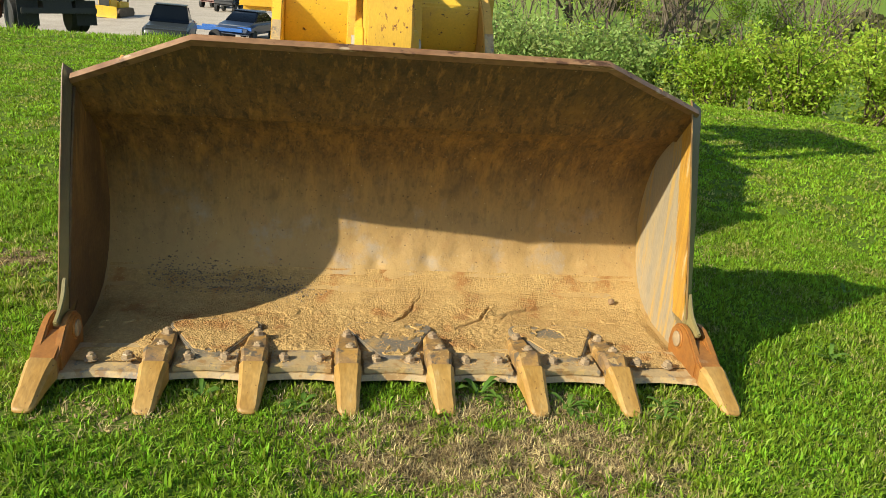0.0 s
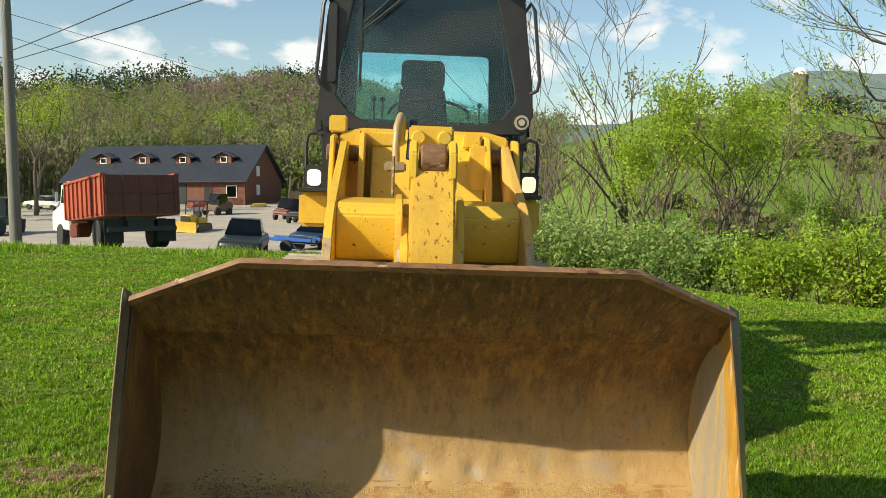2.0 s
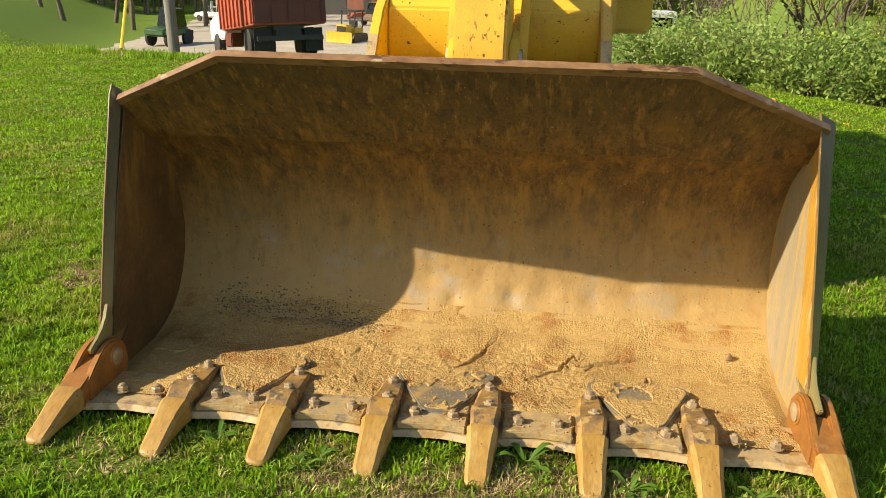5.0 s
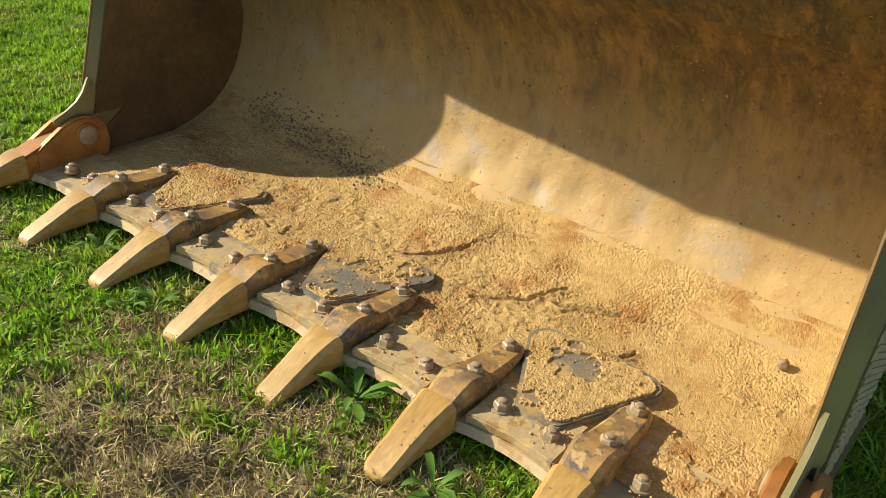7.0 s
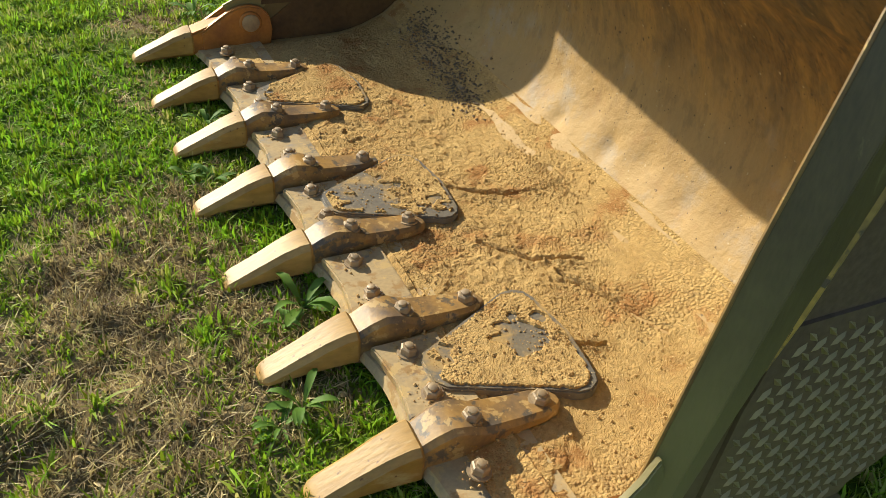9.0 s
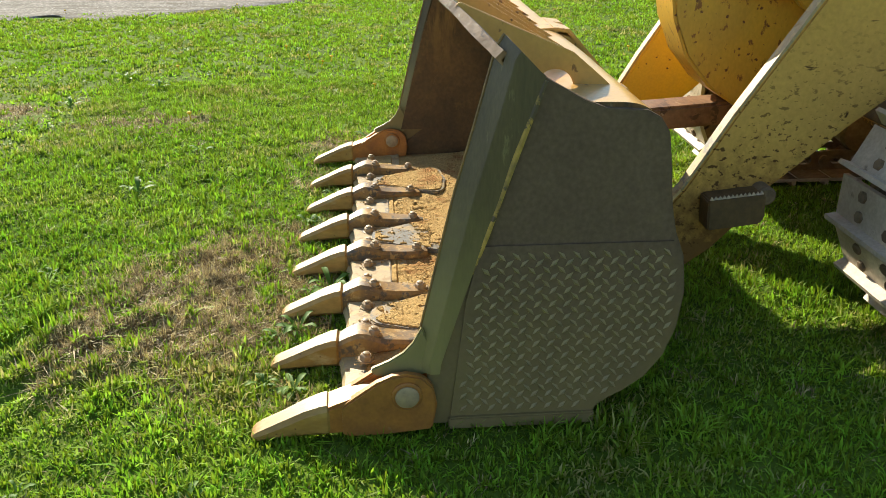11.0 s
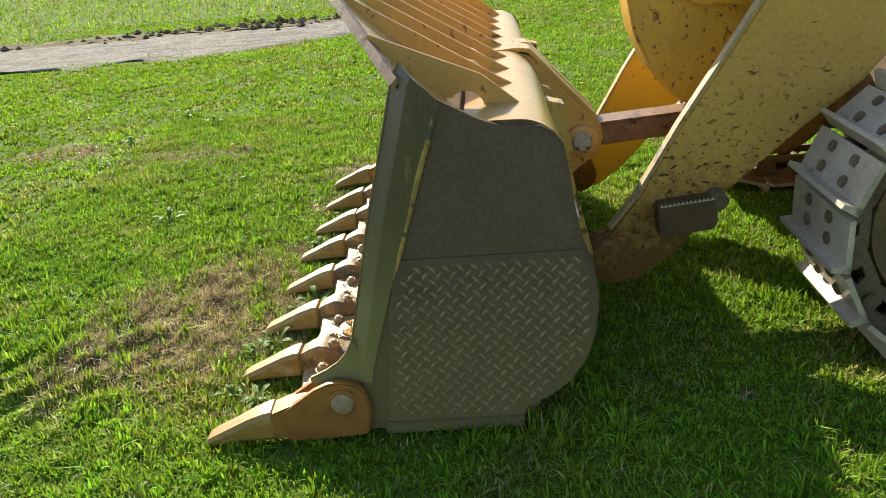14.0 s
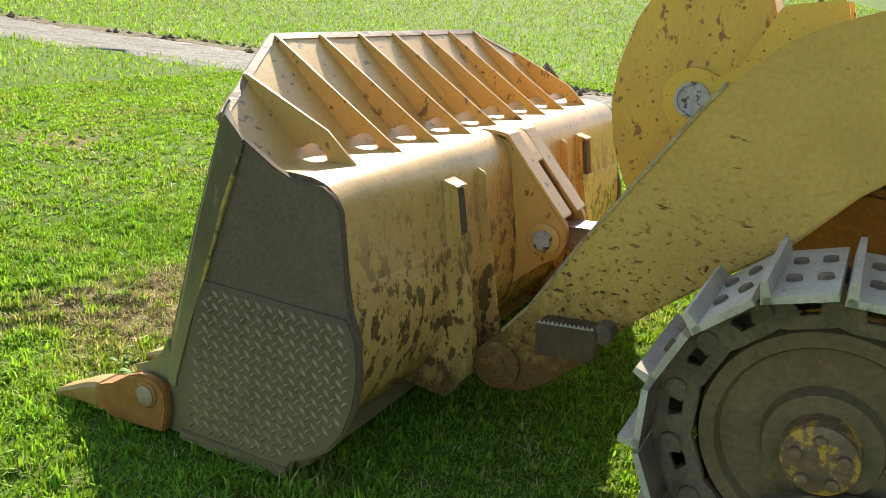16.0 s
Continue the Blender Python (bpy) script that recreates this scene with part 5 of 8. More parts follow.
for s in (-1, 1):
    part("tower", M().prism([(2.95, 1.25), (3.02, 1.60), (3.24, 1.94), (3.50, 1.96), (3.75, 1.85), (3.75, 1.2)], s * 0.425, s * 0.465), M_YELLOW, chassis, "yellow tower plate", 0.008)
    part("tower", M().prism([(3.10, 1.25), (3.12, 1.60), (3.26, 1.92), (3.50, 1.94), (3.75, 1.85), (3.75, 1.2)], s * 0.64, s * 0.675), M_YELLOW, chassis, "yellow tower plate", 0.008)
    part("tower_pin", M().lathe([(s * 0.41, 0.06), (s * 0.70, 0.06), (s * 0.705, 0.05)], (0, 3.35, 1.80), "x", 22), M_TRACK, chassis)
    part("side_tank", M().box(s * 0.62, s * 0.98, 4.05, 5.3, 1.22, 1.50), M_YELLOW, loader, "yellow side tank", 0.03)
    part("fender", M().box(s * 0.62, s * 0.98, 3.95, 5.6, 1.50, 1.535), M_BLACK, loader, bevel=0.01)
part("valve_cover", M().box(0.32, 0.44, 3.18, 3.42, 1.55, 1.88), M_YELLOW, chassis, "yellow valve cover", 0.015)
part("cover_bracket", M().box(0.28, 0.40, 3.28, 3.42, 1.86, 1.96), M_YELLOW, chassis, bevel=0.01)
part("tab", M().box(-0.38, -0.20, 3.36, 3.40, 1.86, 1.95), M_YELLOW, chassis, bevel=0.006)
part("tall_bracket", M().box(-0.70, -0.57, 3.44, 3.54, 1.95, 2.075), M_YELLOW, chassis, bevel=0.012)
part("main_frame", M().box(-0.50, 0.50, 2.66, 5.6, 0.40, 1.40), M_YELLOW_OLD, loader, "grimy yellow main frame", 0.03)
part("engine_hood", M().box(-0.60, 0.60, 5.30, 6.6, 1.3, 2.15), M_YELLOW, loader, "yellow engine hood", 0.05)

# cab
CABF, CABB = 3.92, 5.22
cab = part("cab", M().box(-0.80, 0.82, CABF + 0.1, CABB, 1.50, 1.98), M_BLACK, loader, "black-framed operator cab with tinted windows", 0.03)


def pillar(a, c, w, d):
    """A square post from a to c."""
    a, c = Vector(a), Vector(c)
    q = []
    for p in (a, c):
        q += [(p.x - w, p.y - d, p.z), (p.x + w, p.y - d, p.z), (p.x + w, p.y + d, p.z), (p.x - w, p.y + d, p.z)]
    return M().add(q, [(3, 2, 1, 0), (4, 5, 6, 7), (0, 1, 5, 4), (1, 2, 6, 5), (2, 3, 7, 6), (3, 0, 4, 7)])


# front frame of the cab: outline with a window opening cut through it
WIN = [(-0.42, 2.060), (0.50, 2.075), (0.63, 2.13), (0.73, 2.27), (0.71, 2.40), (0.605, 2.87), (0.545, 3.10), (0.49, 3.20), (-0.50, 3.20), (-0.555, 3.10), (-0.605, 2.83), (-0.68, 2.45), (-0.69, 2.26), (-0.58, 2.13)]
OUTER = [(-0.50, 2.00), (0.54, 2.00), (0.80, 2.01), (0.87, 2.16), (0.855, 2.40), (0.790, 2.87), (0.768, 3.10), (0.76, 3.27), (-0.72, 3.27), (-0.738, 3.10), (-0.775, 2.88), (-0.815, 2.42), (-0.83, 2.16), (-0.78, 2.01)]
turn = Matrix(((0, 1, 0, 0), (1, 0, 0, 0), (0, 0, 1, 0), (0, 0, 0, 1)))
part("front_frame", M().ring(OUTER, WIN, CABF, CABF + 0.09, turn), M_BLACK, cab, "black front window frame", 0.008)
w_in = [(x * 0.999, z) for x, z in WIN]
pane = part("windshield", M().prism(w_in, CABF + 0.05, CABF + 0.056, 1), M_GLASS, cab, "tinted windshield")
pane.visible_shadow = False
BACKW = [(-0.58, 2.08), (0.62, 2.08), (0.64, 2.2), (0.64, 2.45), (0.635, 2.5), (0.63, 2.70), (0.625, 2.78), (0.58, 2.80), (-0.54, 2.80), (-0.585, 2.78), (-0.59, 2.70), (-0.595, 2.5), (-0.60, 2.45), (-0.60, 2.2)]
part("rear_frame", M().ring(OUTER, BACKW, CABB - 0.06, CABB, turn), M_BLACK, cab, "black rear window frame", 0.008)
pane = part("rear_window", M().prism(BACKW, CABB - 0.034, CABB - 0.028, 1), M_GLASS, cab, "tinted rear window")
pane.visible_shadow = False
for s, xb, xt in ((-1, -0.815, -0.725), (1, 0.86, 0.755)):
    for y in (4.35, CABB - 0.05):
        part("pillar", pillar((xb, y, 1.9), (xt, y, 3.25), 0.03, 0.05), M_BLACK, cab, bevel=0.006)
    pn = M().add([(xb, CABF + 0.08, 2.0), (xb, CABB - 0.06, 2.0), (xt, CABB - 0.06, 3.2), (xt, CABF + 0.08, 3.2), (xb - s * 0.006, CABF + 0.08, 2.0), (xb - s * 0.006, CABB - 0.06, 2.0), (xt - s * 0.006, CABB - 0.06, 3.2), (xt - s * 0.006, CABF + 0.08, 3.2)],
                 [(0, 1, 2, 3), (7, 6, 5, 4), (0, 4, 5, 1), (1, 5, 6, 2), (2, 6, 7, 3), (3, 7, 4, 0)])
    pane = part("side_window", pn, M_GLASS, cab)
    pane.visible_shadow = False
roof = part("roof", M().box(-0.735, 0.765, CABF - 0.06, CABB + 0.05, 3.27, 3.36), M_YELLOW, cab, "yellow cab roof panel", 0.02)
for x in (-0.21, 0.25):
    part("roof_clip", M().box(x - 0.045, x + 0.045, CABF - 0.085, CABF - 0.055, 3.265, 3.385), M_YELLOW, roof, bevel=0.008)
part("headliner", M().box(-0.70, 0.73, CABF + 0.09, CABB - 0.06, 3.20, 3.268), M_BLACK, cab)
part("sun_strip", M().box(-0.58, 0.62, CABF + 0.06, CABF + 0.075, 3.10, 3.22), M_BLACK, cab)
for x in (-0.615, 0.635):
    head = part("work_light", M().box(x - 0.105, x + 0.105, CABF - 0.13, CABF + 0.02, 3.12, 3.30), M_BLACK, cab, "black corner work light, lit", 0.02)
    part("lens", M().prism(rounded(x - 0.066, x + 0.066, 3.15, 3.228, 0.018), CABF - 0.139, CABF - 0.129, 1), M_LAMP, head, "lit rectangular lens", 0.004)
# wiper
part("wiper_arm", M().tube([(-0.04, CABF - 0.02, 3.22), (-0.30, CABF - 0.04, 3.0), (-0.52, CABF - 0.045, 2.79)], 0.009, 6), M_BLACK, cab)
part("wiper_arm", M().tube([(0.02, CABF - 0.02, 3.22), (-0.25, CABF - 0.04, 2.97), (-0.50, CABF - 0.045, 2.76)], 0.009, 6), M_BLACK, cab)
part("wiper_blade", M().box(-0.515, -0.495, CABF - 0.055, CABF - 0.03, 2.33, 3.08), M_BLACK, cab, bevel=0.004)
# grab rails beside the cab
RAILS = ([(-0.73, 2.97), (-0.775, 3.02), (-0.80, 2.96), (-0.845, 2.43), (-0.825, 2.35), (-0.74, 2.33)], [(0.765, 2.96), (0.815, 3.03), (0.845, 2.98), (0.905, 2.44), (0.89, 2.36), (0.815, 2.32)])
for line in RAILS:
    rail = [(x, CABF + (0.03 if k in (0, 5) else -0.03), z) for k, (x, z) in enumerate(line)]
    part("grab_rail", M().tube(rail, 0.015, 8), M_BLACK, cab, "black tubular grab rail")
part("mirror", M().prism(rounded(-0.762, -0.690, 2.36, 2.97, 0.03), CABF - 0.035, CABF - 0.012, 1), M_BLACK, cab, "narrow black mirror back", 0.006)

# round plate on the frame
for r, d, mm in ((0.072, 0.0, M_BLACK), (0.058, 0.006, M_STEEL), (0.040, 0.010, M_BLACK), (0.026, 0.014, M_STEEL)):
    part("horn_ring", M().lathe([(CABF - 0.03 - d, r), (CABF - 0.01 - d, r)], (0.775, 0, 2.105), "y", 24), mm, cab)
# seat, wheel, console
seat = part("seat", M().box(-0.24, 0.26, 4.55, 4.95, 1.95, 2.12), M_SEAT, cab, "dark fabric operator seat", 0.05)
part("backrest", M().prism([(-0.23, 2.05), (0.25, 2.05), (0.21, 2.46), (-0.19, 2.46)], 4.87, 5.0, 1), M_SEAT, seat, bevel=0.02)
part("headrest", M().prism(rounded(-0.185, 0.205, 2.44, 2.70, 0.06), 4.86, 4.99, 1), M_SEAT, seat, bevel=0.02)
part("steering_wheel", M().tube([(0.05 + 0.33 * math.cos(radians(a)), 4.25 + 0.10 * math.sin(radians(a)), 2.17 + 0.13 * math.sin(radians(a))) for a in range(-10, 191, 12)], 0.014, 8), M_BLACK, cab)
part("console", M().box(-0.60, 0.64, CABF + 0.10, CABF + 0.28, 1.98, 2.10), M_BLACK, cab, bevel=0.03)
for x, z in ((-0.40, 2.27), (-0.33, 2.27), (0.46, 2.25)):
    part("lever_knob", M().tube([(x, 4.15, 2.05), (x, 4.15, z)], 0.008, 6).lathe([(z - 0.02, 0.012), (z, 0.024), (z + 0.02, 0.012)], (x, 4.15, 0), "z", 10), M_BLACK, cab)
# headlamps with looped guards
for s, x in ((-1, -0.865), (1, 0.885)):
    lampb = part("headlamp", M().box(x - 0.085, x + 0.085, 4.10, 4.22, 1.515, 1.715), M_BLACK, loader, "square black headlamp, lit", 0.02)
    part("lens", M().prism(rounded(x - 0.056, x + 0.056, 1.552, 1.682, 0.035), 4.088, 4.102, 1), M_LAMP, lampb, "lit square lens", 0.004)
    loop = [(x + s * 0.07, 4.16, 1.55), (x + s * 0.075, 4.16, 1.90), (x + s * 0.06, 4.16, 1.965), (x + s * 0.005, 4.16, 1.985), (x - s * 0.045, 4.16, 1.96), (x - s * 0.06, 4.16, 1.90), (x - s * 0.075, 4.16, 1.72)]
    part("lamp_guard", M().tube(loop, 0.016, 8), M_BLACK, lampb)
    part("mirror", M().box(x - s * 0.0 - 0.03, x + 0.03, 4.4, 4.44, 2.0, 2.2), M_BLACK, loader, "black side mirror", 0.015)

# crawler tracks
M_HUB = mat("chipped_yellow_hub", (0.15, 0.085, 0.04, 1), (0.23, 0.135, 0.06, 1), 9, 0.7, 0, 0.006, 40, (0.52, 0.27, 0.035, 1), 0.52, 17, fine=0.25)
FY, RY, CZ, CR, PITCH = 2.39, 4.80, 0.455, 0.415, 0.176


def shoe_mesh():
    b = M().box(-0.230, 0.230, -0.078, 0.086, 0.0, 0.018)
    b.prism([(-0.082, 0.0), (-0.054, 0.0), (-0.060, 0.058), (-0.076, 0.058)], -0.230, 0.230)
    for x in (-0.085, 0.085):
        for y in (-0.02, 0.05):
            b.lathe([(0.018, 0.021), (0.028, 0.020), (0.031, 0.012)], (x, y, 0), "z", 6)
    me = b.mesh("track_shoe", M_STEEL, 0.0)
    me.materials.append(M_TRACK)
    for p in me.polygons:
        if p.center.z > 0.0185 and p.center.y > -0.05 or p.center.z < 0.001:
            p.material_index = 1
    return me


def link_mesh():
    b = M()
    for x in (-0.095, 0.072):
        o = [(-0.13, -0.085), (-0.13, -0.02), (-0.09, 0.0), (0.09, 0.0), (0.13, -0.03), (0.13, -0.095), (0.05, -0.105), (-0.05, -0.105)]
        h = [(-0.03, -0.07), (-0.035, -0.06), (-0.035, -0.045), (-0.02, -0.032), (0.02, -0.032), (0.035, -0.045), (0.035, -0.06), (0.03, -0.07)]
        b.ring(o, h, x, x + 0.024)
    b.lathe([(-0.11, 0.028), (0.11, 0.028)], (0, -0.1, -0.055), "x", 12)
    return b.mesh("track_link", M_TRACK, 0.004)


def track_pose(s, x):
    """Place, along the loop, of the shoe at length s."""
    straight, arc = RY - FY, math.pi * CR
    s %= 2 * (straight + arc)
    if s < straight:
        y, z, a = FY + s, CZ + CR, 0.0
    elif s < straight + arc:
        q = (s - straight) / CR
        y, z, a = RY + CR * math.sin(q), CZ + CR * math.cos(q), -q
    elif s < 2 * straight + arc:
        y, z, a = RY - (s - straight - arc), CZ - CR, math.pi
    else:
        q = (s - 2 * straight - arc) / CR
        y, z, a = FY - CR * math.sin(q), CZ - CR * math.cos(q), math.pi - q
    return Matrix.Translation((x, y, z)) @ Matrix.Rotation(a, 4, "X")


s_me, l_me = shoe_mesh(), link_mesh()
total = 2 * (RY - FY + math.pi * CR)
count = round(total / PITCH)
for side in (-1, 1):
    cx = side * 0.925
    track = part("crawler_track", M().prism([(2.66, 0.30), (2.66, 0.62), (2.9, 0.70), (4.4, 0.70), (4.55, 0.6), (4.55, 0.28)], cx - 0.10, cx + 0.10), M_TRACK, loader, "crawler track with worn steel shoes", 0.02)
    for k in range(count):
        p = track_pose(k * total / count + 0.06, cx)
        part("track_shoe", s_me, None, track, m=p)
        part("track_link", l_me, None, track, m=p)
    out = side * 0.04
    prof = [(-0.085, 0.20), (-0.085, 0.300), (-0.045, 0.310), (-0.045, 0.285), (0.045, 0.285), (0.045, 0.310), (0.085, 0.300), (0.088, 0.262), (0.060, 0.25), (0.055, 0.15), (0.095, 0.140), (0.098, 0.06), (0.09, 0.0)]
    for y in (FY, RY):
        wheel = part("idler_wheel", M().lathe([(side * a, r) for a, r in prof], (cx, y, CZ), "x", 44), M_WHEEL, track, "mud-caked idler wheel")
    hub = M().lathe([(side * 0.09, 0.095), (side * 0.165, 0.090), (side * 0.175, 0.075), (side * 0.175, 0.0)], (cx, FY, CZ), "x", 28)
    part("hub", hub, M_HUB, track, "hub cap with chipped yellow paint")
    for k in range(5):
        a = k * math.tau / 5 + 0.4
        part("hub_bolt", M().lathe([(side * 0.175, 0.016), (side * 0.192, 0.016), (side * 0.195, 0.010)], (cx, FY + 0.058 * math.cos(a), CZ + 0.058 * math.sin(a)), "x", 8), M_HUB, track)
    part("idler_yoke", M().prism([(FY - 0.12, CZ - 0.17), (FY + 0.0, CZ - 0.10), (FY + 0.35, CZ - 0.06), (FY + 0.8, CZ - 0.06), (FY + 0.8, CZ - 0.24), (FY + 0.1, CZ - 0.24)], cx + side * 0.105, cx + side * 0.165), M_TRACK, track, "muddy idler guard plate", 0.01)
    for k in range(5):
        part("track_roller", M().lathe([(-0.10, 0.09), (-0.07, 0.10), (-0.05, 0.08), (0.05, 0.08), (0.07, 0.10), (0.10, 0.09)], (cx, 2.9 + k * 0.36, CZ - CR + 0.19), "x", 18), M_TRACK, track)

# ---- soil in the bucket ----
CRACKS = [[(0.00, 0.69), (0.08, 0.77), (0.14, 0.88), (0.17, 0.97), (0.20, 1.05)], [(0.73, 0.60), (0.745, 0.68), (0.775, 0.765)], [(0.30, 0.66), (0.42, 0.75), (0.50, 0.88)], [(0.52, 0.80), (0.66, 0.86), (0.80, 0.90)], [(-0.16, 0.52), (-0.02, 0.56), (0.08, 0.54)]]


BOUNDS = [(min(p[0] for p in c) - 0.08, max(p[0] for p in c) + 0.08, min(p[1] for p in c) - 0.08, max(p[1] for p in c) + 0.08) for c in CRACKS]
CAKES = [fan_plate(cx, -0.07) for cx in PLATES]


def near_line(pts, x, y):
    """Distance from a point to a broken line."""
    best = 9.0
    for (x0, y0), (x1, y1) in zip(pts, pts[1:]):
        dx, dy = x1 - x0, y1 - y0
        t = min(max(((x - x0) * dx + (y - y0) * dy) / (dx * dx + dy * dy), 0), 1)
        best = min(best, math.hypot(x - x0 - t * dx, y - y0 - t * dy))
    return best


def soil_depth(x, y):
    """Thickness of the dry soil on the bucket floor."""
    t = noise.fractal((x * 2.3, y * 3.0, 1.7), 0.9, 2.0, 5) * 0.010 + 0.015
    t += 0.016 * math.exp(-((x - 0.12) / 0.16) ** 2 - ((y - 0.98) / 0.06) ** 2)
    rough = min(max(noise.noise((x * 2.7, y * 2.7, 4.4)) * 2.5 + 0.45 + (0.5 if x > 0.85 else 0), 0.12), 1)
    t += rough * (0.006 * abs(noise.noise((x * 16, y * 16, 4))) + 0.0045 * noise.noise((x * 48, y * 48, 2)) + 0.003 * noise.noise((x * 95, y * 95, 7)))
    t += 0.005 * (1 if noise.noise((x * 3.1, y * 3.6, 8)) + 0.25 * noise.noise((x * 17, y * 17, 3)) > 0.12 else 0)
    wob = 0.022 * noise.noise((x * 13, y * 13, 1.0)) + 0.010 * noise.noise((x * 40, y * 40, 5.0))
    for line, (x0, x1, y0, y1) in zip(CRACKS, BOUNDS):
        if not (x0 < x < x1 and y0 < y < y1):
            continue
        d = near_line(line, x + wob, y + wob * 0.7)
        if d < 0.05:
            t += 0.007 * math.exp(-(d / 0.022) ** 2) - 0.024 * math.exp(-(d / 0.006) ** 2)
    edge = min((y - 0.33) / 0.10, (1.00 - 0.09 * noise.noise((x * 3.5, 0, 2)) - 0.03 * noise.noise((x * 14, y * 14, 5)) - y) / 0.20, (1.25 - abs(x)) / 0.06, 1)
    return t * max(edge, 0) - 0.006


def plate_cake(x, y):
    """Soil caked on the wear plates: None off them, else its height."""
    for k, cx in enumerate(PLATES):
        if abs(x - cx) < 0.2 and 0.32 < y < 0.70 and in_outline(CAKES[k], x, y):
            bald = noise.noise((x * 5 + k * 3, y * 5, 2.5)) + 0.35 * noise.noise((x * 30, y * 30, 6)) + 1.5 * (0.47 - y) + 0.8 * (x - cx + 0.02)
            lump = 0.0035 * noise.noise((x * 38, y * 38, 3)) + 0.002 * noise.noise((x * 90, y * 90, 3))
            return 0.0885 + (0.0045 + lump if bald < 0.16 else -0.006)
    return None


def floor_z(y):
    for (a, za), (c, zc) in zip(WRAP, WRAP[1:]):
        if a <= y <= c:
            return za + (zc - za) * (y - a) / (c - a)
    return 0.05 + max(0, 0.40 - y) * 0.06


b = M()
nx, ny = 460, 140
vs = []
for i in range(nx + 1):
    for j in range(ny + 1):
        x, y = -1.255 + 2.51 * i / nx, 0.31 + 0.76 * j / ny
        z, cake = floor_z(y) + 0.004 + (0.008 if y < 0.42 else 0) + soil_depth(x, y), plate_cake(x, y)
        vs.append((x, y, z if cake is None else cake))
fs = [(i * (ny + 1) + j, (i + 1) * (ny + 1) + j, (i + 1) * (ny + 1) + j + 1, i * (ny + 1) + j + 1) for i in range(nx) for j in range(ny)]
soil = solid("soil_layer", b.add(vs, fs), M_DIRT, "dry sandy tan soil caked on the bucket floor", "soil", kind="stuff")


def pebble(r, seed):
    bm = bmesh.new()
    bmesh.ops.create_icosphere(bm, subdivisions=2, radius=r)
    for v in bm.verts:
        v.co *= 1 + 0.35 * noise.noise(v.co / r * 1.3 + Vector((seed, 0, 0)))
    me = bpy.data.meshes.new("clod")
    bm.to_mesh(me)
    bm.free()
    me.materials.append(M_DIRT)
    return me


# crumbs of soil, joined
b = M()
rnd = random.Random(11)
def small_ico(at, r, q):
    vs = [(0, 0, 1), (0.9, 0, 0.3), (0.28, 0.85, 0.3), (-0.73, 0.53, 0.3), (-0.73, -0.53, 0.3), (0.28, -0.85, 0.3), (0, 0, -0.6)]
    vs = [(at[0] + a * r * q.uniform(0.7, 1.2), at[1] + c * r * q.uniform(0.7, 1.2), at[2] + d * r * q.uniform(0.6, 1.0)) for a, c, d in vs]
    return vs, [(0, 1, 2), (0, 2, 3), (0, 3, 4), (0, 4, 5), (0, 5, 1), (6, 2, 1), (6, 3, 2), (6, 4, 3), (6, 5, 4), (6, 1, 5)]
for k in range(13000):
    if k < 2600:
        x, y = rnd.gauss(0.12, 0.14), rnd.gauss(0.98, 0.045)
    elif k < 4500:
        line = CRACKS[k % len(CRACKS)]
        u, i = rnd.random(), rnd.randrange(len(line) - 1)
        x, y = (line[i][a] + (line[i + 1][a] - line[i][a]) * u + rnd.gauss(0, 0.022) for a in (0, 1))
    else:
        x, y = rnd.uniform(-1.2, 1.2), 0.34 + 0.62 * rnd.random() ** 1.3
    if abs(x) > 1.24 or y > 1.05 or y < 0.33:
        continue
    r = 0.0012 + 0.0045 * rnd.random() ** 6
    cake = plate_cake(x, y)
    b.add(*small_ico((x, y, (floor_z(y) + 0.004 + soil_depth(x, y) if cake is None else max(cake, 0.0885)) + r * 0.2), r, rnd))
for t in TEETH:
    for dx, y, z in ((0.012, 0.335, 0.118), (-0.112, 0.308, 0.078), (0.112, 0.308, 0.078), (0.0, 0.36, 0.082), (-0.055, 0.33, 0.080), (0.055, 0.35, 0.080)):
        for k in range(34):
            a, d = rnd.uniform(0, math.tau), 0.020 + abs(rnd.gauss(0, 0.014))
            r = 0.0015 + 0.005 * rnd.random() ** 4
            if z < 0.1 or d < 0.032:
                b.add(*small_ico((t + dx + d * math.cos(a), y + d * math.sin(a), z + r * 0.2), r, rnd))
me = b.mesh("soil_crumbs", M_CRUMB, sharp=2)
tagged(new("soil_crumbs", me), "loose crumbs of dry tan soil in the bucket", "soil", kind="stuff")
# dark grit left in the bucket's far corner
M_GRIT = mat("dark_grit", (0.13, 0.10, 0.07, 1), (0.26, 0.20, 0.135, 1), 60, 0.9)
b = M()
for k in range(2200):
    u = rnd.random()
    x, y = -1.05 + 0.68 * u + rnd.gauss(0, 0.05), 1.030 - 0.07 * u * u + rnd.gauss(0, 0.036)
    if abs(x) < 1.24 and y < 1.09:
        r = 0.0015 + 0.0065 * rnd.random() ** 4
        b.add(*small_ico((x, y, floor_z(y) + max(soil_depth(x, y) + 0.004, 0) + r * 0.2), r, rnd))
tagged(new("dark_grit", b.mesh("dark_grit", M_GRIT, sharp=2)), "dark grey grit heaped in the bucket's corner", "grit", kind="stuff")
M_STONE = mat("brown_stone", (0.20, 0.12, 0.06, 1), (0.30, 0.2, 0.11, 1), 40, 0.8, 0, 0.002, 150)
st = pebble(0.016, 3)
st.materials[0] = M_STONE
st_ob = new("stone", st)
st_ob.location = (1.10, 0.93, floor_z(0.93) + 0.016)
tagged(st_ob, "small round brown stone on the bucket floor", "stone")


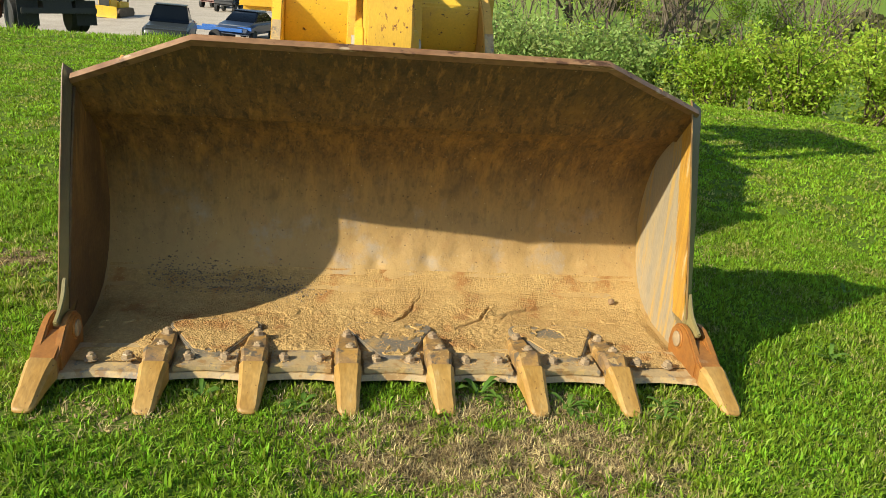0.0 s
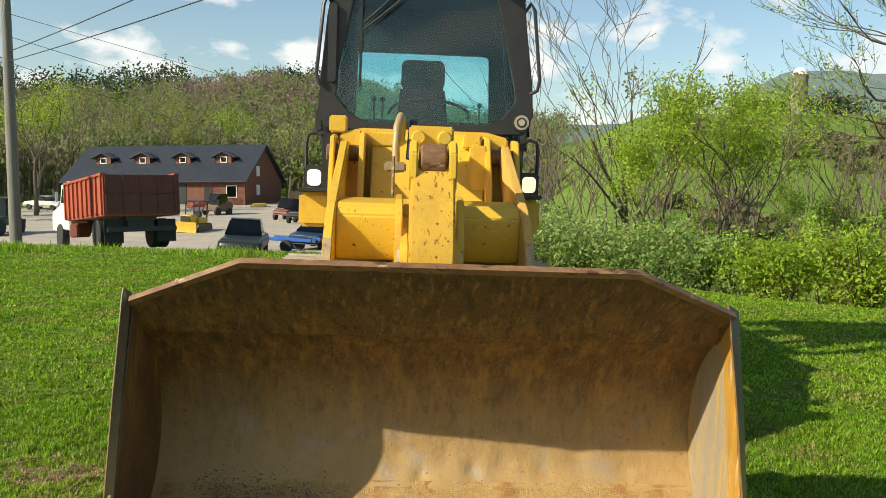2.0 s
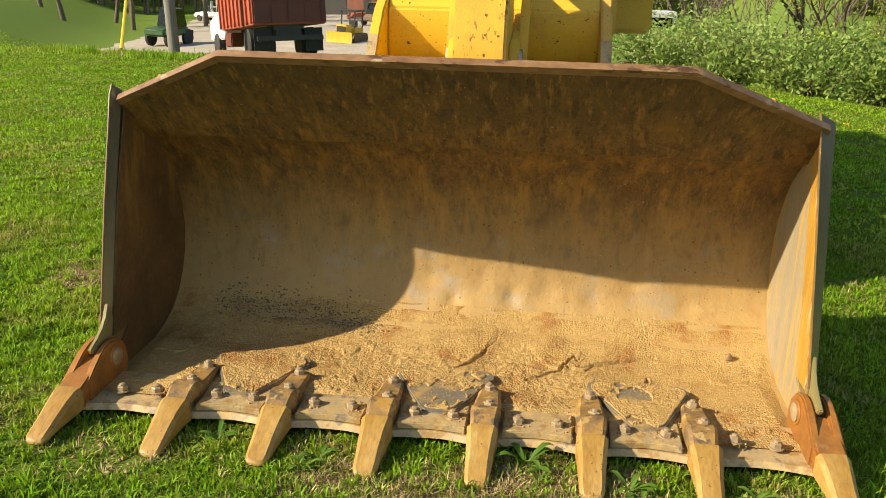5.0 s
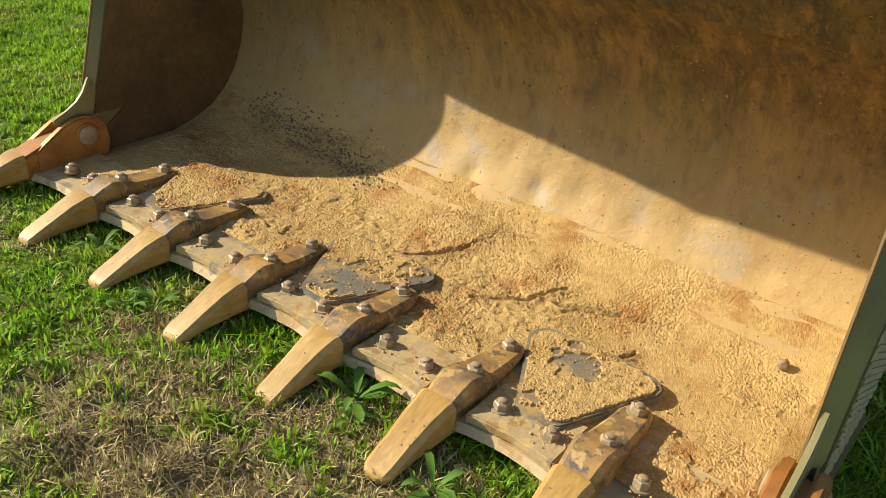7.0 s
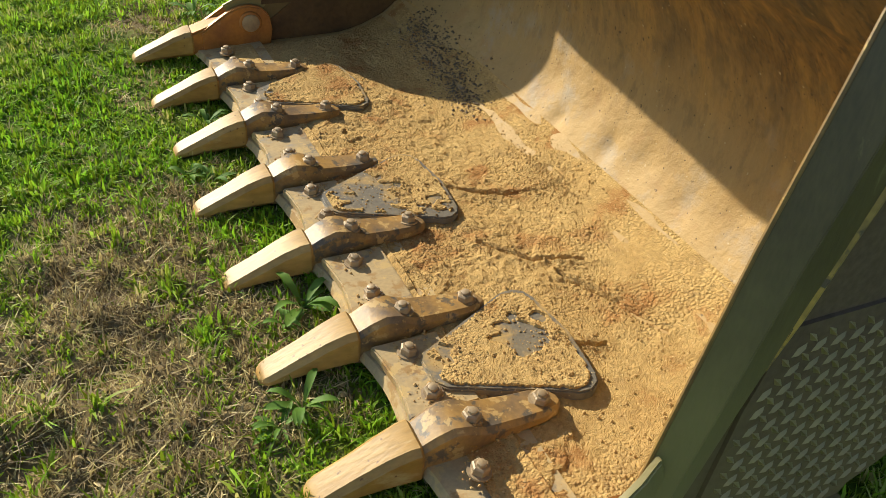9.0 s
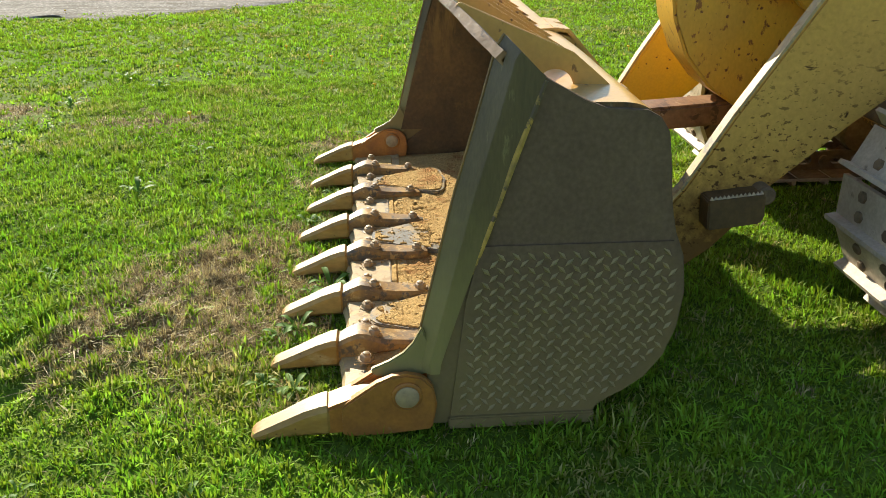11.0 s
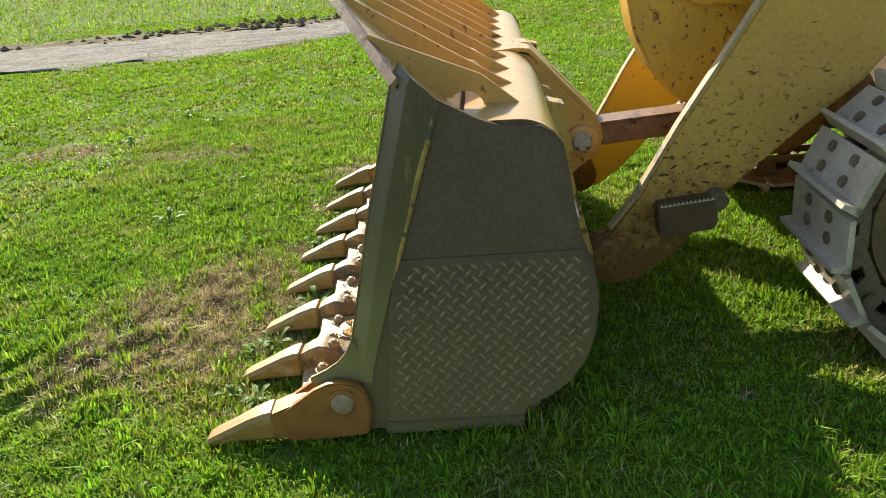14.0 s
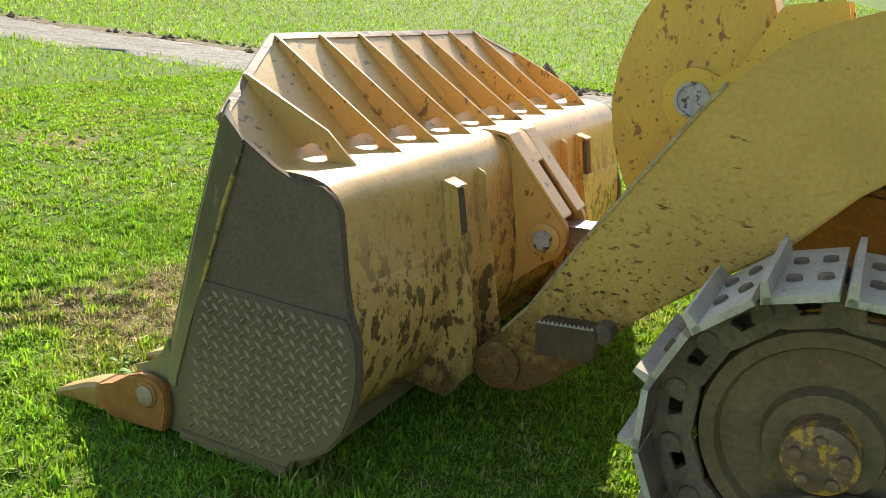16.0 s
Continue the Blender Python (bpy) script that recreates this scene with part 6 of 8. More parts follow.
# ---- leaves and grass ----
def leaf_mat(name, a, b, scale, through_light=0.4, var=0.35, hue=0.02, dry=None, dry_at=0.6, dry_scale=1.6):
    """Thin leaves: a rough sheen and light coming through, each one a little different."""
    m = bpy.data.materials.new(name)
    m.use_nodes = True
    n, l = m.node_tree.nodes, m.node_tree.links
    p, out = n["Principled BSDF"], n["Material Output"]
    p.inputs["Roughness"].default_value = 0.6
    p.inputs["Specular IOR Level"].default_value = 0.25
    g = n.new("ShaderNodeNewGeometry")
    t = n.new("ShaderNodeTexNoise")
    t.inputs["Scale"].default_value, t.inputs["Detail"].default_value = scale, 4
    l.new(g.outputs["Position"], t.inputs["Vector"])
    r = n.new("ShaderNodeValToRGB")
    r.color_ramp.elements[0].position, r.color_ramp.elements[1].position = 0.35, 0.65
    r.color_ramp.elements[0].color, r.color_ramp.elements[1].color = a, b
    l.new(t.outputs[0], r.inputs[0])
    src = r.outputs[0]
    if dry:
        t2 = n.new("ShaderNodeTexNoise")
        t2.inputs["Scale"].default_value, t2.inputs["Detail"].default_value, t2.inputs["Roughness"].default_value = dry_scale, 5, 0.65
        l.new(g.outputs["Position"], t2.inputs["Vector"])
        ad = n.new("ShaderNodeMath")
        ad.operation = "MULTIPLY_ADD"
        ad.inputs[1].default_value = 0.34
        l.new(g.outputs["Random Per Island"], ad.inputs[0])
        l.new(t2.outputs[0], ad.inputs[2])
        r2 = n.new("ShaderNodeValToRGB")
        r2.color_ramp.elements[0].position, r2.color_ramp.elements[1].position = dry_at + 0.17, dry_at + 0.27
        l.new(ad.outputs[0], r2.inputs[0])
        mx = n.new("ShaderNodeMixRGB")
        mx.inputs[2].default_value = dry
        l.new(r2.outputs[0], mx.inputs[0])
        l.new(src, mx.inputs[1])
        src = mx.outputs[0]
    hs = n.new("ShaderNodeHueSaturation")
    for lo, hi, key in ((0.5 - hue, 0.5 + hue, "Hue"), (1 - var, 1 + var, "Value")):
        mr = n.new("ShaderNodeMapRange")
        mr.inputs["To Min"].default_value, mr.inputs["To Max"].default_value = lo, hi
        l.new(g.outputs["Random Per Island"], mr.inputs[0])
        l.new(mr.outputs[0], hs.inputs[key])
    l.new(src, hs.inputs["Color"])
    l.new(hs.outputs[0], p.inputs["Base Color"])
    tr, mix = n.new("ShaderNodeBsdfTranslucent"), n.new("ShaderNodeMixShader")
    l.new(hs.outputs[0], tr.inputs[0])
    mix.inputs[0].default_value = through_light
    l.new(p.outputs[0], mix.inputs[1])
    l.new(tr.outputs[0], mix.inputs[2])
    l.new(mix.outputs[0], out.inputs[0])
    return m


M_GRASS = leaf_mat("grass_blades", (0.195, 0.33, 0.018, 1), (0.285, 0.43, 0.03, 1), 1.3, 0.46, 0.55, 0.022, (0.33, 0.27, 0.10, 1), 0.62, 1.5)
M_STRAW = leaf_mat("dead_grass", (0.58, 0.46, 0.23, 1), (0.27, 0.20, 0.095, 1), 9, 0.25, 0.6)


def blocked(x, y):
    """Where the machine stands, nothing grows."""
    a = (np.abs(x) < 1.27) & (y > 0.25) & (y < 0.99)
    c = (np.abs(np.abs(x) - 0.925) < 0.24) & (y > 2.25) & (y < 5.0)
    t = (0.4 - y) / 46
    mid = -0.9 * t - 2.4 * t * t + 0.55 * field_noise(x, y, 2.2, 61) + 0.5 * field_noise(x, y, 7, 62)
    lane = (x < -9.5 + 2.3 * np.clip(t * 14, 0, 1) + mid) & (x > -10.4 + mid + 0.5 * field_noise(x, y, 11, 63)) & (t > 0)
    return a | c | lane


def blades(x, y, h, w, seed, lean=0.5, bent=True, az=None):
    """Grass blades as tapered slips: three triangles near by, one far off."""
    g = np.random.RandomState(seed)
    n = len(x)
    z = height(x, y) + lumps(x, y) - 0.004
    way, ln, tw = g.uniform(0, math.tau, n), np.abs(g.normal(0, lean, n)), g.uniform(0, math.tau, n)
    if az is not None:
        way = az + g.normal(0, 0.5, n)
        tw = way + math.pi / 2 + g.normal(0, 0.5, n)
    az = way
    sx, sy = np.cos(tw) * w / 2, np.sin(tw) * w / 2
    dx, dy = np.cos(az) * ln * h, np.sin(az) * ln * h
    base = np.c_[x, y, z]
    side = np.c_[sx, sy, np.zeros(n)]
    tip = base + np.c_[dx, dy, h / np.sqrt(1 + ln ** 2 * 0.5)]
    if not bent:
        return np.stack([base - side, base + side, tip], 1).reshape(-1, 3), 3
    mid = base + np.c_[dx * 0.32, dy * 0.32, 0.62 * h / np.sqrt(1 + ln ** 2 * 0.3)]
    q = np.stack([base - side, base + side, mid + side * 0.8, mid - side * 0.8], 1)
    t = np.stack([mid - side * 0.8, mid + side * 0.8, tip], 1)
    return (q, t), 43


def blade_object(name, x, y, h, w, seed, material, label, lean, bent, az=None):
    v, k = blades(x, y, h, w, seed, lean, bent, az)
    if k == 3:
        me = fast_mesh(name, v, 3, material)
    else:
        q, t = v
        n = len(q)
        # five corners a blade: a quad and a tip
        vs = np.concatenate([q, t[:, 2:3]], 1).reshape(-1, 3)
        me = bpy.data.meshes.new(name)
        me.vertices.add(n * 5)
        me.vertices.foreach_set("co", vs.astype(np.float32).ravel())
        idx = np.arange(n)[:, None] * 5 + np.array([0, 1, 2, 3, 3, 2, 4])
        me.loops.add(n * 7)
        me.loops.foreach_set("vertex_index", idx.astype(np.int32).ravel())
        me.polygons.add(n * 2)
        st = (np.arange(n)[:, None] * 7 + np.array([0, 4])).ravel()
        me.polygons.foreach_set("loop_start", st.astype(np.int32))
        me.polygons.foreach_set("loop_total", np.tile(np.array([4, 3], np.int32), n))
        me.update(calc_edges=True)
        me.materials.append(material)
    return tagged(new(name, me), label, "grass", kind="stuff")


def scatter(n, x0, x1, y0, y1, seed):
    g = np.random.RandomState(seed)
    return g.uniform(x0, x1, n), g.uniform(y0, y1, n), g


def tufts(n, per, x0, x1, y0, y1, seed, keep_fn, radius):
    """Blades set out in tufts: roots, and the way each leans."""
    g = np.random.RandomState(seed)
    cx, cy = g.uniform(x0, x1, n), g.uniform(y0, y1, n)
    k = keep_fn(cx, cy, g)
    cx, cy = cx[k], cy[k]
    size = np.repeat(g.uniform(0.55, 1.35, len(cx)), per)
    a, r = g.uniform(0, math.tau, len(cx) * per), radius * np.sqrt(g.uniform(0, 1, len(cx) * per))
    return np.repeat(cx, per) + r * np.cos(a), np.repeat(cy, per) + r * np.sin(a), a, size


def ragged(x, y):
    """Worn places with a ragged border."""
    return np.clip(bare(x, y) * 1.0 + (0.25 + bare(x, y)) * (1.1 * field_noise(x, y, 14, 21) + 1.1 * field_noise(x, y, 45, 22)) - 0.12, 0, 1)


def near_keep(x, y, g):
    u = g.uniform(0, 1, len(x))
    thin = np.clip(ragged(x, y) * 1.25, 0, 0.74)
    return (~blocked(x, y)) & (u > thin) & (groove(x, y) > -0.5)


# close turf round the bucket
x, y, az, size = tufts(27000, 10, -3.6, 3.3, -1.75, 3.2, 1, near_keep, 0.020)
ok = ~blocked(x, y)
x, y, az, size = x[ok], y[ok], az[ok], size[ok]
g = np.random.RandomState(2)
tall = 1 + 0.5 * np.exp(-((np.abs(x) - 1.36) / 0.10) ** 2) * ((y > 0.1) & (y < 1.3)) + 0.35 * np.clip(groove(x, y), 0, 1)
h = g.uniform(0.014, 0.040, len(x)) * size * tall * (1 + 0.45 * field_noise(x, y, 5, 25)) * (1 + 0.3 * field_noise(x, y, 16, 26))
blade_object("lawn_grass", x, y, h, g.uniform(0.005, 0.0105, len(x)), 3, M_GRASS, "short bright green lawn grass in tufts", 0.85, True, az)
# low growth between the tufts
x, y, g = scatter(210000, -3.6, 3.3, -1.75, 3.2, 4)
k = (~blocked(x, y)) & (g.uniform(0, 1, len(x)) > np.clip(ragged(x, y) * 1.6, 0, 0.96)) & (groove(x, y) > -0.65)
x, y = x[k], y[k]
blade_object("low_grass", x, y, g.uniform(0.012, 0.032, len(x)), g.uniform(0.006, 0.013, len(x)), 5, M_GRASS, "low grass and clover between the tufts", 1.0, False)


# lawn further out
def mid_keep(x, y, g):
    inner = (x > -3.6) & (x < 3.3) & (y > -1.75) & (y < 3.2)
    d = np.hypot(x + 0.6, y - 0.5)
    return (~blocked(x, y)) & (~inner) & (g.uniform(0, 1, len(x)) < np.clip(6.5 / d, 0.35, 1)) & (g.uniform(0, 1, len(x)) > ragged(x, y) * 0.9) & (field_noise(x, y, 8, 27) + g.uniform(-0.5, 0.5, len(x)) > -0.42)


x, y, az, size = tufts(90000, 9, -12, 8.5, -6.5, 14.5, 7, mid_keep, 0.024)
ok = ~blocked(x, y)
x, y, az, size = x[ok], y[ok], az[ok], size[ok]
d = np.hypot(x + 0.6, y - 0.5)
g = np.random.RandomState(9)
blade_object("lawn_grass", x, y, g.uniform(0.018, 0.042, len(x)) * size * (1 + 0.4 * field_noise(x, y, 4, 28)), g.uniform(0.010, 0.018, len(x)) * (1 + d / 9), 10, M_GRASS, "mown green lawn grass in tufts", 0.6, False, az)
x, y, g = scatter(330000, -12, 8.5, -6.5, 14.5, 71)
k = mid_keep(x, y, g)
x, y = x[k], y[k]
d = np.hypot(x + 0.6, y - 0.5)
blade_object("low_grass", x, y, g.uniform(0.018, 0.038, len(x)), g.uniform(0.012, 0.020, len(x)) * (1 + d / 9), 72, M_GRASS, "low grass between the lawn's tufts", 1.0, False)
# far lawn and bank
x, y, g = scatter(420000, -48, 14, -32, 46, 12)
inner = (x > -12) & (x < 8.5) & (y > -6.5) & (y < 14.5)
d = np.hypot(x, y)
yard = (y > 27) & (x > -23.0 - 0.29 * (y - 27)) & (x < 4)
keep = (~blocked(x, y)) & (~inner) & (~yard) & (g.uniform(0, 1, len(x)) < np.clip(16 / d, 0.3, 1))
x, y, d = x[keep], y[keep], d[keep]
g = np.random.RandomState(13)
blade_object("lawn_grass", x, y, g.uniform(0.05, 0.11, len(x)), 0.02 + d * 0.0012, 14, M_GRASS, "green grass on the far lawn and bank", 0.8, False)
# taller tufts along the lawn's crest
g = np.random.RandomState(15)
x = g.uniform(-13, 1, 9000)
y = 15.2 + g.normal(0, 0.5, 9000) + 0.6 * np.sin(x)
clump = field_noise(x, y, 3.0, 31) > 0.18
x, y = x[clump], y[clump]
blade_object("tall_grass", x, y, g.uniform(0.07, 0.24, len(x)), g.uniform(0.012, 0.02, len(x)), 16, M_GRASS, "taller unmown grass along the lawn's crest", 0.4, True)
# dead thatch on the worn places
x, y, g = scatter(220000, -3.5, 3.0, -3.4, 2.6, 17)
keep = (g.uniform(0, 1, len(x)) < ragged(x, y) * 0.8 + 0.04) & ~blocked(x, y)
x, y = x[keep], y[keep]
g = np.random.RandomState(18)
blade_object("dead_thatch", x, y, g.uniform(0.014, 0.04, len(x)), g.uniform(0.002, 0.005, len(x)), 19, M_STRAW, "pale dead grass thatch on bare soil", 2.2, False)


x, y, g = scatter(42000, -0.6, 1.25, -0.85, 0.22, 217)
keep = (g.uniform(0, 1, len(x)) < ragged(x, y) * 1.2) & ~blocked(x, y)
x, y = x[keep], y[keep]
g = np.random.RandomState(218)
blade_object("dead_thatch", x, y, g.uniform(0.016, 0.042, len(x)), g.uniform(0.004, 0.008, len(x)), 219, M_STRAW, "matted straw-coloured thatch before the teeth", 1.6, False)


def thatch_keep(x, y, g):
    return (~blocked(x, y)) & (g.uniform(0, 1, len(x)) < ragged(x, y) * 0.8 + 0.035)


x, y, az, size = tufts(28000, 10, -3.5, 3.0, -3.4, 2.6, 117, thatch_keep, 0.020)
g = np.random.RandomState(118)
blade_object("dead_thatch", x, y, g.uniform(0.014, 0.036, len(x)) * size, g.uniform(0.003, 0.006, len(x)), 119, M_STRAW, "tufts of pale dead grass thatch", 1.1, True, az)


# clods of soil on the worn places
rnd = random.Random(23)
b = M()
cx, cy, g = scatter(26000, -2.6, 2.4, -1.4, 1.9, 24)
ok = (g.uniform(0, 1, len(cx)) < ragged(cx, cy)) & ~blocked(cx, cy)
for x, y, z in list(zip(cx[ok], cy[ok], lumps(cx[ok], cy[ok])))[:5200]:
    r = 0.0025 + 0.011 * rnd.random() ** 4
    b.add(*small_ico((x, y, z + r * 0.2), r, rnd))
tagged(new("soil_clods", b.mesh("soil_clods", M_CLOD, sharp=2)), "crumbly brown clods of soil and thatch", "soil", kind="stuff")


# lumps of churned mud along the lane
b = M()
for k in range(1500):
    t = rnd.random() ** 2.2
    y = 0.9 - 40 * t
    x = -10.05 - 0.9 * t - 2.4 * t * t + rnd.gauss(0, 0.26) + 0.4 * noise.noise((y * 0.8, 0, 3))
    if noise.noise((y * 0.55, x * 0.5, 7)) > -0.12:
        r = 0.02 + 0.085 * rnd.random() ** 3
        b.add(*small_ico((x, y, float(height(x, y)) + r * 0.15), r, rnd))
tagged(new("mud_clods", b.mesh("mud_clods", M_MUD, sharp=2)), "lumps of churned brown mud beside the gravel lane", "mud", kind="stuff")


# broad-leaved weeds and dandelions in the turf
M_WEED = leaf_mat("weed_leaf", (0.10, 0.20, 0.03, 1), (0.16, 0.27, 0.04, 1), 8, 0.35, 0.2)
M_BLOOM = mat("dandelion_yellow", (0.75, 0.50, 0.02, 1), (0.65, 0.40, 0.01, 1), 60, 0.8)


def weed(seed, leaves, size):
    q = random.Random(seed)
    b = M()
    for k in range(leaves):
        a, ln, up = q.uniform(0, math.tau), size * q.uniform(0.6, 1.1), q.uniform(0.25, 0.9)
        w = ln * q.uniform(0.20, 0.32)
        d, s = Vector((math.cos(a), math.sin(a), 0)), Vector((-math.sin(a), math.cos(a), 0))
        rows = []
        for t, wf, zf in ((0.0, 0.12, 0.0), (0.35, 0.8, 0.45), (0.65, 1.0, 0.65), (0.88, 0.6, 0.6), (1.0, 0.05, 0.5)):
            c = d * (ln * t) + Vector((0, 0, ln * up * zf))
            rows.append((c - s * w * wf * 0.5 + Vector((0, 0, w * 0.12)), c, c + s * w * wf * 0.5 + Vector((0, 0, w * 0.12))))
        vs = [p for r in rows for p in r]
        fs = []
        for i in range(4):
            fs += [(i * 3, i * 3 + 1, i * 3 + 4, i * 3 + 3), (i * 3 + 1, i * 3 + 2, i * 3 + 5, i * 3 + 4)]
        b.add(vs, fs)
    return b


weeds = []
for s in (1, 2, 3):
    w0 = thing("weed", (0, 0, 0), "broad-leaved green weed in the turf", "weed", "weeds in the lawn")
    for k in range(9):
        part("leaf", weed(s * 20 + k, 1, 0.075).mesh("leaf", M_WEED, sharp=80), None, w0)
    weeds.append(w0)
q = random.Random(5)
spots = [(0.66, 0.06), (0.70, 0.00), (0.38, 0.10), (0.33, 0.16), (-0.35, 0.08), (-0.38, 0.02), (-0.72, 0.14), (1.05, 0.08), (1.02, -0.02), (-1.75, 0.3), (1.6, -0.15), (0.1, -1.0), (-0.9, -0.9), (-1.6, -0.7), (1.5, -0.6)]
spots += [(q.uniform(-5, -1.5), q.uniform(-2.4, 1.8)) for k in range(26)] + [(q.uniform(1.6, 3.0), q.uniform(-0.6, 1.8)) for k in range(5)]
for k, (x, y) in enumerate(spots):
    at = pose(x, y, float(height(x, y)), 0, 0, q.uniform(0, 360)) @ Matrix.Scale(q.uniform(0.7, 1.25), 4)
    if k < 3:
        weeds[k].matrix_basis = at
    else:
        copy_thing(weeds[k % 3], at)
bloom = M().lathe([(0.0, 0.004), (0.045, 0.003), (0.047, 0.012), (0.054, 0.017), (0.060, 0.010)], (0, 0, 0), "z", 10).mesh("dandelion", M_BLOOM)
for k in range(30):
    x, y = (q.uniform(-8, -2), q.uniform(-4.5, 3)) if k < 22 else (q.uniform(-7, 4), q.uniform(5, 12))
    ob = new("dandelion", bloom)
    ob.matrix_world = pose(x, y, float(height(x, y)), q.uniform(-15, 15), q.uniform(-15, 15), 0)
    tagged(ob, "yellow dandelion bloom in the lawn", "flower", "dandelions in the lawn")


# ---- trees and bushes ----
M_BARK = mat("grey_brown_bark", (0.17, 0.135, 0.10, 1), (0.10, 0.08, 0.06, 1), 6, 0.9, 0, 0.01, 30, stretch=(3, 3, 0.6), fine=0.2)
M_TWIG = mat("brown_twigs", (0.15, 0.11, 0.075, 1), (0.10, 0.075, 0.05, 1), 6, 0.9)
M_SPRING = leaf_mat("spring_leaves", (0.26, 0.38, 0.03, 1), (0.42, 0.52, 0.06, 1), 0.8, 0.5, 0.4)
M_BUSH = leaf_mat("pale_bush_leaves", (0.24, 0.34, 0.08, 1), (0.36, 0.44, 0.14, 1), 0.9, 0.5, 0.35)
M_BUD = leaf_mat("bud_leaves", (0.27, 0.33, 0.07, 1), (0.33, 0.32, 0.09, 1), 1.0, 0.4, 0.35)


def skeleton_tree(q, base, tall, r, depth, spread, out, ends, lean=(0, 0, 1), segs=4, kids=(2, 3), shrink=0.68):
    """Grows one limb and its branches; out takes tubes, ends the twig tips."""
    p, d = Vector(base), Vector(lean).normalized()
    pts, rs = [p.copy()], [r]
    for k in range(segs):
        d = (d + Vector((q.uniform(-1, 1), q.uniform(-1, 1), q.uniform(-0.5, 0.8))) * spread * 0.42).normalized()
        p = p + d * tall / segs
        pts.append(p.copy())
        rs.append(r * (1 - 0.55 * (k + 1) / segs))
    out.append((pts, rs))
    if depth == 0:
        ends.extend(pts[1:])
        return
    for k in range(q.randint(*kids) + (1 if depth > 2 else 0)):
        at = q.choice(pts[2:]) if k else pts[-1]
        a = q.uniform(0, math.tau)
        side = Vector((math.cos(a), math.sin(a), q.uniform(0.0, 0.6))) * spread
        skeleton_tree(q, at, tall * shrink * q.uniform(0.75, 1.15), rs[-1] * q.uniform(0.6, 0.9), depth - 1, spread, out, ends, d + side, segs, kids, shrink)


def leaf_cards(points, per, size, jitter, seed, material, name):
    """Many small folded leaves round the points."""
    g = np.random.RandomState(seed)
    pts = np.repeat(np.array([tuple(p) for p in points]), per, 0) + g.normal(0, jitter, (len(points) * per, 3))
    n = len(pts)
    a = g.normal(0, 1, (n, 3))
    a /= np.linalg.norm(a, axis=1)[:, None]
    b = np.cross(a, g.normal(0, 1, (n, 3)))
    b /= np.linalg.norm(b, axis=1)[:, None]
    s = (size * g.uniform(0.5, 1.3, n))[:, None]
    v = np.stack([pts - a * s, pts - b * s * 0.42, pts + a * s, pts + b * s * 0.42], 1).reshape(-1, 3)
    return fast_mesh(name, v, 4, material)


def tree(name, seed, at, tall, trunk_r, depth, spread, leaf, per, size, jitter, label, category, group="", first=0.42, shrink=0.68, lean=(0, 0, 1), kids=(2, 3), thick=0.004):
    q = random.Random(seed)
    z = float(height(at[0], at[1])) - 0.1
    ob = thing(name, (at[0], at[1], z), label, category, group)
    out, ends = [], []
    skeleton_tree(q, (at[0], at[1], z), tall * first, trunk_r, depth, spread, out, ends, lean, 4, kids, shrink)
    b = M()
    for pts, rs in out:
        b.tube(pts, [max(r, thick) for r in rs], 7 if rs[0] > 0.03 else 3, False)
    me = bpy.data.meshes.new("trunk")
    me.from_pydata(b.v, [], b.f)
    me.polygons.foreach_set("use_smooth", [True] * len(me.polygons))
    me.materials.append(M_BARK)
    hang(new("trunk", me), ob)
    if leaf is not None:
        hang(new("crown", leaf_cards(ends, per, size, jitter, seed, leaf, "crown")), ob)
    return ob


def bush(seed, at, wide, tall, leaf, n, size, label):
    q = random.Random(seed)
    g = np.random.RandomState(seed)
    z = float(height(at[0], at[1])) - 0.05
    ob = thing("bush", (at[0], at[1], z), label, "bush", "bushes beyond the lawn")
    b = M()
    ends = []
    for k in range(24):
        a, rr = q.uniform(0, math.tau), q.uniform(0.3, 1.0)
        tip = Vector((at[0] + math.cos(a) * wide * rr, at[1] + math.sin(a) * wide * rr, z + tall * q.uniform(0.55, 1.08)))
        base = Vector((at[0] + q.uniform(-0.25, 0.25) * wide, at[1] + q.uniform(-0.25, 0.25) * wide, z))
        mid = base.lerp(tip, 0.5) + Vector((0, 0, tall * 0.18))
        pts = [base, base.lerp(mid, 0.5), mid, mid.lerp(tip, 0.5), tip]
        b.tube(pts, [0.02, 0.016, 0.012, 0.008, 0.004], 4, False)
        for i in range(9):
            t = 0.12 + 0.88 * i / 8
            c = base.lerp(mid, t * 2) if t < 0.5 else mid.lerp(tip, t * 2 - 1)
            ends.append(c + Vector((q.gauss(0, 0.12), q.gauss(0, 0.12), q.gauss(0, 0.1))) * wide)
    me = bpy.data.meshes.new("trunk")
    me.from_pydata(b.v, [], b.f)
    me.materials.append(M_TWIG)
    hang(new("trunk", me), ob)
    hang(new("crown", leaf_cards(ends, n // len(ends), size, 0.085 * wide, seed, leaf, "crown")), ob)
    return ob


# a hedge of bushes past the lawn's edge
ROW = [(2.2, 16.2, 1.2, 1.5), (3.6, 15.4, 1.3, 1.75), (4.9, 14.5, 1.3, 1.8), (5.9, 13.3, 1.2, 1.75), (6.8, 12.2, 1.15, 1.8), (7.6, 11.0, 1.2, 2.2), (8.7, 10.1, 1.3, 2.5), (10.0, 9.0, 1.4, 2.7), (11.4, 7.8, 1.5, 2.8),
       (3.2, 18.5, 1.6, 2.2), (6.4, 16.6, 1.6, 2.5), (9.0, 13.8, 1.5, 2.9), (11.2, 12.0, 1.7, 3.3)]
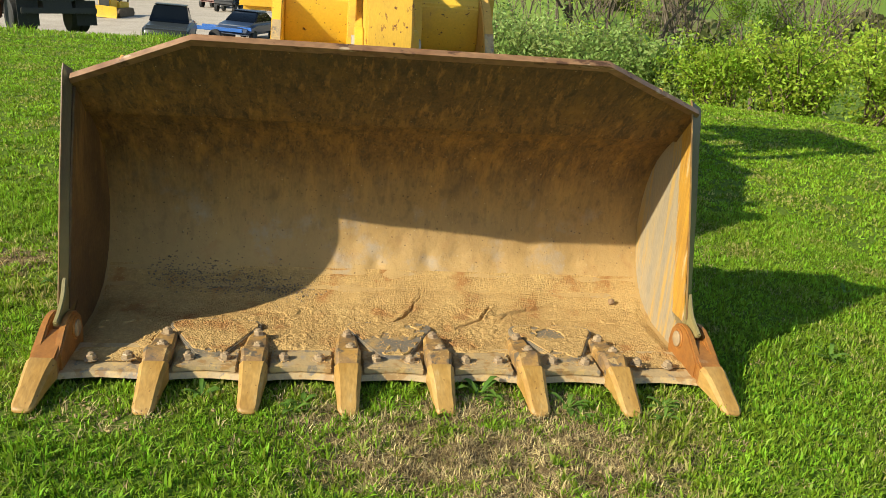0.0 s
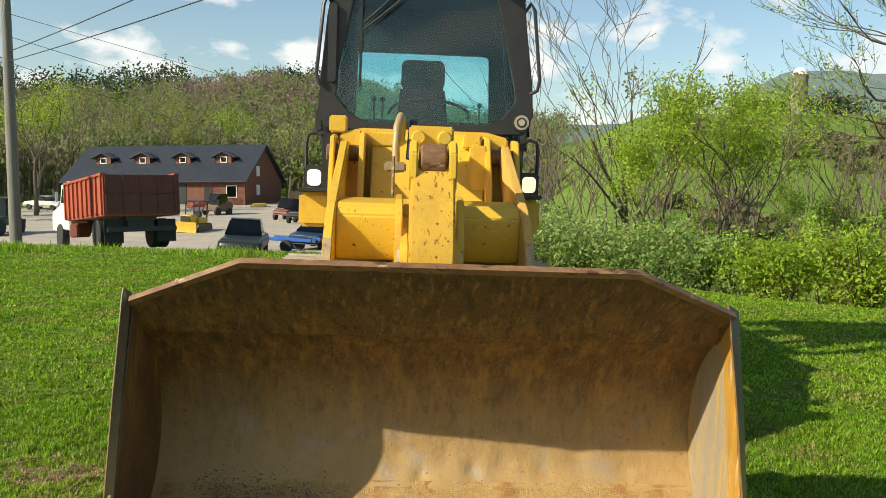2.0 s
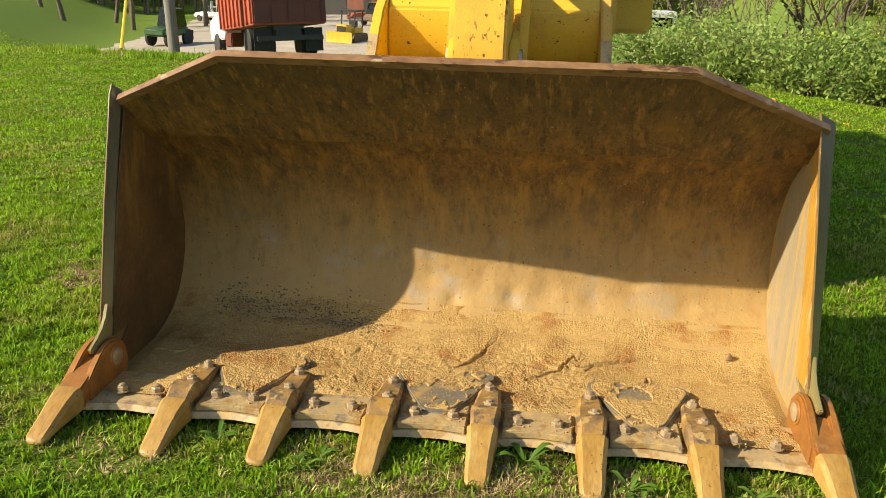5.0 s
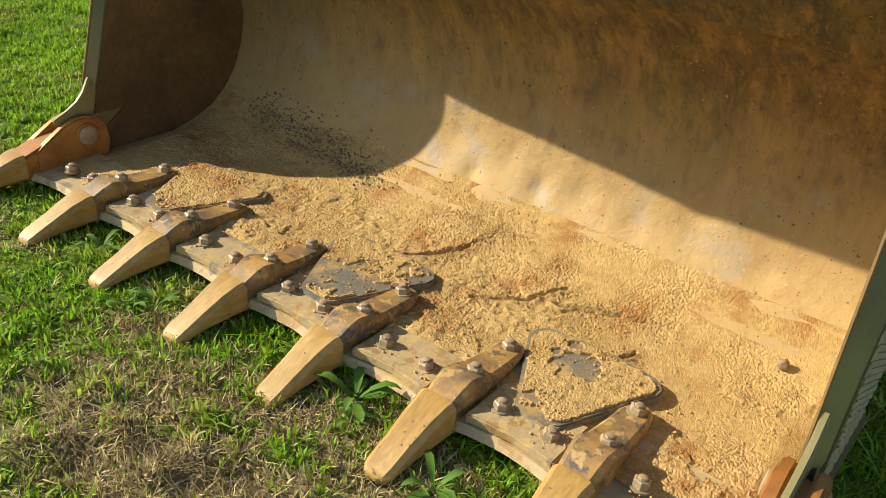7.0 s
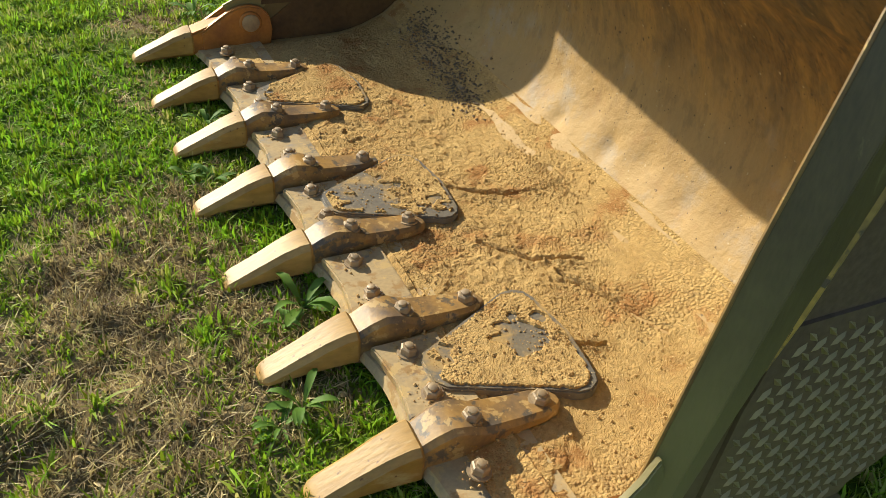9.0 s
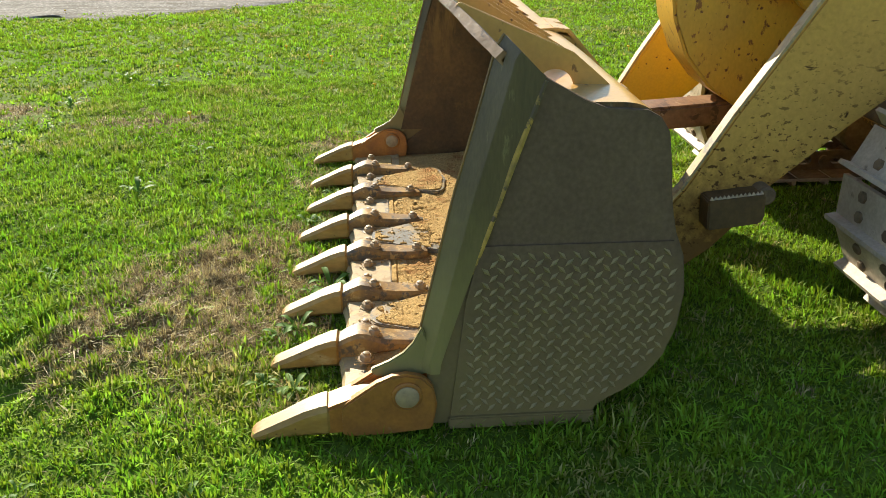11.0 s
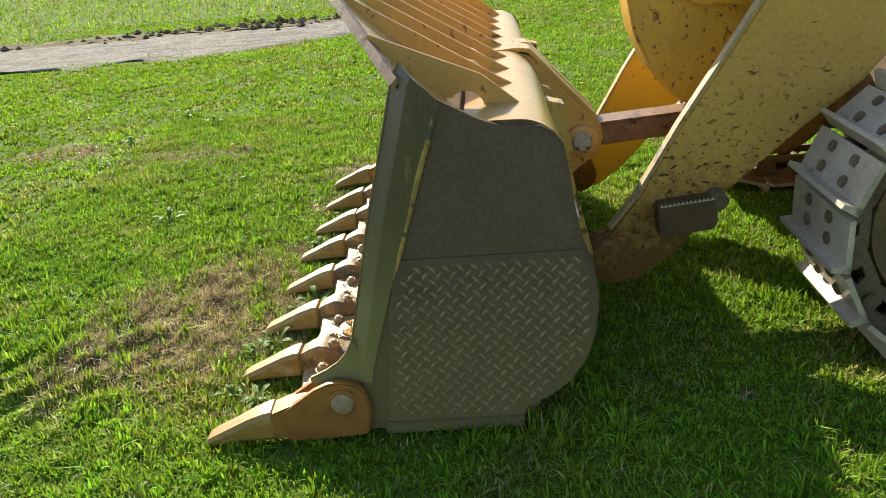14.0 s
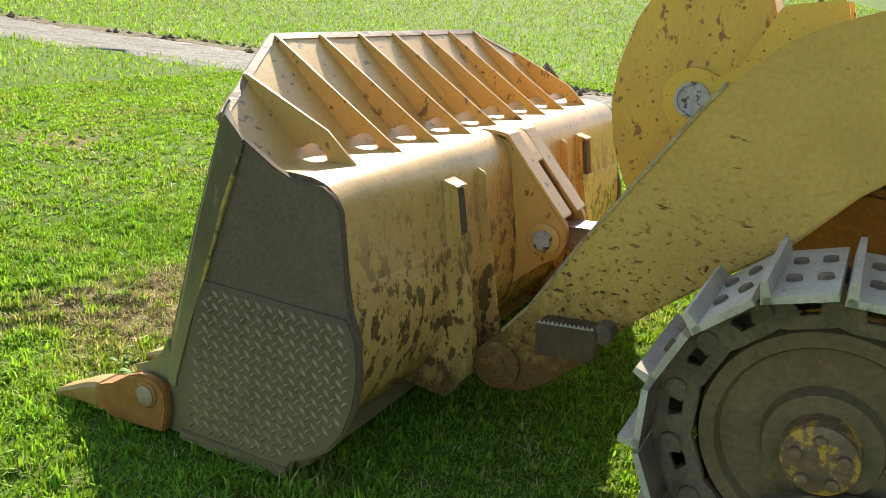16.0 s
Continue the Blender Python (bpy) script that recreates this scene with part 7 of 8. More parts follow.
for k, (x, y, w, t) in enumerate(ROW):
    t *= 0.66
    lime = k in (4, 5, 6, 7, 8, 10, 11, 12)
    bush(40 + k, (x, y), w, t, M_SPRING if lime else M_BUSH, 6800 if y < 15 else 5200, 0.046 if y < 13 else 0.055, "lime-green leafing bush beyond the lawn" if lime else "dense pale green bush with fine leaves")

tree("tree", 61, (7.0, 23.0), 14.0, 0.17, 5, 0.62, M_BUD, 1, 0.035, 0.05, "bare grey tree just coming into bud", "tree", "young trees behind the bushes", 0.30, 0.74, kids=(2, 2), thick=0.009)
for seed, x, y, t in ((62, 8.8, 21.5, 11.5), (63, 7.4, 20.6, 10.0), (64, 10.2, 22.4, 10.5)):
    tree("tree", seed, (x, y), t, 0.11, 4, 0.58, M_SPRING, 34, 0.052, 0.17, "young tree with fresh yellow-green leaves", "tree", "young trees behind the bushes", 0.34, 0.68, thick=0.008)
tree("tree", 65, (13.6, 21.0), 9.5, 0.09, 3, 0.35, M_BUD, 1, 0.05, 0.15, "slim bare sapling with few buds", "tree", "young trees behind the bushes", 0.45, 0.62, thick=0.009)
tree("tree", 66, (15.6, 20.0), 10.5, 0.10, 3, 0.33, M_BUD, 1, 0.05, 0.15, "slim bare sapling with few buds", "tree", "young trees behind the bushes", 0.45, 0.62, thick=0.009)
tree("tree", 67, (17.8, 19.0), 10.5, 0.10, 3, 0.36, M_BUD, 1, 0.05, 0.15, "slim bare sapling with few buds", "tree", "young trees behind the bushes", 0.45, 0.62, thick=0.009)
tree("tree", 68, (16.5, 27.0), 11, 0.12, 3, 0.5, M_BUD, 4, 0.07, 0.3, "thin tree hazed with buds", "tree", "young trees behind the bushes", 0.4, 0.66, thick=0.010)
tree("tree", 69, (12.5, 30.0), 10, 0.12, 3, 0.5, M_SPRING, 6, 0.09, 0.35, "young tree with fresh yellow-green leaves", "tree", "young trees behind the bushes", 0.4, 0.66)
for k, (x, y, w, t) in enumerate(((7.0, 20.0, 1.2, 2.6), (8.6, 20.6, 1.3, 3.2), (6.2, 22.0, 1.1, 2.2), (10.6, 20.8, 1.2, 2.4))):
    bush(140 + k, (x, y), w, t, M_SPRING, 6000, 0.05, "tall lime-green thicket among the young trees")
# the large tree whose boughs hang over the view
def bough_tree():
    q = random.Random(73)
    x, y = 10.2, 11.6
    z = float(height(x, y)) - 0.1
    ob = thing("tree", (x, y, z), "large bare tree with budding drooping boughs", "tree")
    b = M()
    b.tube([(x, y, z), (x + 0.1, y, z + 3), (x - 0.1, y + 0.1, z + 6.5), (x, y, z + 10.5)], [0.22, 0.18, 0.13, 0.05], 9, False)
    out, ends = [], []
    for k in range(19):
        h = z + 3.6 + k * 0.36
        aim = Vector((-1.0, q.uniform(-0.45, 0.30), q.uniform(-0.10, 0.24)))
        skeleton_tree(q, (x - 0.1, y, h), q.uniform(1.8, 2.6), 0.042, 3, 0.50, out, ends, aim, 4, (3, 4), 0.62)
    for k in range(9):
        a = q.uniform(-1.2, 1.2)
        skeleton_tree(q, (x, y, z + q.uniform(3, 9)), 2.4, 0.05, 2, 0.5, out, ends, (math.cos(a), math.sin(a), 0.4), 4, (2, 3), 0.65)
    for pts, rs in out:
        b.tube(pts, [max(r, 0.0035) for r in rs], 5 if rs[0] > 0.02 else 3, False)
    me = bpy.data.meshes.new("trunk")
    me.from_pydata(b.v, [], b.f)
    me.polygons.foreach_set("use_smooth", [True] * len(me.polygons))
    me.materials.append(M_BARK)
    hang(new("trunk", me), ob)
    hang(new("crown", leaf_cards(ends, 2, 0.030, 0.03, 5, M_SPRING, "crown")), ob)


bough_tree()
# thin saplings scattered over the slope behind
q = random.Random(81)
for k in range(58):
    az, r = q.uniform(0.14, 0.62), q.uniform(24, 70)
    green = q.random() < 0.22
    tree("tree", 200 + k, (r * math.sin(az), r * math.cos(az) - 2.8), q.uniform(5.5, 9.5), q.uniform(0.05, 0.10), 3, q.uniform(0.3, 0.55), M_SPRING if green else M_BUD, 9 if green else 1, 0.06 if green else 0.05, 0.16, "young tree in fresh leaf on the slope" if green else "thin bare sapling on the slope", "tree", "saplings on the slope", 0.42, 0.64, thick=0.010 + r * 0.0002)
# taller trees left of the barn and behind it
for k, (x, y, t) in enumerate(((-39, 74, 12), (-34.5, 80, 13), (-45, 82, 12), (-36, 84, 14), (-41, 66, 10), (-48, 74, 12), (-29, 118, 14), (-50, 95, 13), (-42, 108, 15), (-33, 116, 14), (-24, 117, 14), (-15, 118, 13), (-8, 116, 13), (-3, 112, 12), (-37, 120, 14), (2, 108, 12), (-54, 84, 12))):
    tree("tree", 300 + k, (x, y), t, 0.24, 3, 0.55, M_SPRING if k % 3 == 1 else M_BUD, 22, 0.14, 0.55, "tall leggy tree in thin spring leaf by the barn", "tree", "tall trees by the barn", 0.42, 0.70, thick=0.035)

# far woods on the hillside
M_WOODS = leaf_mat("far_wood_leaves", (0.22, 0.235, 0.10, 1), (0.25, 0.33, 0.085, 1), 0.09, 0.6, 0.13, 0.012, (0.27, 0.21, 0.15, 1), 0.57, 0.07)
g = np.random.RandomState(77)
cards, stems = [], M()
n_trees = 0
while n_trees < 2300:
    az, r = g.uniform(-0.66, 0.62), g.uniform(118, 300)
    x, y = r * math.sin(az), r * math.cos(az) - 2.8
    if az > 0.16 and g.uniform() > 0.012 + 0.2 * (az < 0.19):
        continue
    z = float(height(x, y))
    tall, wide = g.uniform(6, 11), g.uniform(1.8, 3.2)
    c = g.normal(0, 1, (110, 3))
    c /= np.linalg.norm(c, axis=1)[:, None]
    c = c * (g.uniform(0.45, 1.0, (110, 1))) * np.array([wide, wide, tall * 0.36]) + np.array([x, y, z + tall * 0.62])
    cards.append(c)
    if r < 230:
        stems.tube([(x, y, z - 0.5), (x + g.uniform(-0.5, 0.5), y, z + tall * 1.02)], [0.19, 0.05], 4, False)
        for s2 in (-1, 1):
            stems.tube([(x, y, z + tall * 0.45), (x + s2 * g.uniform(0.6, 1.6), y - 0.8, z + tall * g.uniform(0.8, 1.0))], [0.10, 0.03], 3, False)
    n_trees += 1
pts = np.concatenate(cards)
n = len(pts)
a = g.normal(0, 1, (n, 3)); a /= np.linalg.norm(a, axis=1)[:, None]
b2 = np.cross(a, g.normal(0, 1, (n, 3))); b2 /= np.linalg.norm(b2, axis=1)[:, None]
s = g.uniform(0.14, 0.40, n)[:, None]
v = np.stack([pts - a * s, pts - b2 * s * 0.8, pts + a * s, pts + b2 * s * 0.8], 1).reshape(-1, 3)
tagged(new("far_woods", fast_mesh("far_woods", v, 4, M_WOODS)), "wooded hillside in thin spring leaf", "woods", kind="stuff")


def grove(name, count, az0, az1, r0, r1, tall0, tall1, wide, material, seed, label):
    """One kind of far tree over a stretch of the hillside."""
    g = np.random.RandomState(seed)
    out = []
    for k in range(count):
        az, r = g.uniform(az0, az1), g.uniform(r0, r1)
        x, y, t = r * math.sin(az), r * math.cos(az) - 2.8, g.uniform(tall0, tall1)
        c = g.normal(0, 1, (110, 3))
        c /= np.linalg.norm(c, axis=1)[:, None]
        c *= g.uniform(0.4, 1.0, (110, 1)) * np.array([wide, wide, t * 0.42])
        c[:, :2] *= np.clip(1.2 - (c[:, 2:] / (t * 0.42)) * 0.5, 0.4, 1.6)
        out.append(c + np.array([x, y, float(height(x, y)) + t * 0.55]))
    p = np.concatenate(out)
    n = len(p)
    a = g.normal(0, 1, (n, 3)); a /= np.linalg.norm(a, axis=1)[:, None]
    b = np.cross(a, g.normal(0, 1, (n, 3))); b /= np.linalg.norm(b, axis=1)[:, None]
    s = g.uniform(0.16, 0.42, n)[:, None]
    v = np.stack([p - a * s, p - b * s * 0.8, p + a * s, p + b * s * 0.8], 1).reshape(-1, 3)
    tagged(new(name, fast_mesh(name, v, 4, material)), label, "woods", kind="stuff")


M_EVER = leaf_mat("dark_evergreen", (0.035, 0.065, 0.020, 1), (0.06, 0.10, 0.03, 1), 0.1, 0.25, 0.3)
M_REDBUD = leaf_mat("redbud_bloom", (0.40, 0.21, 0.28, 1), (0.29, 0.19, 0.17, 1), 0.1, 0.4, 0.2)
M_LIME = leaf_mat("lime_spring_leaf", (0.24, 0.33, 0.05, 1), (0.30, 0.38, 0.07, 1), 0.1, 0.45, 0.3)
grove("evergreen_ridge", 200, -0.66, -0.24, 225, 262, 12, 16, 2.8, M_EVER, 91, "dark evergreen trees along the ridge")
grove("evergreen_ridge", 70, -0.16, -0.05, 236, 262, 9, 13, 2.6, M_EVER, 97, "dark evergreen trees on the hilltop")
grove("redbud_grove", 90, -0.25, -0.08, 175, 228, 7, 10, 2.0, M_REDBUD, 92, "pink blooming redbuds on the wooded slope")
grove("lime_grove", 120, -0.60, 0.12, 130, 215, 6, 9, 2.6, M_LIME, 93, "lime-green leafing trees on the wooded slope")
grove("far_tree_line", 46, 0.30, 0.62, 186, 196, 4, 7, 2.2, M_EVER, 94, "dark tree line at the top of the pasture")
M_SCRUB = leaf_mat("brown_scrub", (0.17, 0.14, 0.075, 1), (0.14, 0.165, 0.05, 1), 0.15, 0.4, 0.25)
grove("scrub_band", 24, 0.30, 0.66, 58, 74, 0.8, 1.8, 1.5, M_SCRUB, 95, "brown scrub along a ditch in the pasture")
grove("scrub_band", 30, 0.30, 0.66, 92, 125, 1.0, 2.2, 1.8, M_SCRUB, 96, "brown scrub across the upper pasture")
M_STEM = mat("pale_far_bark", (0.23, 0.19, 0.145, 1), (0.16, 0.13, 0.10, 1), 0.5, 0.95)
me = bpy.data.meshes.new("far_trunks")
me.from_pydata(stems.v, [], stems.f)
me.materials.append(M_STEM)
tagged(new("far_trunks", me), "grey trunks of the far woods", "woods", kind="stuff")
# far blue mountain, with distance haze mixed into its colour
b = M()
vs, fs = [], []
az = np.linspace(0.15, 0.80, 60)
for k, t in enumerate(az):
    top = 1550 * (0.076 + 0.062 * (math.exp(-((0.44 - t) / 0.085) ** 1.6) if t < 0.44 else 1 - 0.9 * (t - 0.44)) + 0.004 * noise.noise((t * 30, 0, 0)))
    for d, zz in ((1350, -40.0), (1550, top), (1800, top * 0.8)):
        vs.append((d * math.sin(t), d * math.cos(t), zz))
for k in range(len(az) - 1):
    for j in range(2):
        fs.append((k * 3 + j, k * 3 + 3 + j, k * 3 + 4 + j, k * 3 + 1 + j))
M_MOUNT = mat("haze_tinted_forest_mountain", (0.11, 0.155, 0.15, 1), (0.14, 0.185, 0.165, 1), 0.01, 1.0, bump_scale=0.2, fine=0.1)
me = bpy.data.meshes.new("backdrop")
me.from_pydata(vs, [], fs)
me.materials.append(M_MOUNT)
tagged(new("backdrop", me), "hazy blue-green wooded mountain far off", "mountain", kind="structure")

# ---- utility pole ----
M_POLE = mat("weathered_pole_wood", (0.24, 0.22, 0.195, 1), (0.16, 0.145, 0.125, 1), 5, 0.85, 0, 0.004, 30, stretch=(5, 5, 0.3), fine=0.2)
LEANM = pose(0, 0, 0, 0, -2.3, 0)
pz = float(height(-12.2, 24.7)) - 0.28
pole = thing("utility_pole", (-12.2, 24.7, pz), "weathered grey wooden utility pole with crossarm and wires", "utility pole")
PM = Matrix.Translation((-12.2, 24.7, pz)) @ LEANM
part("post", M().tube([(0, 0, -0.5), (0, 0, 3), (0, 0, 10.3)], [0.19, 0.175, 0.13], 14), M_POLE, pole, m=PM)
arm = part("crossarm", M().box(-1.5, 1.5, -0.26, -0.14, 9.33, 9.49), M_TWIG, pole, "brown crossarm", 0.01, PM @ pose(0, 0, 0, 0, 0, -12))
for x in (-1.2, 1.22):
    part("insulator", M().lathe([(9.47, 0.03), (9.54, 0.05), (9.58, 0.035), (9.63, 0.06), (9.68, 0.03)], (x, -0.15, 0), "z", 12), M_BLACK, pole, "dark pin insulator", m=PM @ pose(0, 0, 0, 0, 0, -12))
part("insulator", M().lathe([(10.3, 0.03), (10.37, 0.05), (10.45, 0.03)], (0, 0, 0), "z", 12), M_BLACK, pole, m=PM)
for s in (-1, 1):
    part("brace", M().tube([(s * 0.75, -0.18, 9.36), (s * 0.1, -0.18, 8.9)], 0.02, 6), M_BLACK, pole, m=PM @ pose(0, 0, 0, 0, 0, -12))


def wire(name, a, c, sag, label, r=0.008):
    a, c = Vector(a), Vector(c)
    pts = [a.lerp(c, t / 14) - Vector((0, 0, sag * 4 * t / 14 * (1 - t / 14))) for t in range(15)]
    return solid(name, M().tube(pts, r, 4, False), M_BLACK, label, "wire", "overhead wires")


top = PM @ Vector((0, 0, 10.4))
for x, y, z, sg in ((1.22, -0.15, 9.66, 0.9), (-1.2, -0.15, 9.66, 0.9)):
    at = PM @ pose(0, 0, 0, 0, 0, -12) @ Vector((x, y, z))
    wire("wire", at, (at.x + 15, at.y - 27, at.z - 0.5), sg, "black overhead wire from the pole")
    wire("wire", at, (at.x - 22, at.y - 13, at.z + 1.5), 0.8, "black overhead wire from the pole")
wire("wire", top, (top.x + 15, top.y - 27, top.z - 0.3), 0.9, "black overhead wire from the pole")
for z, e in ((6.5, (9.0, -3.0, 6.5)), (6.2, (10.2, -1.5, 6.4))):
    wire("wire", PM @ Vector((0, 0, z)), e, 0.25, "black overhead wire from the pole", 0.014)
for z, ex, ey, ez in ((7.7, 26, 110, 0.5), (7.0, 23, 105, -2.2), (6.2, 14, 75, -3.6), (7.2, -25, 10, -0.5), (6.0, -25, 30, -0.5), (5.4, -25, 20, -0.4)):
    at = PM @ Vector((0, 0, z))
    wire("wire", at, (at.x + ex, at.y + ey * 0.7, at.z + ez), 0.5, "thin black service wire from the pole", 0.010)
# guy wire with yellow guard
gy = (-8.7, 14.6)
gz = float(height(*gy))
M_GUARD = mat("yellow_plastic", (0.80, 0.55, 0.03, 1), (0.72, 0.48, 0.03, 1), 8, 0.4)
guy = thing("guy_wire", (gy[0], gy[1], gz), "steel guy wire with a yellow plastic guard", "guy wire")
dirg = ((PM @ Vector((0, 0, 8.2))) - Vector((gy[0], gy[1], gz)))
part("cable", M().tube([(gy[0], gy[1], gz - 0.1), tuple(Vector((gy[0], gy[1], gz)) + dirg)], 0.009, 5), M_STEEL, guy)
part("guard", M().tube([tuple(Vector((gy[0], gy[1], gz)) + dirg * 0.02), tuple(Vector((gy[0], gy[1], gz)) + dirg * 0.22)], 0.04, 8), M_GUARD, guy, "yellow plastic guard")

# ---- barn ----
M_BARN = mat("red_brown_board_siding", (0.19, 0.066, 0.034, 1), (0.13, 0.046, 0.026, 1), 1.5, 0.75, 0, 0.004, 20, stretch=(4, 4, 0.4), fine=0.12)
M_ROOF = mat("dark_slate_metal_roof", (0.035, 0.04, 0.048, 1), (0.05, 0.055, 0.065, 1), 0.8, 0.45, 0.2)
M_WHITE = mat("white_paint", (0.78, 0.77, 0.74, 1), (0.70, 0.69, 0.66, 1), 5, 0.5)
BW, BD, BH, RH = 22.8, 11.0, 3.0, 4.0
BMX = Matrix.Translation((-17.6, 95.5, float(height(-17.6, 95.5)) + 0.1)) @ pose(0, 0, 0, 0, -2.2, -14)
barn = thing("barn", (0, 0, 0), "long red-brown board barn with dark metal roof and four dormers", "barn", m=BMX)
part("wall", M().box(-BW, 0, 0, 0.15, 0, BH), M_BARN, barn, m=BMX)
part("wall", M().box(-BW, 0, BD - 0.15, BD, 0, BH), M_BARN, barn, m=BMX)
for x in (-BW, -0.15):
    part("gable_wall", M().prism([(0.15, 0), (BD - 0.15, 0), (BD - 0.15, BH), (BD / 2, BH + RH - 0.1), (0.15, BH)], x, x + 0.15), M_BARN, barn, m=BMX)
for s in (0, 1):
    y0, y1 = (-0.6, BD / 2) if s == 0 else (BD + 0.6, BD / 2)
    z0 = BH - 0.6 * RH / (BD / 2)
    sl = part("roof_slope", M().add([(-BW - 0.5, y0, z0), (0.5, y0, z0), (0.5, y1, BH + RH), (-BW - 0.5, y1, BH + RH), (-BW - 0.5, y0, z0 + 0.15), (0.5, y0, z0 + 0.15), (0.5, y1, BH + RH + 0.15), (-BW - 0.5, y1, BH + RH + 0.15)],
                                    [(3, 2, 1, 0), (4, 5, 6, 7), (0, 1, 5, 4), (1, 2, 6, 5), (2, 3, 7, 6), (3, 0, 4, 7)]), M_ROOF, barn, "dark metal roof", m=BMX)
    seams = M()
    for k in range(50):
        x = -BW - 0.4 + k * (BW + 0.8) / 49
        seams.tube([(x, y0, z0 + 0.155), (x, y1, BH + RH + 0.155)], 0.012, 4, False)
    part("roof_seams", seams, M_ROOF, sl, m=BMX)
for k in range(4):
    x = -3.6 - k * 5.2
    z = BH + 1.9
    yy = (z - BH) / (RH / (BD / 2)) - 0.3
    dm = part("dormer", M().prism([(x - 0.95, z - 0.3), (x + 0.95, z - 0.3), (x + 0.95, z + 0.75), (x, z + 1.25), (x - 0.95, z + 0.75)], yy, yy + 2.2, 1), M_BARN, barn, "gabled roof dormer", m=BMX)
    for s in (-1, 1):
        part("dormer_roof", M().prism([(x, z + 1.22), (x + s * 1.55, z + 0.55), (x + s * 1.55, z + 0.68), (x, z + 1.36)], yy - 0.45, yy + 2.6, 1), M_ROOF, dm, m=BMX)
    part("dormer_window", M().box(x - 0.42, x + 0.42, yy - 0.06, yy, z - 0.02, z + 0.72), M_WHITE, dm, "white-framed window", m=BMX)
    part("dormer_pane", M().box(x - 0.3, x + 0.3, yy - 0.09, yy - 0.06, z + 0.1, z + 0.6), M_PANE, dm, m=BMX)
for x, w, z0, z1, nm in ((-1.6, 0.55, 0.9, 2.1, "window"), (-6.2, 0.0, 0, 0, "")):
    if nm:
        wd = part(nm, M().box(x - w - 0.1, x + w + 0.1, -0.06, 0.0, z0 - 0.1, z1 + 0.1), M_WHITE, barn, "white-framed window", m=BMX)
        part("pane", M().box(x - w, x + w, -0.09, -0.06, z0, z1), M_PANE, wd, m=BMX)
part("door", M().box(-5.0, -4.0, -0.05, 0.0, 0.0, 2.1), M_BLACK, barn, "dark doorway", m=BMX)
# Black panel on the wall in place of the bay's shaded inside.
part("bay_shade_panel", M().box(-12.5, -7.2, -0.05, 0.0, 0.0, 2.6), M_BLACK, barn, "black panel standing in for the shaded open bay", m=BMX)
for z in (3.2, 5.4):
    part("gable_window", M().box(0.0, 0.06, BD * 0.3, BD * 0.3 + 0.9, z - 2.1, z - 0.9), M_WHITE, barn, m=BMX)

# ---- vehicles ----
M_TRUCKRED = mat("rusty_red_bed_paint", (0.40, 0.085, 0.04, 1), (0.30, 0.06, 0.03, 1), 1.6, 0.6, 0, 0.003, 20, (0.12, 0.05, 0.03, 1), 0.62, 3, fine=0.1)
M_TRUCKWHITE = mat("white_truck_paint", (0.72, 0.72, 0.70, 1), (0.62, 0.62, 0.60, 1), 2, 0.4)
# Dark red paint; also the bed's red with shade mixed in.
M_DKRED = mat("dark_red_paint_and_shaded_red", (0.15, 0.034, 0.02, 1), (0.10, 0.024, 0.015, 1), 3, 0.5)
M_GREEN = mat("green_machine_paint", (0.03, 0.09, 0.02, 1), (0.025, 0.07, 0.02, 1), 3, 0.5)
M_NAVY = mat("dark_blue_car_paint", (0.02, 0.035, 0.07, 1), (0.025, 0.04, 0.08, 1), 3, 0.3)
M_BLUE = mat("bright_blue_paint", (0.04, 0.14, 0.45, 1), (0.035, 0.12, 0.38, 1), 3, 0.4)
M_CHARCOAL = mat("charcoal_car_paint", (0.03, 0.035, 0.033, 1), (0.04, 0.045, 0.042, 1), 3, 0.3)


def wheel(parent, m, at, r, w, rim=M_STEEL):
    x, y, z = at
    t = part("wheel", M().lathe([(-w / 2, r * 0.72), (-w / 2, r * 0.93), (-w * 0.38, r), (w * 0.38, r), (w / 2, r * 0.93), (w / 2, r * 0.72)], at, "x", 24), M_RUBBER, parent, "black rubber tyre", m=m)
    part("rim", M().lathe([(-w * 0.46, r * 0.70), (-w * 0.25, r * 0.55), (-w * 0.2, r * 0.2), (w * 0.2, r * 0.2), (w * 0.25, r * 0.55), (w * 0.46, r * 0.70)], at, "x", 18), rim, t, m=m)
    return t


def place(x, y, turn, lift=0.0):
    return Matrix.Translation((x, y, float(height(x, y)) + lift)) @ pose(0, 0, 0, 0, -1.6, turn)


# dump truck, tailgate towards the lawn: local -y is its rear
DT = place(-8.35, 25.1, 33, 0.20) @ pose(0, 0, 0, -4.8)
DB = DT @ Matrix.Translation((0, 0, 0.08))
truck = thing("dump_truck", (0, 0, 0), "white dump truck with ribbed rusty red bed in the yard", "truck", m=DT)
bed = part("dump_bed", M().box(-1.2, 1.2, 0.0, 5.2, 0.98, 1.08), M_TRUCKRED, truck, "ribbed rusty red dump bed", 0.02, DB)
for x in (-1.2, 1.14):
    part("bed_side", M().box(x, x + 0.06, 0.0, 5.2, 1.08, 2.30), M_TRUCKRED, bed, m=DB)
    for k in range(9):
        y = 0.08 + k * 0.63
        xx = x - 0.06 if x < 0 else x + 0.06
        part("stake", M().box(xx, xx + 0.06, y, y + 0.09, 1.02, 2.30), M_TRUCKRED, bed, m=DB)
    part("bed_rail", M().box(x - 0.06, x + 0.12, 0.0, 5.2, 2.28, 2.36), M_TRUCKRED, bed, m=DB)
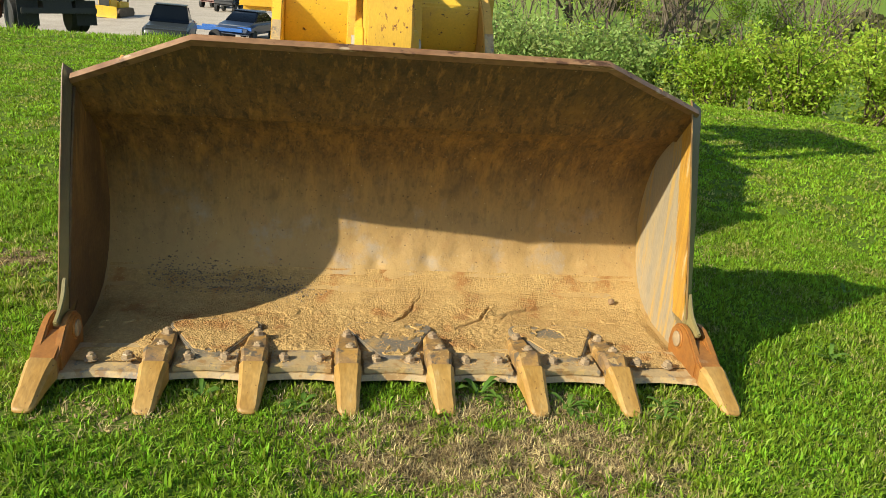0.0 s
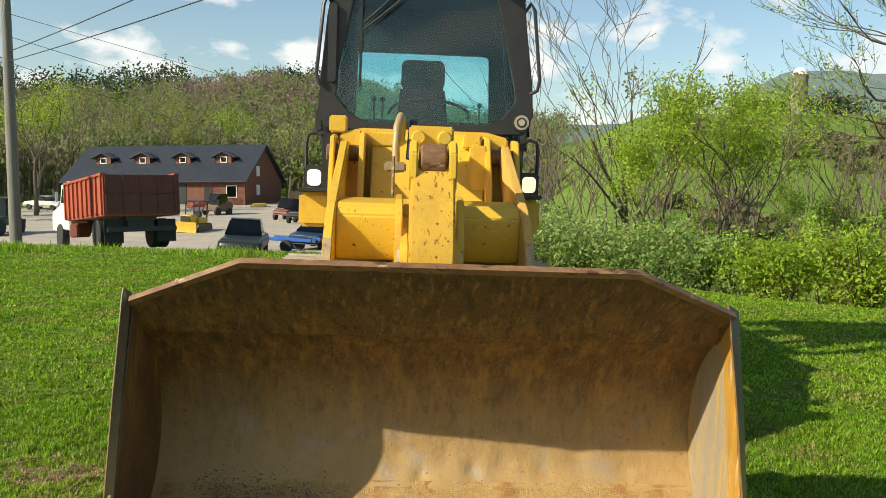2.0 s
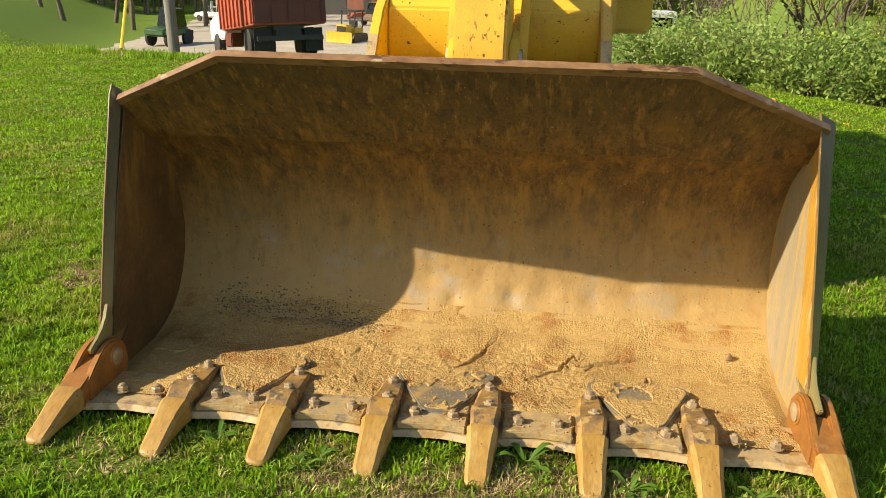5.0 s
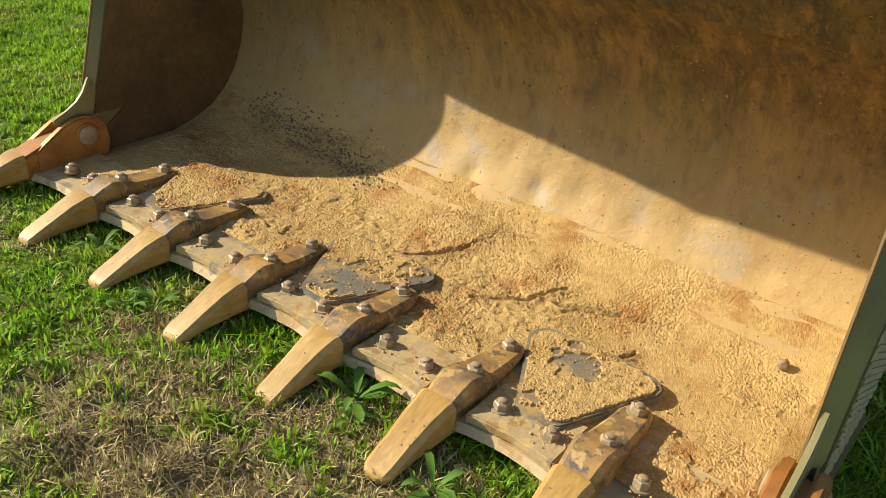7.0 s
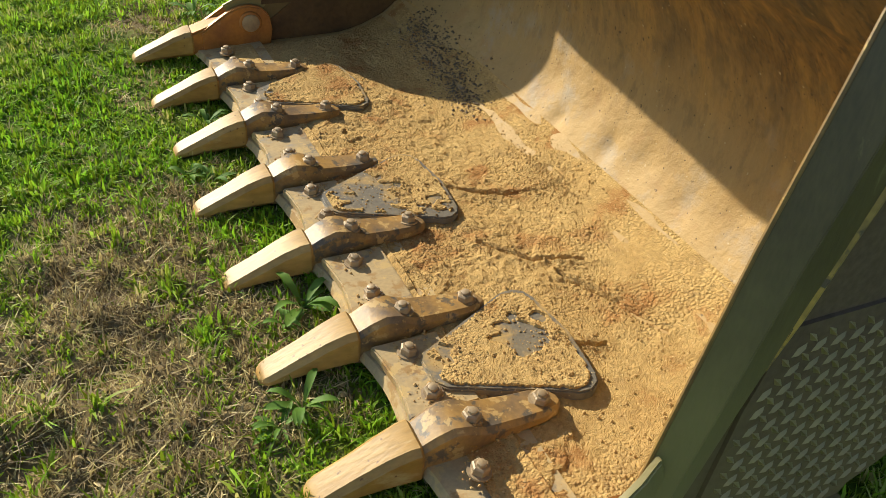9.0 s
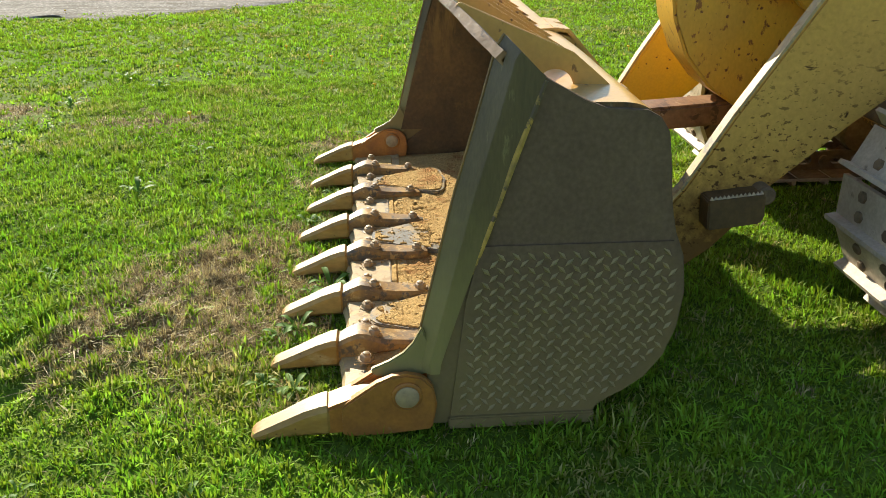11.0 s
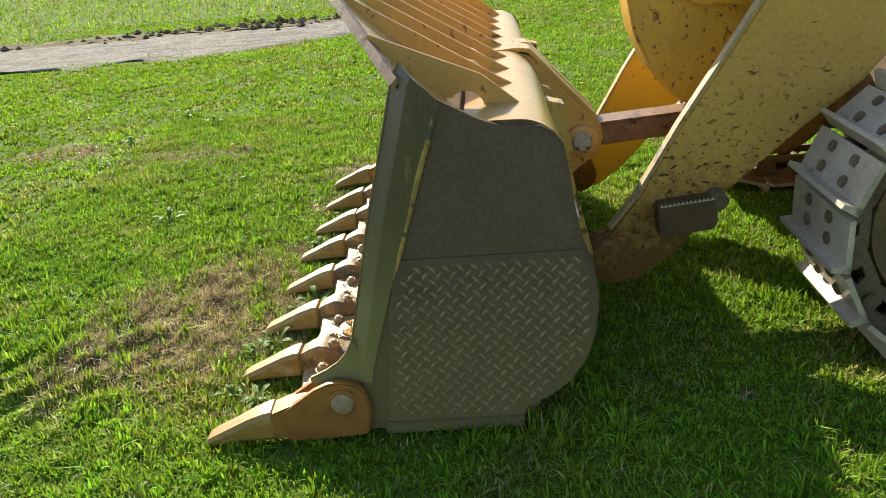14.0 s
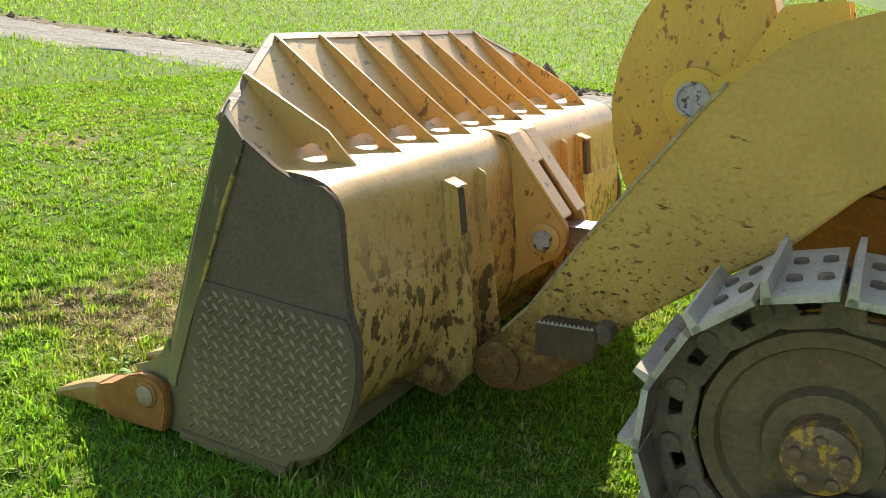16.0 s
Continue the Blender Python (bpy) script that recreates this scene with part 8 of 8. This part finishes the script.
# Tailgate and ribs: the bed's red, darkened for facing away from the sun.
part("tailgate", M().box(-1.2, 1.2, -0.06, 0.0, 1.05, 2.30), M_DKRED, bed, "red tailgate, darkened for its shaded side", m=DB)
for k in range(5):
    x = -1.15 + k * 0.55
    part("tailgate_rib", M().box(x, x + 0.09, -0.10, -0.06, 1.05, 2.30), M_DKRED, bed, m=DB)
part("tailgate_rail", M().box(-1.2, 1.2, -0.10, -0.06, 1.70, 1.78), M_DKRED, bed, m=DB)
part("headboard", M().box(-1.2, 1.2, 5.14, 5.2, 1.08, 2.40), M_TRUCKRED, bed, m=DB)
part("chassis", M().box(-0.42, 0.42, 0.2, 8.0, 0.62, 0.92), M_BLACK, truck, m=DT)
part("bed_subframe", M().box(-0.5, 0.5, 0.15, 5.1, 0.92, 1.065), M_BLACK, truck, "black bed subframe", m=DT)
part("mudflap", M().box(-1.15, -0.55, 0.25, 0.28, 0.2, 0.95), M_RUBBER, truck, m=DT)
part("mudflap", M().box(0.55, 1.15, 0.25, 0.28, 0.2, 0.95), M_RUBBER, truck, m=DT)
part("bumper", M().box(-1.1, 1.1, -0.02, 0.1, 0.55, 0.72), M_BLACK, truck, bevel=0.02, m=DT)
for s in (-1, 1):
    for dx in (0.72, 1.02):
        wheel(truck, DT, (s * dx, 1.3, 0.5), 0.50, 0.27)
    wheel(truck, DT, (s * 0.98, 6.9, 0.5), 0.50, 0.28, M_WHITE)
cabm = part("cab", M().prism([(5.4, 0.75), (5.4, 2.45), (5.6, 2.55), (6.5, 2.5), (6.85, 1.75), (8.2, 1.55), (8.35, 1.3), (8.35, 0.75)], -1.05, 1.05), M_TRUCKWHITE, truck, "white truck cab and hood", 0.05, DT)
for x in (-1.06, 1.03):
    part("door_window", M().prism([(5.7, 1.78), (5.7, 2.3), (6.35, 2.3), (6.65, 1.78)], x, x + 0.03), M_PANE, cabm, m=DT)
part("fuel_tank", M().box(-1.08, -0.6, 4.2, 5.3, 0.45, 0.95), M_DKRED, truck, "dark red side tank", 0.04, DT)
part("mirror", M().box(-1.32, -1.22, 6.3, 6.36, 1.8, 2.2), M_TRUCKWHITE, truck, bevel=0.01, m=DT)

# small yellow dozer
DZ = place(-13.6, 54.0, 168) @ Matrix.Scale(0.86, 4)
doz = thing("bulldozer", (0, 0, 0), "small yellow bulldozer with a black canopy in the yard", "bulldozer", m=DZ)
for s in (-1, 1):
    tr = part("track", M().prism([(-1.1, 0.05), (1.1, 0.05), (1.3, 0.35), (1.1, 0.72), (-1.1, 0.72), (-1.3, 0.35)], s * 0.62, s * 1.0), M_TRACK, doz, bevel=0.05, m=DZ)
part("body", M().box(-0.6, 0.6, -1.2, 0.4, 0.5, 1.1), M_YELLOW, doz, bevel=0.05, m=DZ)
part("hood", M().box(-0.45, 0.45, 0.4, 1.5, 0.6, 1.35), M_YELLOW, doz, bevel=0.08, m=DZ)
part("grille", M().box(-0.36, 0.36, 1.5, 1.53, 0.65, 1.25), M_BLACK, doz, m=DZ)
part("blade", M().prism([(1.75, 0.05), (1.85, 0.05), (1.80, 0.4), (1.88, 0.85), (1.78, 0.85), (1.70, 0.4)], -1.05, 1.05), M_YELLOW, doz, "yellow dozer blade", m=DZ)
for x in (-0.55, 0.55):
    for y in (-1.1, 0.3):
        part("canopy_post", M().box(x - 0.04, x + 0.04, y - 0.04, y + 0.04, 1.1, 2.3), M_BLACK, doz, m=DZ)
part("canopy", M().box(-0.72, 0.72, -1.25, 0.45, 2.3, 2.4), M_BLACK, doz, "black canopy", 0.03, DZ)
part("seat", M().box(-0.25, 0.25, -0.9, -0.4, 1.1, 1.6), M_BLACK, doz, bevel=0.05, m=DZ)

# pickup, cars, yard machines
def car(name, m, paint, label, category, lng, wid, prof_body, prof_cab, r=0.36):
    ob = thing(name, (0, 0, 0), label, category, m=m)
    body = part("body", M().prism(prof_body, -wid / 2, wid / 2), paint, ob, bevel=0.13, m=m, segs=3)
    if prof_cab:
        house = M().prism(prof_cab, -wid * 0.45, wid * 0.45)
        lowest = min(p[1] for p in prof_cab)
        house.v = [(x * (0.80 if z > lowest + 0.2 else 1.0), y, z) for x, y, z in house.v]
        part("cabin", house, M_PANE, body, "dark windows", 0.05, m)
        ys = [p[0] for p in prof_cab]
        zs = [p[1] for p in prof_cab]
        top = [p for p in prof_cab if p[1] > max(zs) - 0.06]
        part("roof_panel", M().box(-wid * 0.36, wid * 0.36, min(p[0] for p in top), max(p[0] for p in top), max(zs) - 0.005, max(zs) + 0.03), paint, body, bevel=0.02, m=m)
    for s in (-1, 1):
        for y in (-lng * 0.31, lng * 0.31):
            wheel(ob, m, (s * (wid / 2 - 0.1), y, r), r, 0.22)
    for s in (-1, 1):
        part("tail_light", M().box(s * wid * 0.36, s * wid * 0.46, -lng / 2 - 0.03, -lng / 2 + 0.02, 0.75, 1.0), M_DKRED, ob, m=m)
    return ob


PICK = [(-2.7, 0.45), (-2.7, 1.05), (-0.9, 1.05), (1.1, 1.08), (2.5, 1.0), (2.7, 0.8), (2.7, 0.42)]
PCAB = [(-0.9, 1.04), (-0.75, 1.72), (0.35, 1.76), (1.05, 1.06)]
car("pickup_truck", place(-7.15, 36.5, 185, -0.12), M_CHARCOAL, "dark charcoal pickup truck in the yard", "truck", 5.4, 1.85, PICK, PCAB)
SED = [(-2.3, 0.4), (-2.35, 0.9), (-1.6, 1.0), (1.1, 0.98), (2.2, 0.82), (2.35, 0.4)]
SCAB = [(-1.7, 0.98), (-0.9, 1.42), (0.4, 1.45), (1.25, 0.96)]
car("blue_car", place(-4.4, 42.5, 165), M_NAVY, "dark blue car in the yard", "car", 4.6, 1.75, SED, SCAB, 0.32)
car("white_car", place(-37.0, 88.5, 72), M_TRUCKWHITE, "white saloon car parked by the barn", "car", 4.7, 1.8, SED, SCAB, 0.32)
UTV = [(-1.4, 0.4), (-1.4, 1.0), (-0.3, 1.0), (-0.2, 0.7), (0.6, 0.7), (0.7, 1.05), (1.3, 0.9), (1.4, 0.5)]
UCAB = [(-0.35, 1.0), (-0.3, 1.9), (0.3, 1.9), (0.7, 1.05)]
car("utility_vehicle", place(-9.6, 70.5, 160), M_DKRED, "dark red utility vehicle in the yard", "utility vehicle", 2.8, 1.5, UTV, UCAB, 0.33)
car("utility_vehicle", place(-7.8, 64.5, 170), M_BLACK, "black utility vehicle in the yard", "utility vehicle", 2.8, 1.5, UTV, UCAB, 0.33)
car("skid_steer", place(-17.6, 80.5, 150), M_TRACK, "dusty skid steer loader before the barn", "skid steer", 2.6, 1.7, [(-1.3, 0.4), (-1.3, 1.3), (-0.4, 1.4), (0.9, 0.9), (1.3, 0.4)], [(-0.8, 1.3), (-0.7, 2.1), (0.4, 2.1), (0.6, 1.0)], 0.4)
car("farm_tractor", place(-25.2, 52.0, 170), M_GREEN, "green farm tractor with a black cab by the pole", "tractor", 3.2, 1.6, [(-1.2, 0.7), (-1.2, 1.2), (0.1, 1.25), (1.7, 1.15), (1.7, 0.65)], [(-1.0, 1.2), (-0.85, 2.35), (0.2, 2.35), (0.35, 1.2)], 0.55)
for k, (x, y, w, h2, mm, lb) in enumerate(((-12.9, 96.0, 2.2, 0.6, M_TRUCKRED, "low red implement"), (-15.5, 92.0, 1.8, 0.5, M_YELLOW, "low yellow implement"), (-21.5, 90.0, 2.6, 0.7, M_TRUCKRED, "orange-red mower deck"), (-10.9, 88.0, 1.6, 0.9, M_TRUCKRED, "red yard machine"))):
    m = place(x, y, 20 * k)
    ob = thing("yard_implement", (0, 0, 0), lb + " standing in the gravel yard", "implement", "yard implements", m=m)
    part("deck", M().prism([(-w / 2, 0.15), (w / 2, 0.15), (w * 0.4, h2), (-w * 0.3, h2 * 0.8)], -0.5, 0.5, 1), mm, ob, bevel=0.05, m=m)
    for s in (-1, 1):
        wheel(ob, m, (s * w * 0.42, 0.3, 0.22), 0.22, 0.16)
# blue trailer frame between the cars
TB = place(-5.4, 40.2, 70)
ob = thing("blue_trailer", (0, 0, 0), "bright blue steel implement frame by the cars", "trailer", m=TB)
for x in (-0.5, 0.5):
    part("rail", M().box(x - 0.06, x + 0.06, -1.3, 1.3, 0.55, 0.72), M_BLUE, ob, bevel=0.02, m=TB)
part("drawbar", M().box(-0.06, 0.06, 1.2, 2.4, 0.5, 0.64), M_BLUE, ob, m=TB)
for s in (-1, 1):
    wheel(ob, TB, (s * 0.7, 0.0, 0.32), 0.32, 0.2)
# lumber fence by the barn's end
M_LUMBER = mat("fresh_lumber", (0.55, 0.33, 0.16, 1), (0.47, 0.28, 0.14, 1), 2, 0.8)
FM = place(-13.6, 103.5, 10)
fence = thing("board_fence", (0, 0, 0), "fresh tan board fence beside the barn", "fence", m=FM)
for k in range(30):
    part("board", M().box(k * 0.2, k * 0.2 + 0.19, 0, 0.03, 0, 1.5 + 0.02 * (k % 3)), M_LUMBER, fence, m=FM)
# tracked excavator beyond the bushes
EX = place(4.2, 30.5, 100)
exc = thing("excavator", (0, 0, 0), "white and yellow excavator beyond the bushes", "excavator", m=EX)
for s in (-1, 1):
    part("track", M().prism([(-1.5, 0.05), (1.5, 0.05), (1.75, 0.4), (1.5, 0.75), (-1.5, 0.75), (-1.75, 0.4)], s * 0.75, s * 1.2), M_TRACK, exc, bevel=0.05, m=EX)
part("house", M().box(-1.15, 1.15, -1.8, 0.6, 0.95, 1.9), M_YELLOW, exc, bevel=0.06, m=EX)
ec = part("cab", M().box(-1.15, -0.15, 0.1, 1.5, 0.95, 2.7), M_TRUCKWHITE, exc, "white cab", 0.06, EX)
part("cab_window", M().box(-1.165, -1.15, 0.3, 1.3, 1.6, 2.5), M_PANE, ec, m=EX)
part("cab_window", M().box(-1.0, -0.3, 1.5, 1.515, 1.4, 2.5), M_PANE, ec, m=EX)
part("boom", M().prism([(0.4, 1.4), (2.6, 3.4), (4.6, 2.8), (4.6, 3.1), (2.5, 3.8), (0.1, 1.7)], 0.1, 0.45), M_YELLOW, exc, bevel=0.03, m=EX)

# far farm: silo and white buildings on the rise
SZ = float(height(77, 160))
sil = thing("silo", (77, 160, SZ), "pale concrete farm silo with a domed top", "silo")
part("drum", M().lathe([(SZ - 0.5, 1.5), (SZ + 8.0, 1.5)], (77, 160, 0), "z", 24), M_GRAVEL, sil)
part("dome", M().lathe([(SZ + 8.0, 1.55), (SZ + 8.9, 1.25), (SZ + 9.4, 0.6), (SZ + 9.5, 0.05)], (77, 160, 0), "z", 24), M_WHITE, sil)
for x, y, w, d, h2, lb in ((63.5, 165, 6.5, 5, 1.3, "long low white farm shed"), (72, 162, 4, 5, 2.4, "white farmhouse on the rise")):
    zz = float(height(x, y))
    hs = thing("farm_building", (x, y, zz), lb + " with a pale roof", "building", "far farm buildings")
    part("wall", M().prism([(-w / 2 + x, zz - 0.5), (w / 2 + x, zz - 0.5), (w / 2 + x, zz + h2), (-w / 2 + x, zz + h2)], y, y + d, 1), M_WHITE, hs)
    part("roof", M().prism([(-w / 2 - 0.4 + x, zz + h2 - 0.1), (w / 2 + 0.4 + x, zz + h2 - 0.1), (x, zz + h2 + 1.6)], y - 0.3, y + d + 0.3, 1), M_TRUCKWHITE, hs, "pale roof")
# wooden marker post among the bushes
pzz = float(height(8.2, 18.5))
mp = thing("marker_post", (8.2, 18.5, pzz), "short wooden post with a dark box", "post")
part("stake", M().box(8.15, 8.25, 18.45, 18.55, pzz, pzz + 2.4), M_LUMBER, mp)
part("box", M().box(8.08, 8.32, 18.4, 18.6, pzz + 2.0, pzz + 2.5), M_BLACK, mp, bevel=0.02)
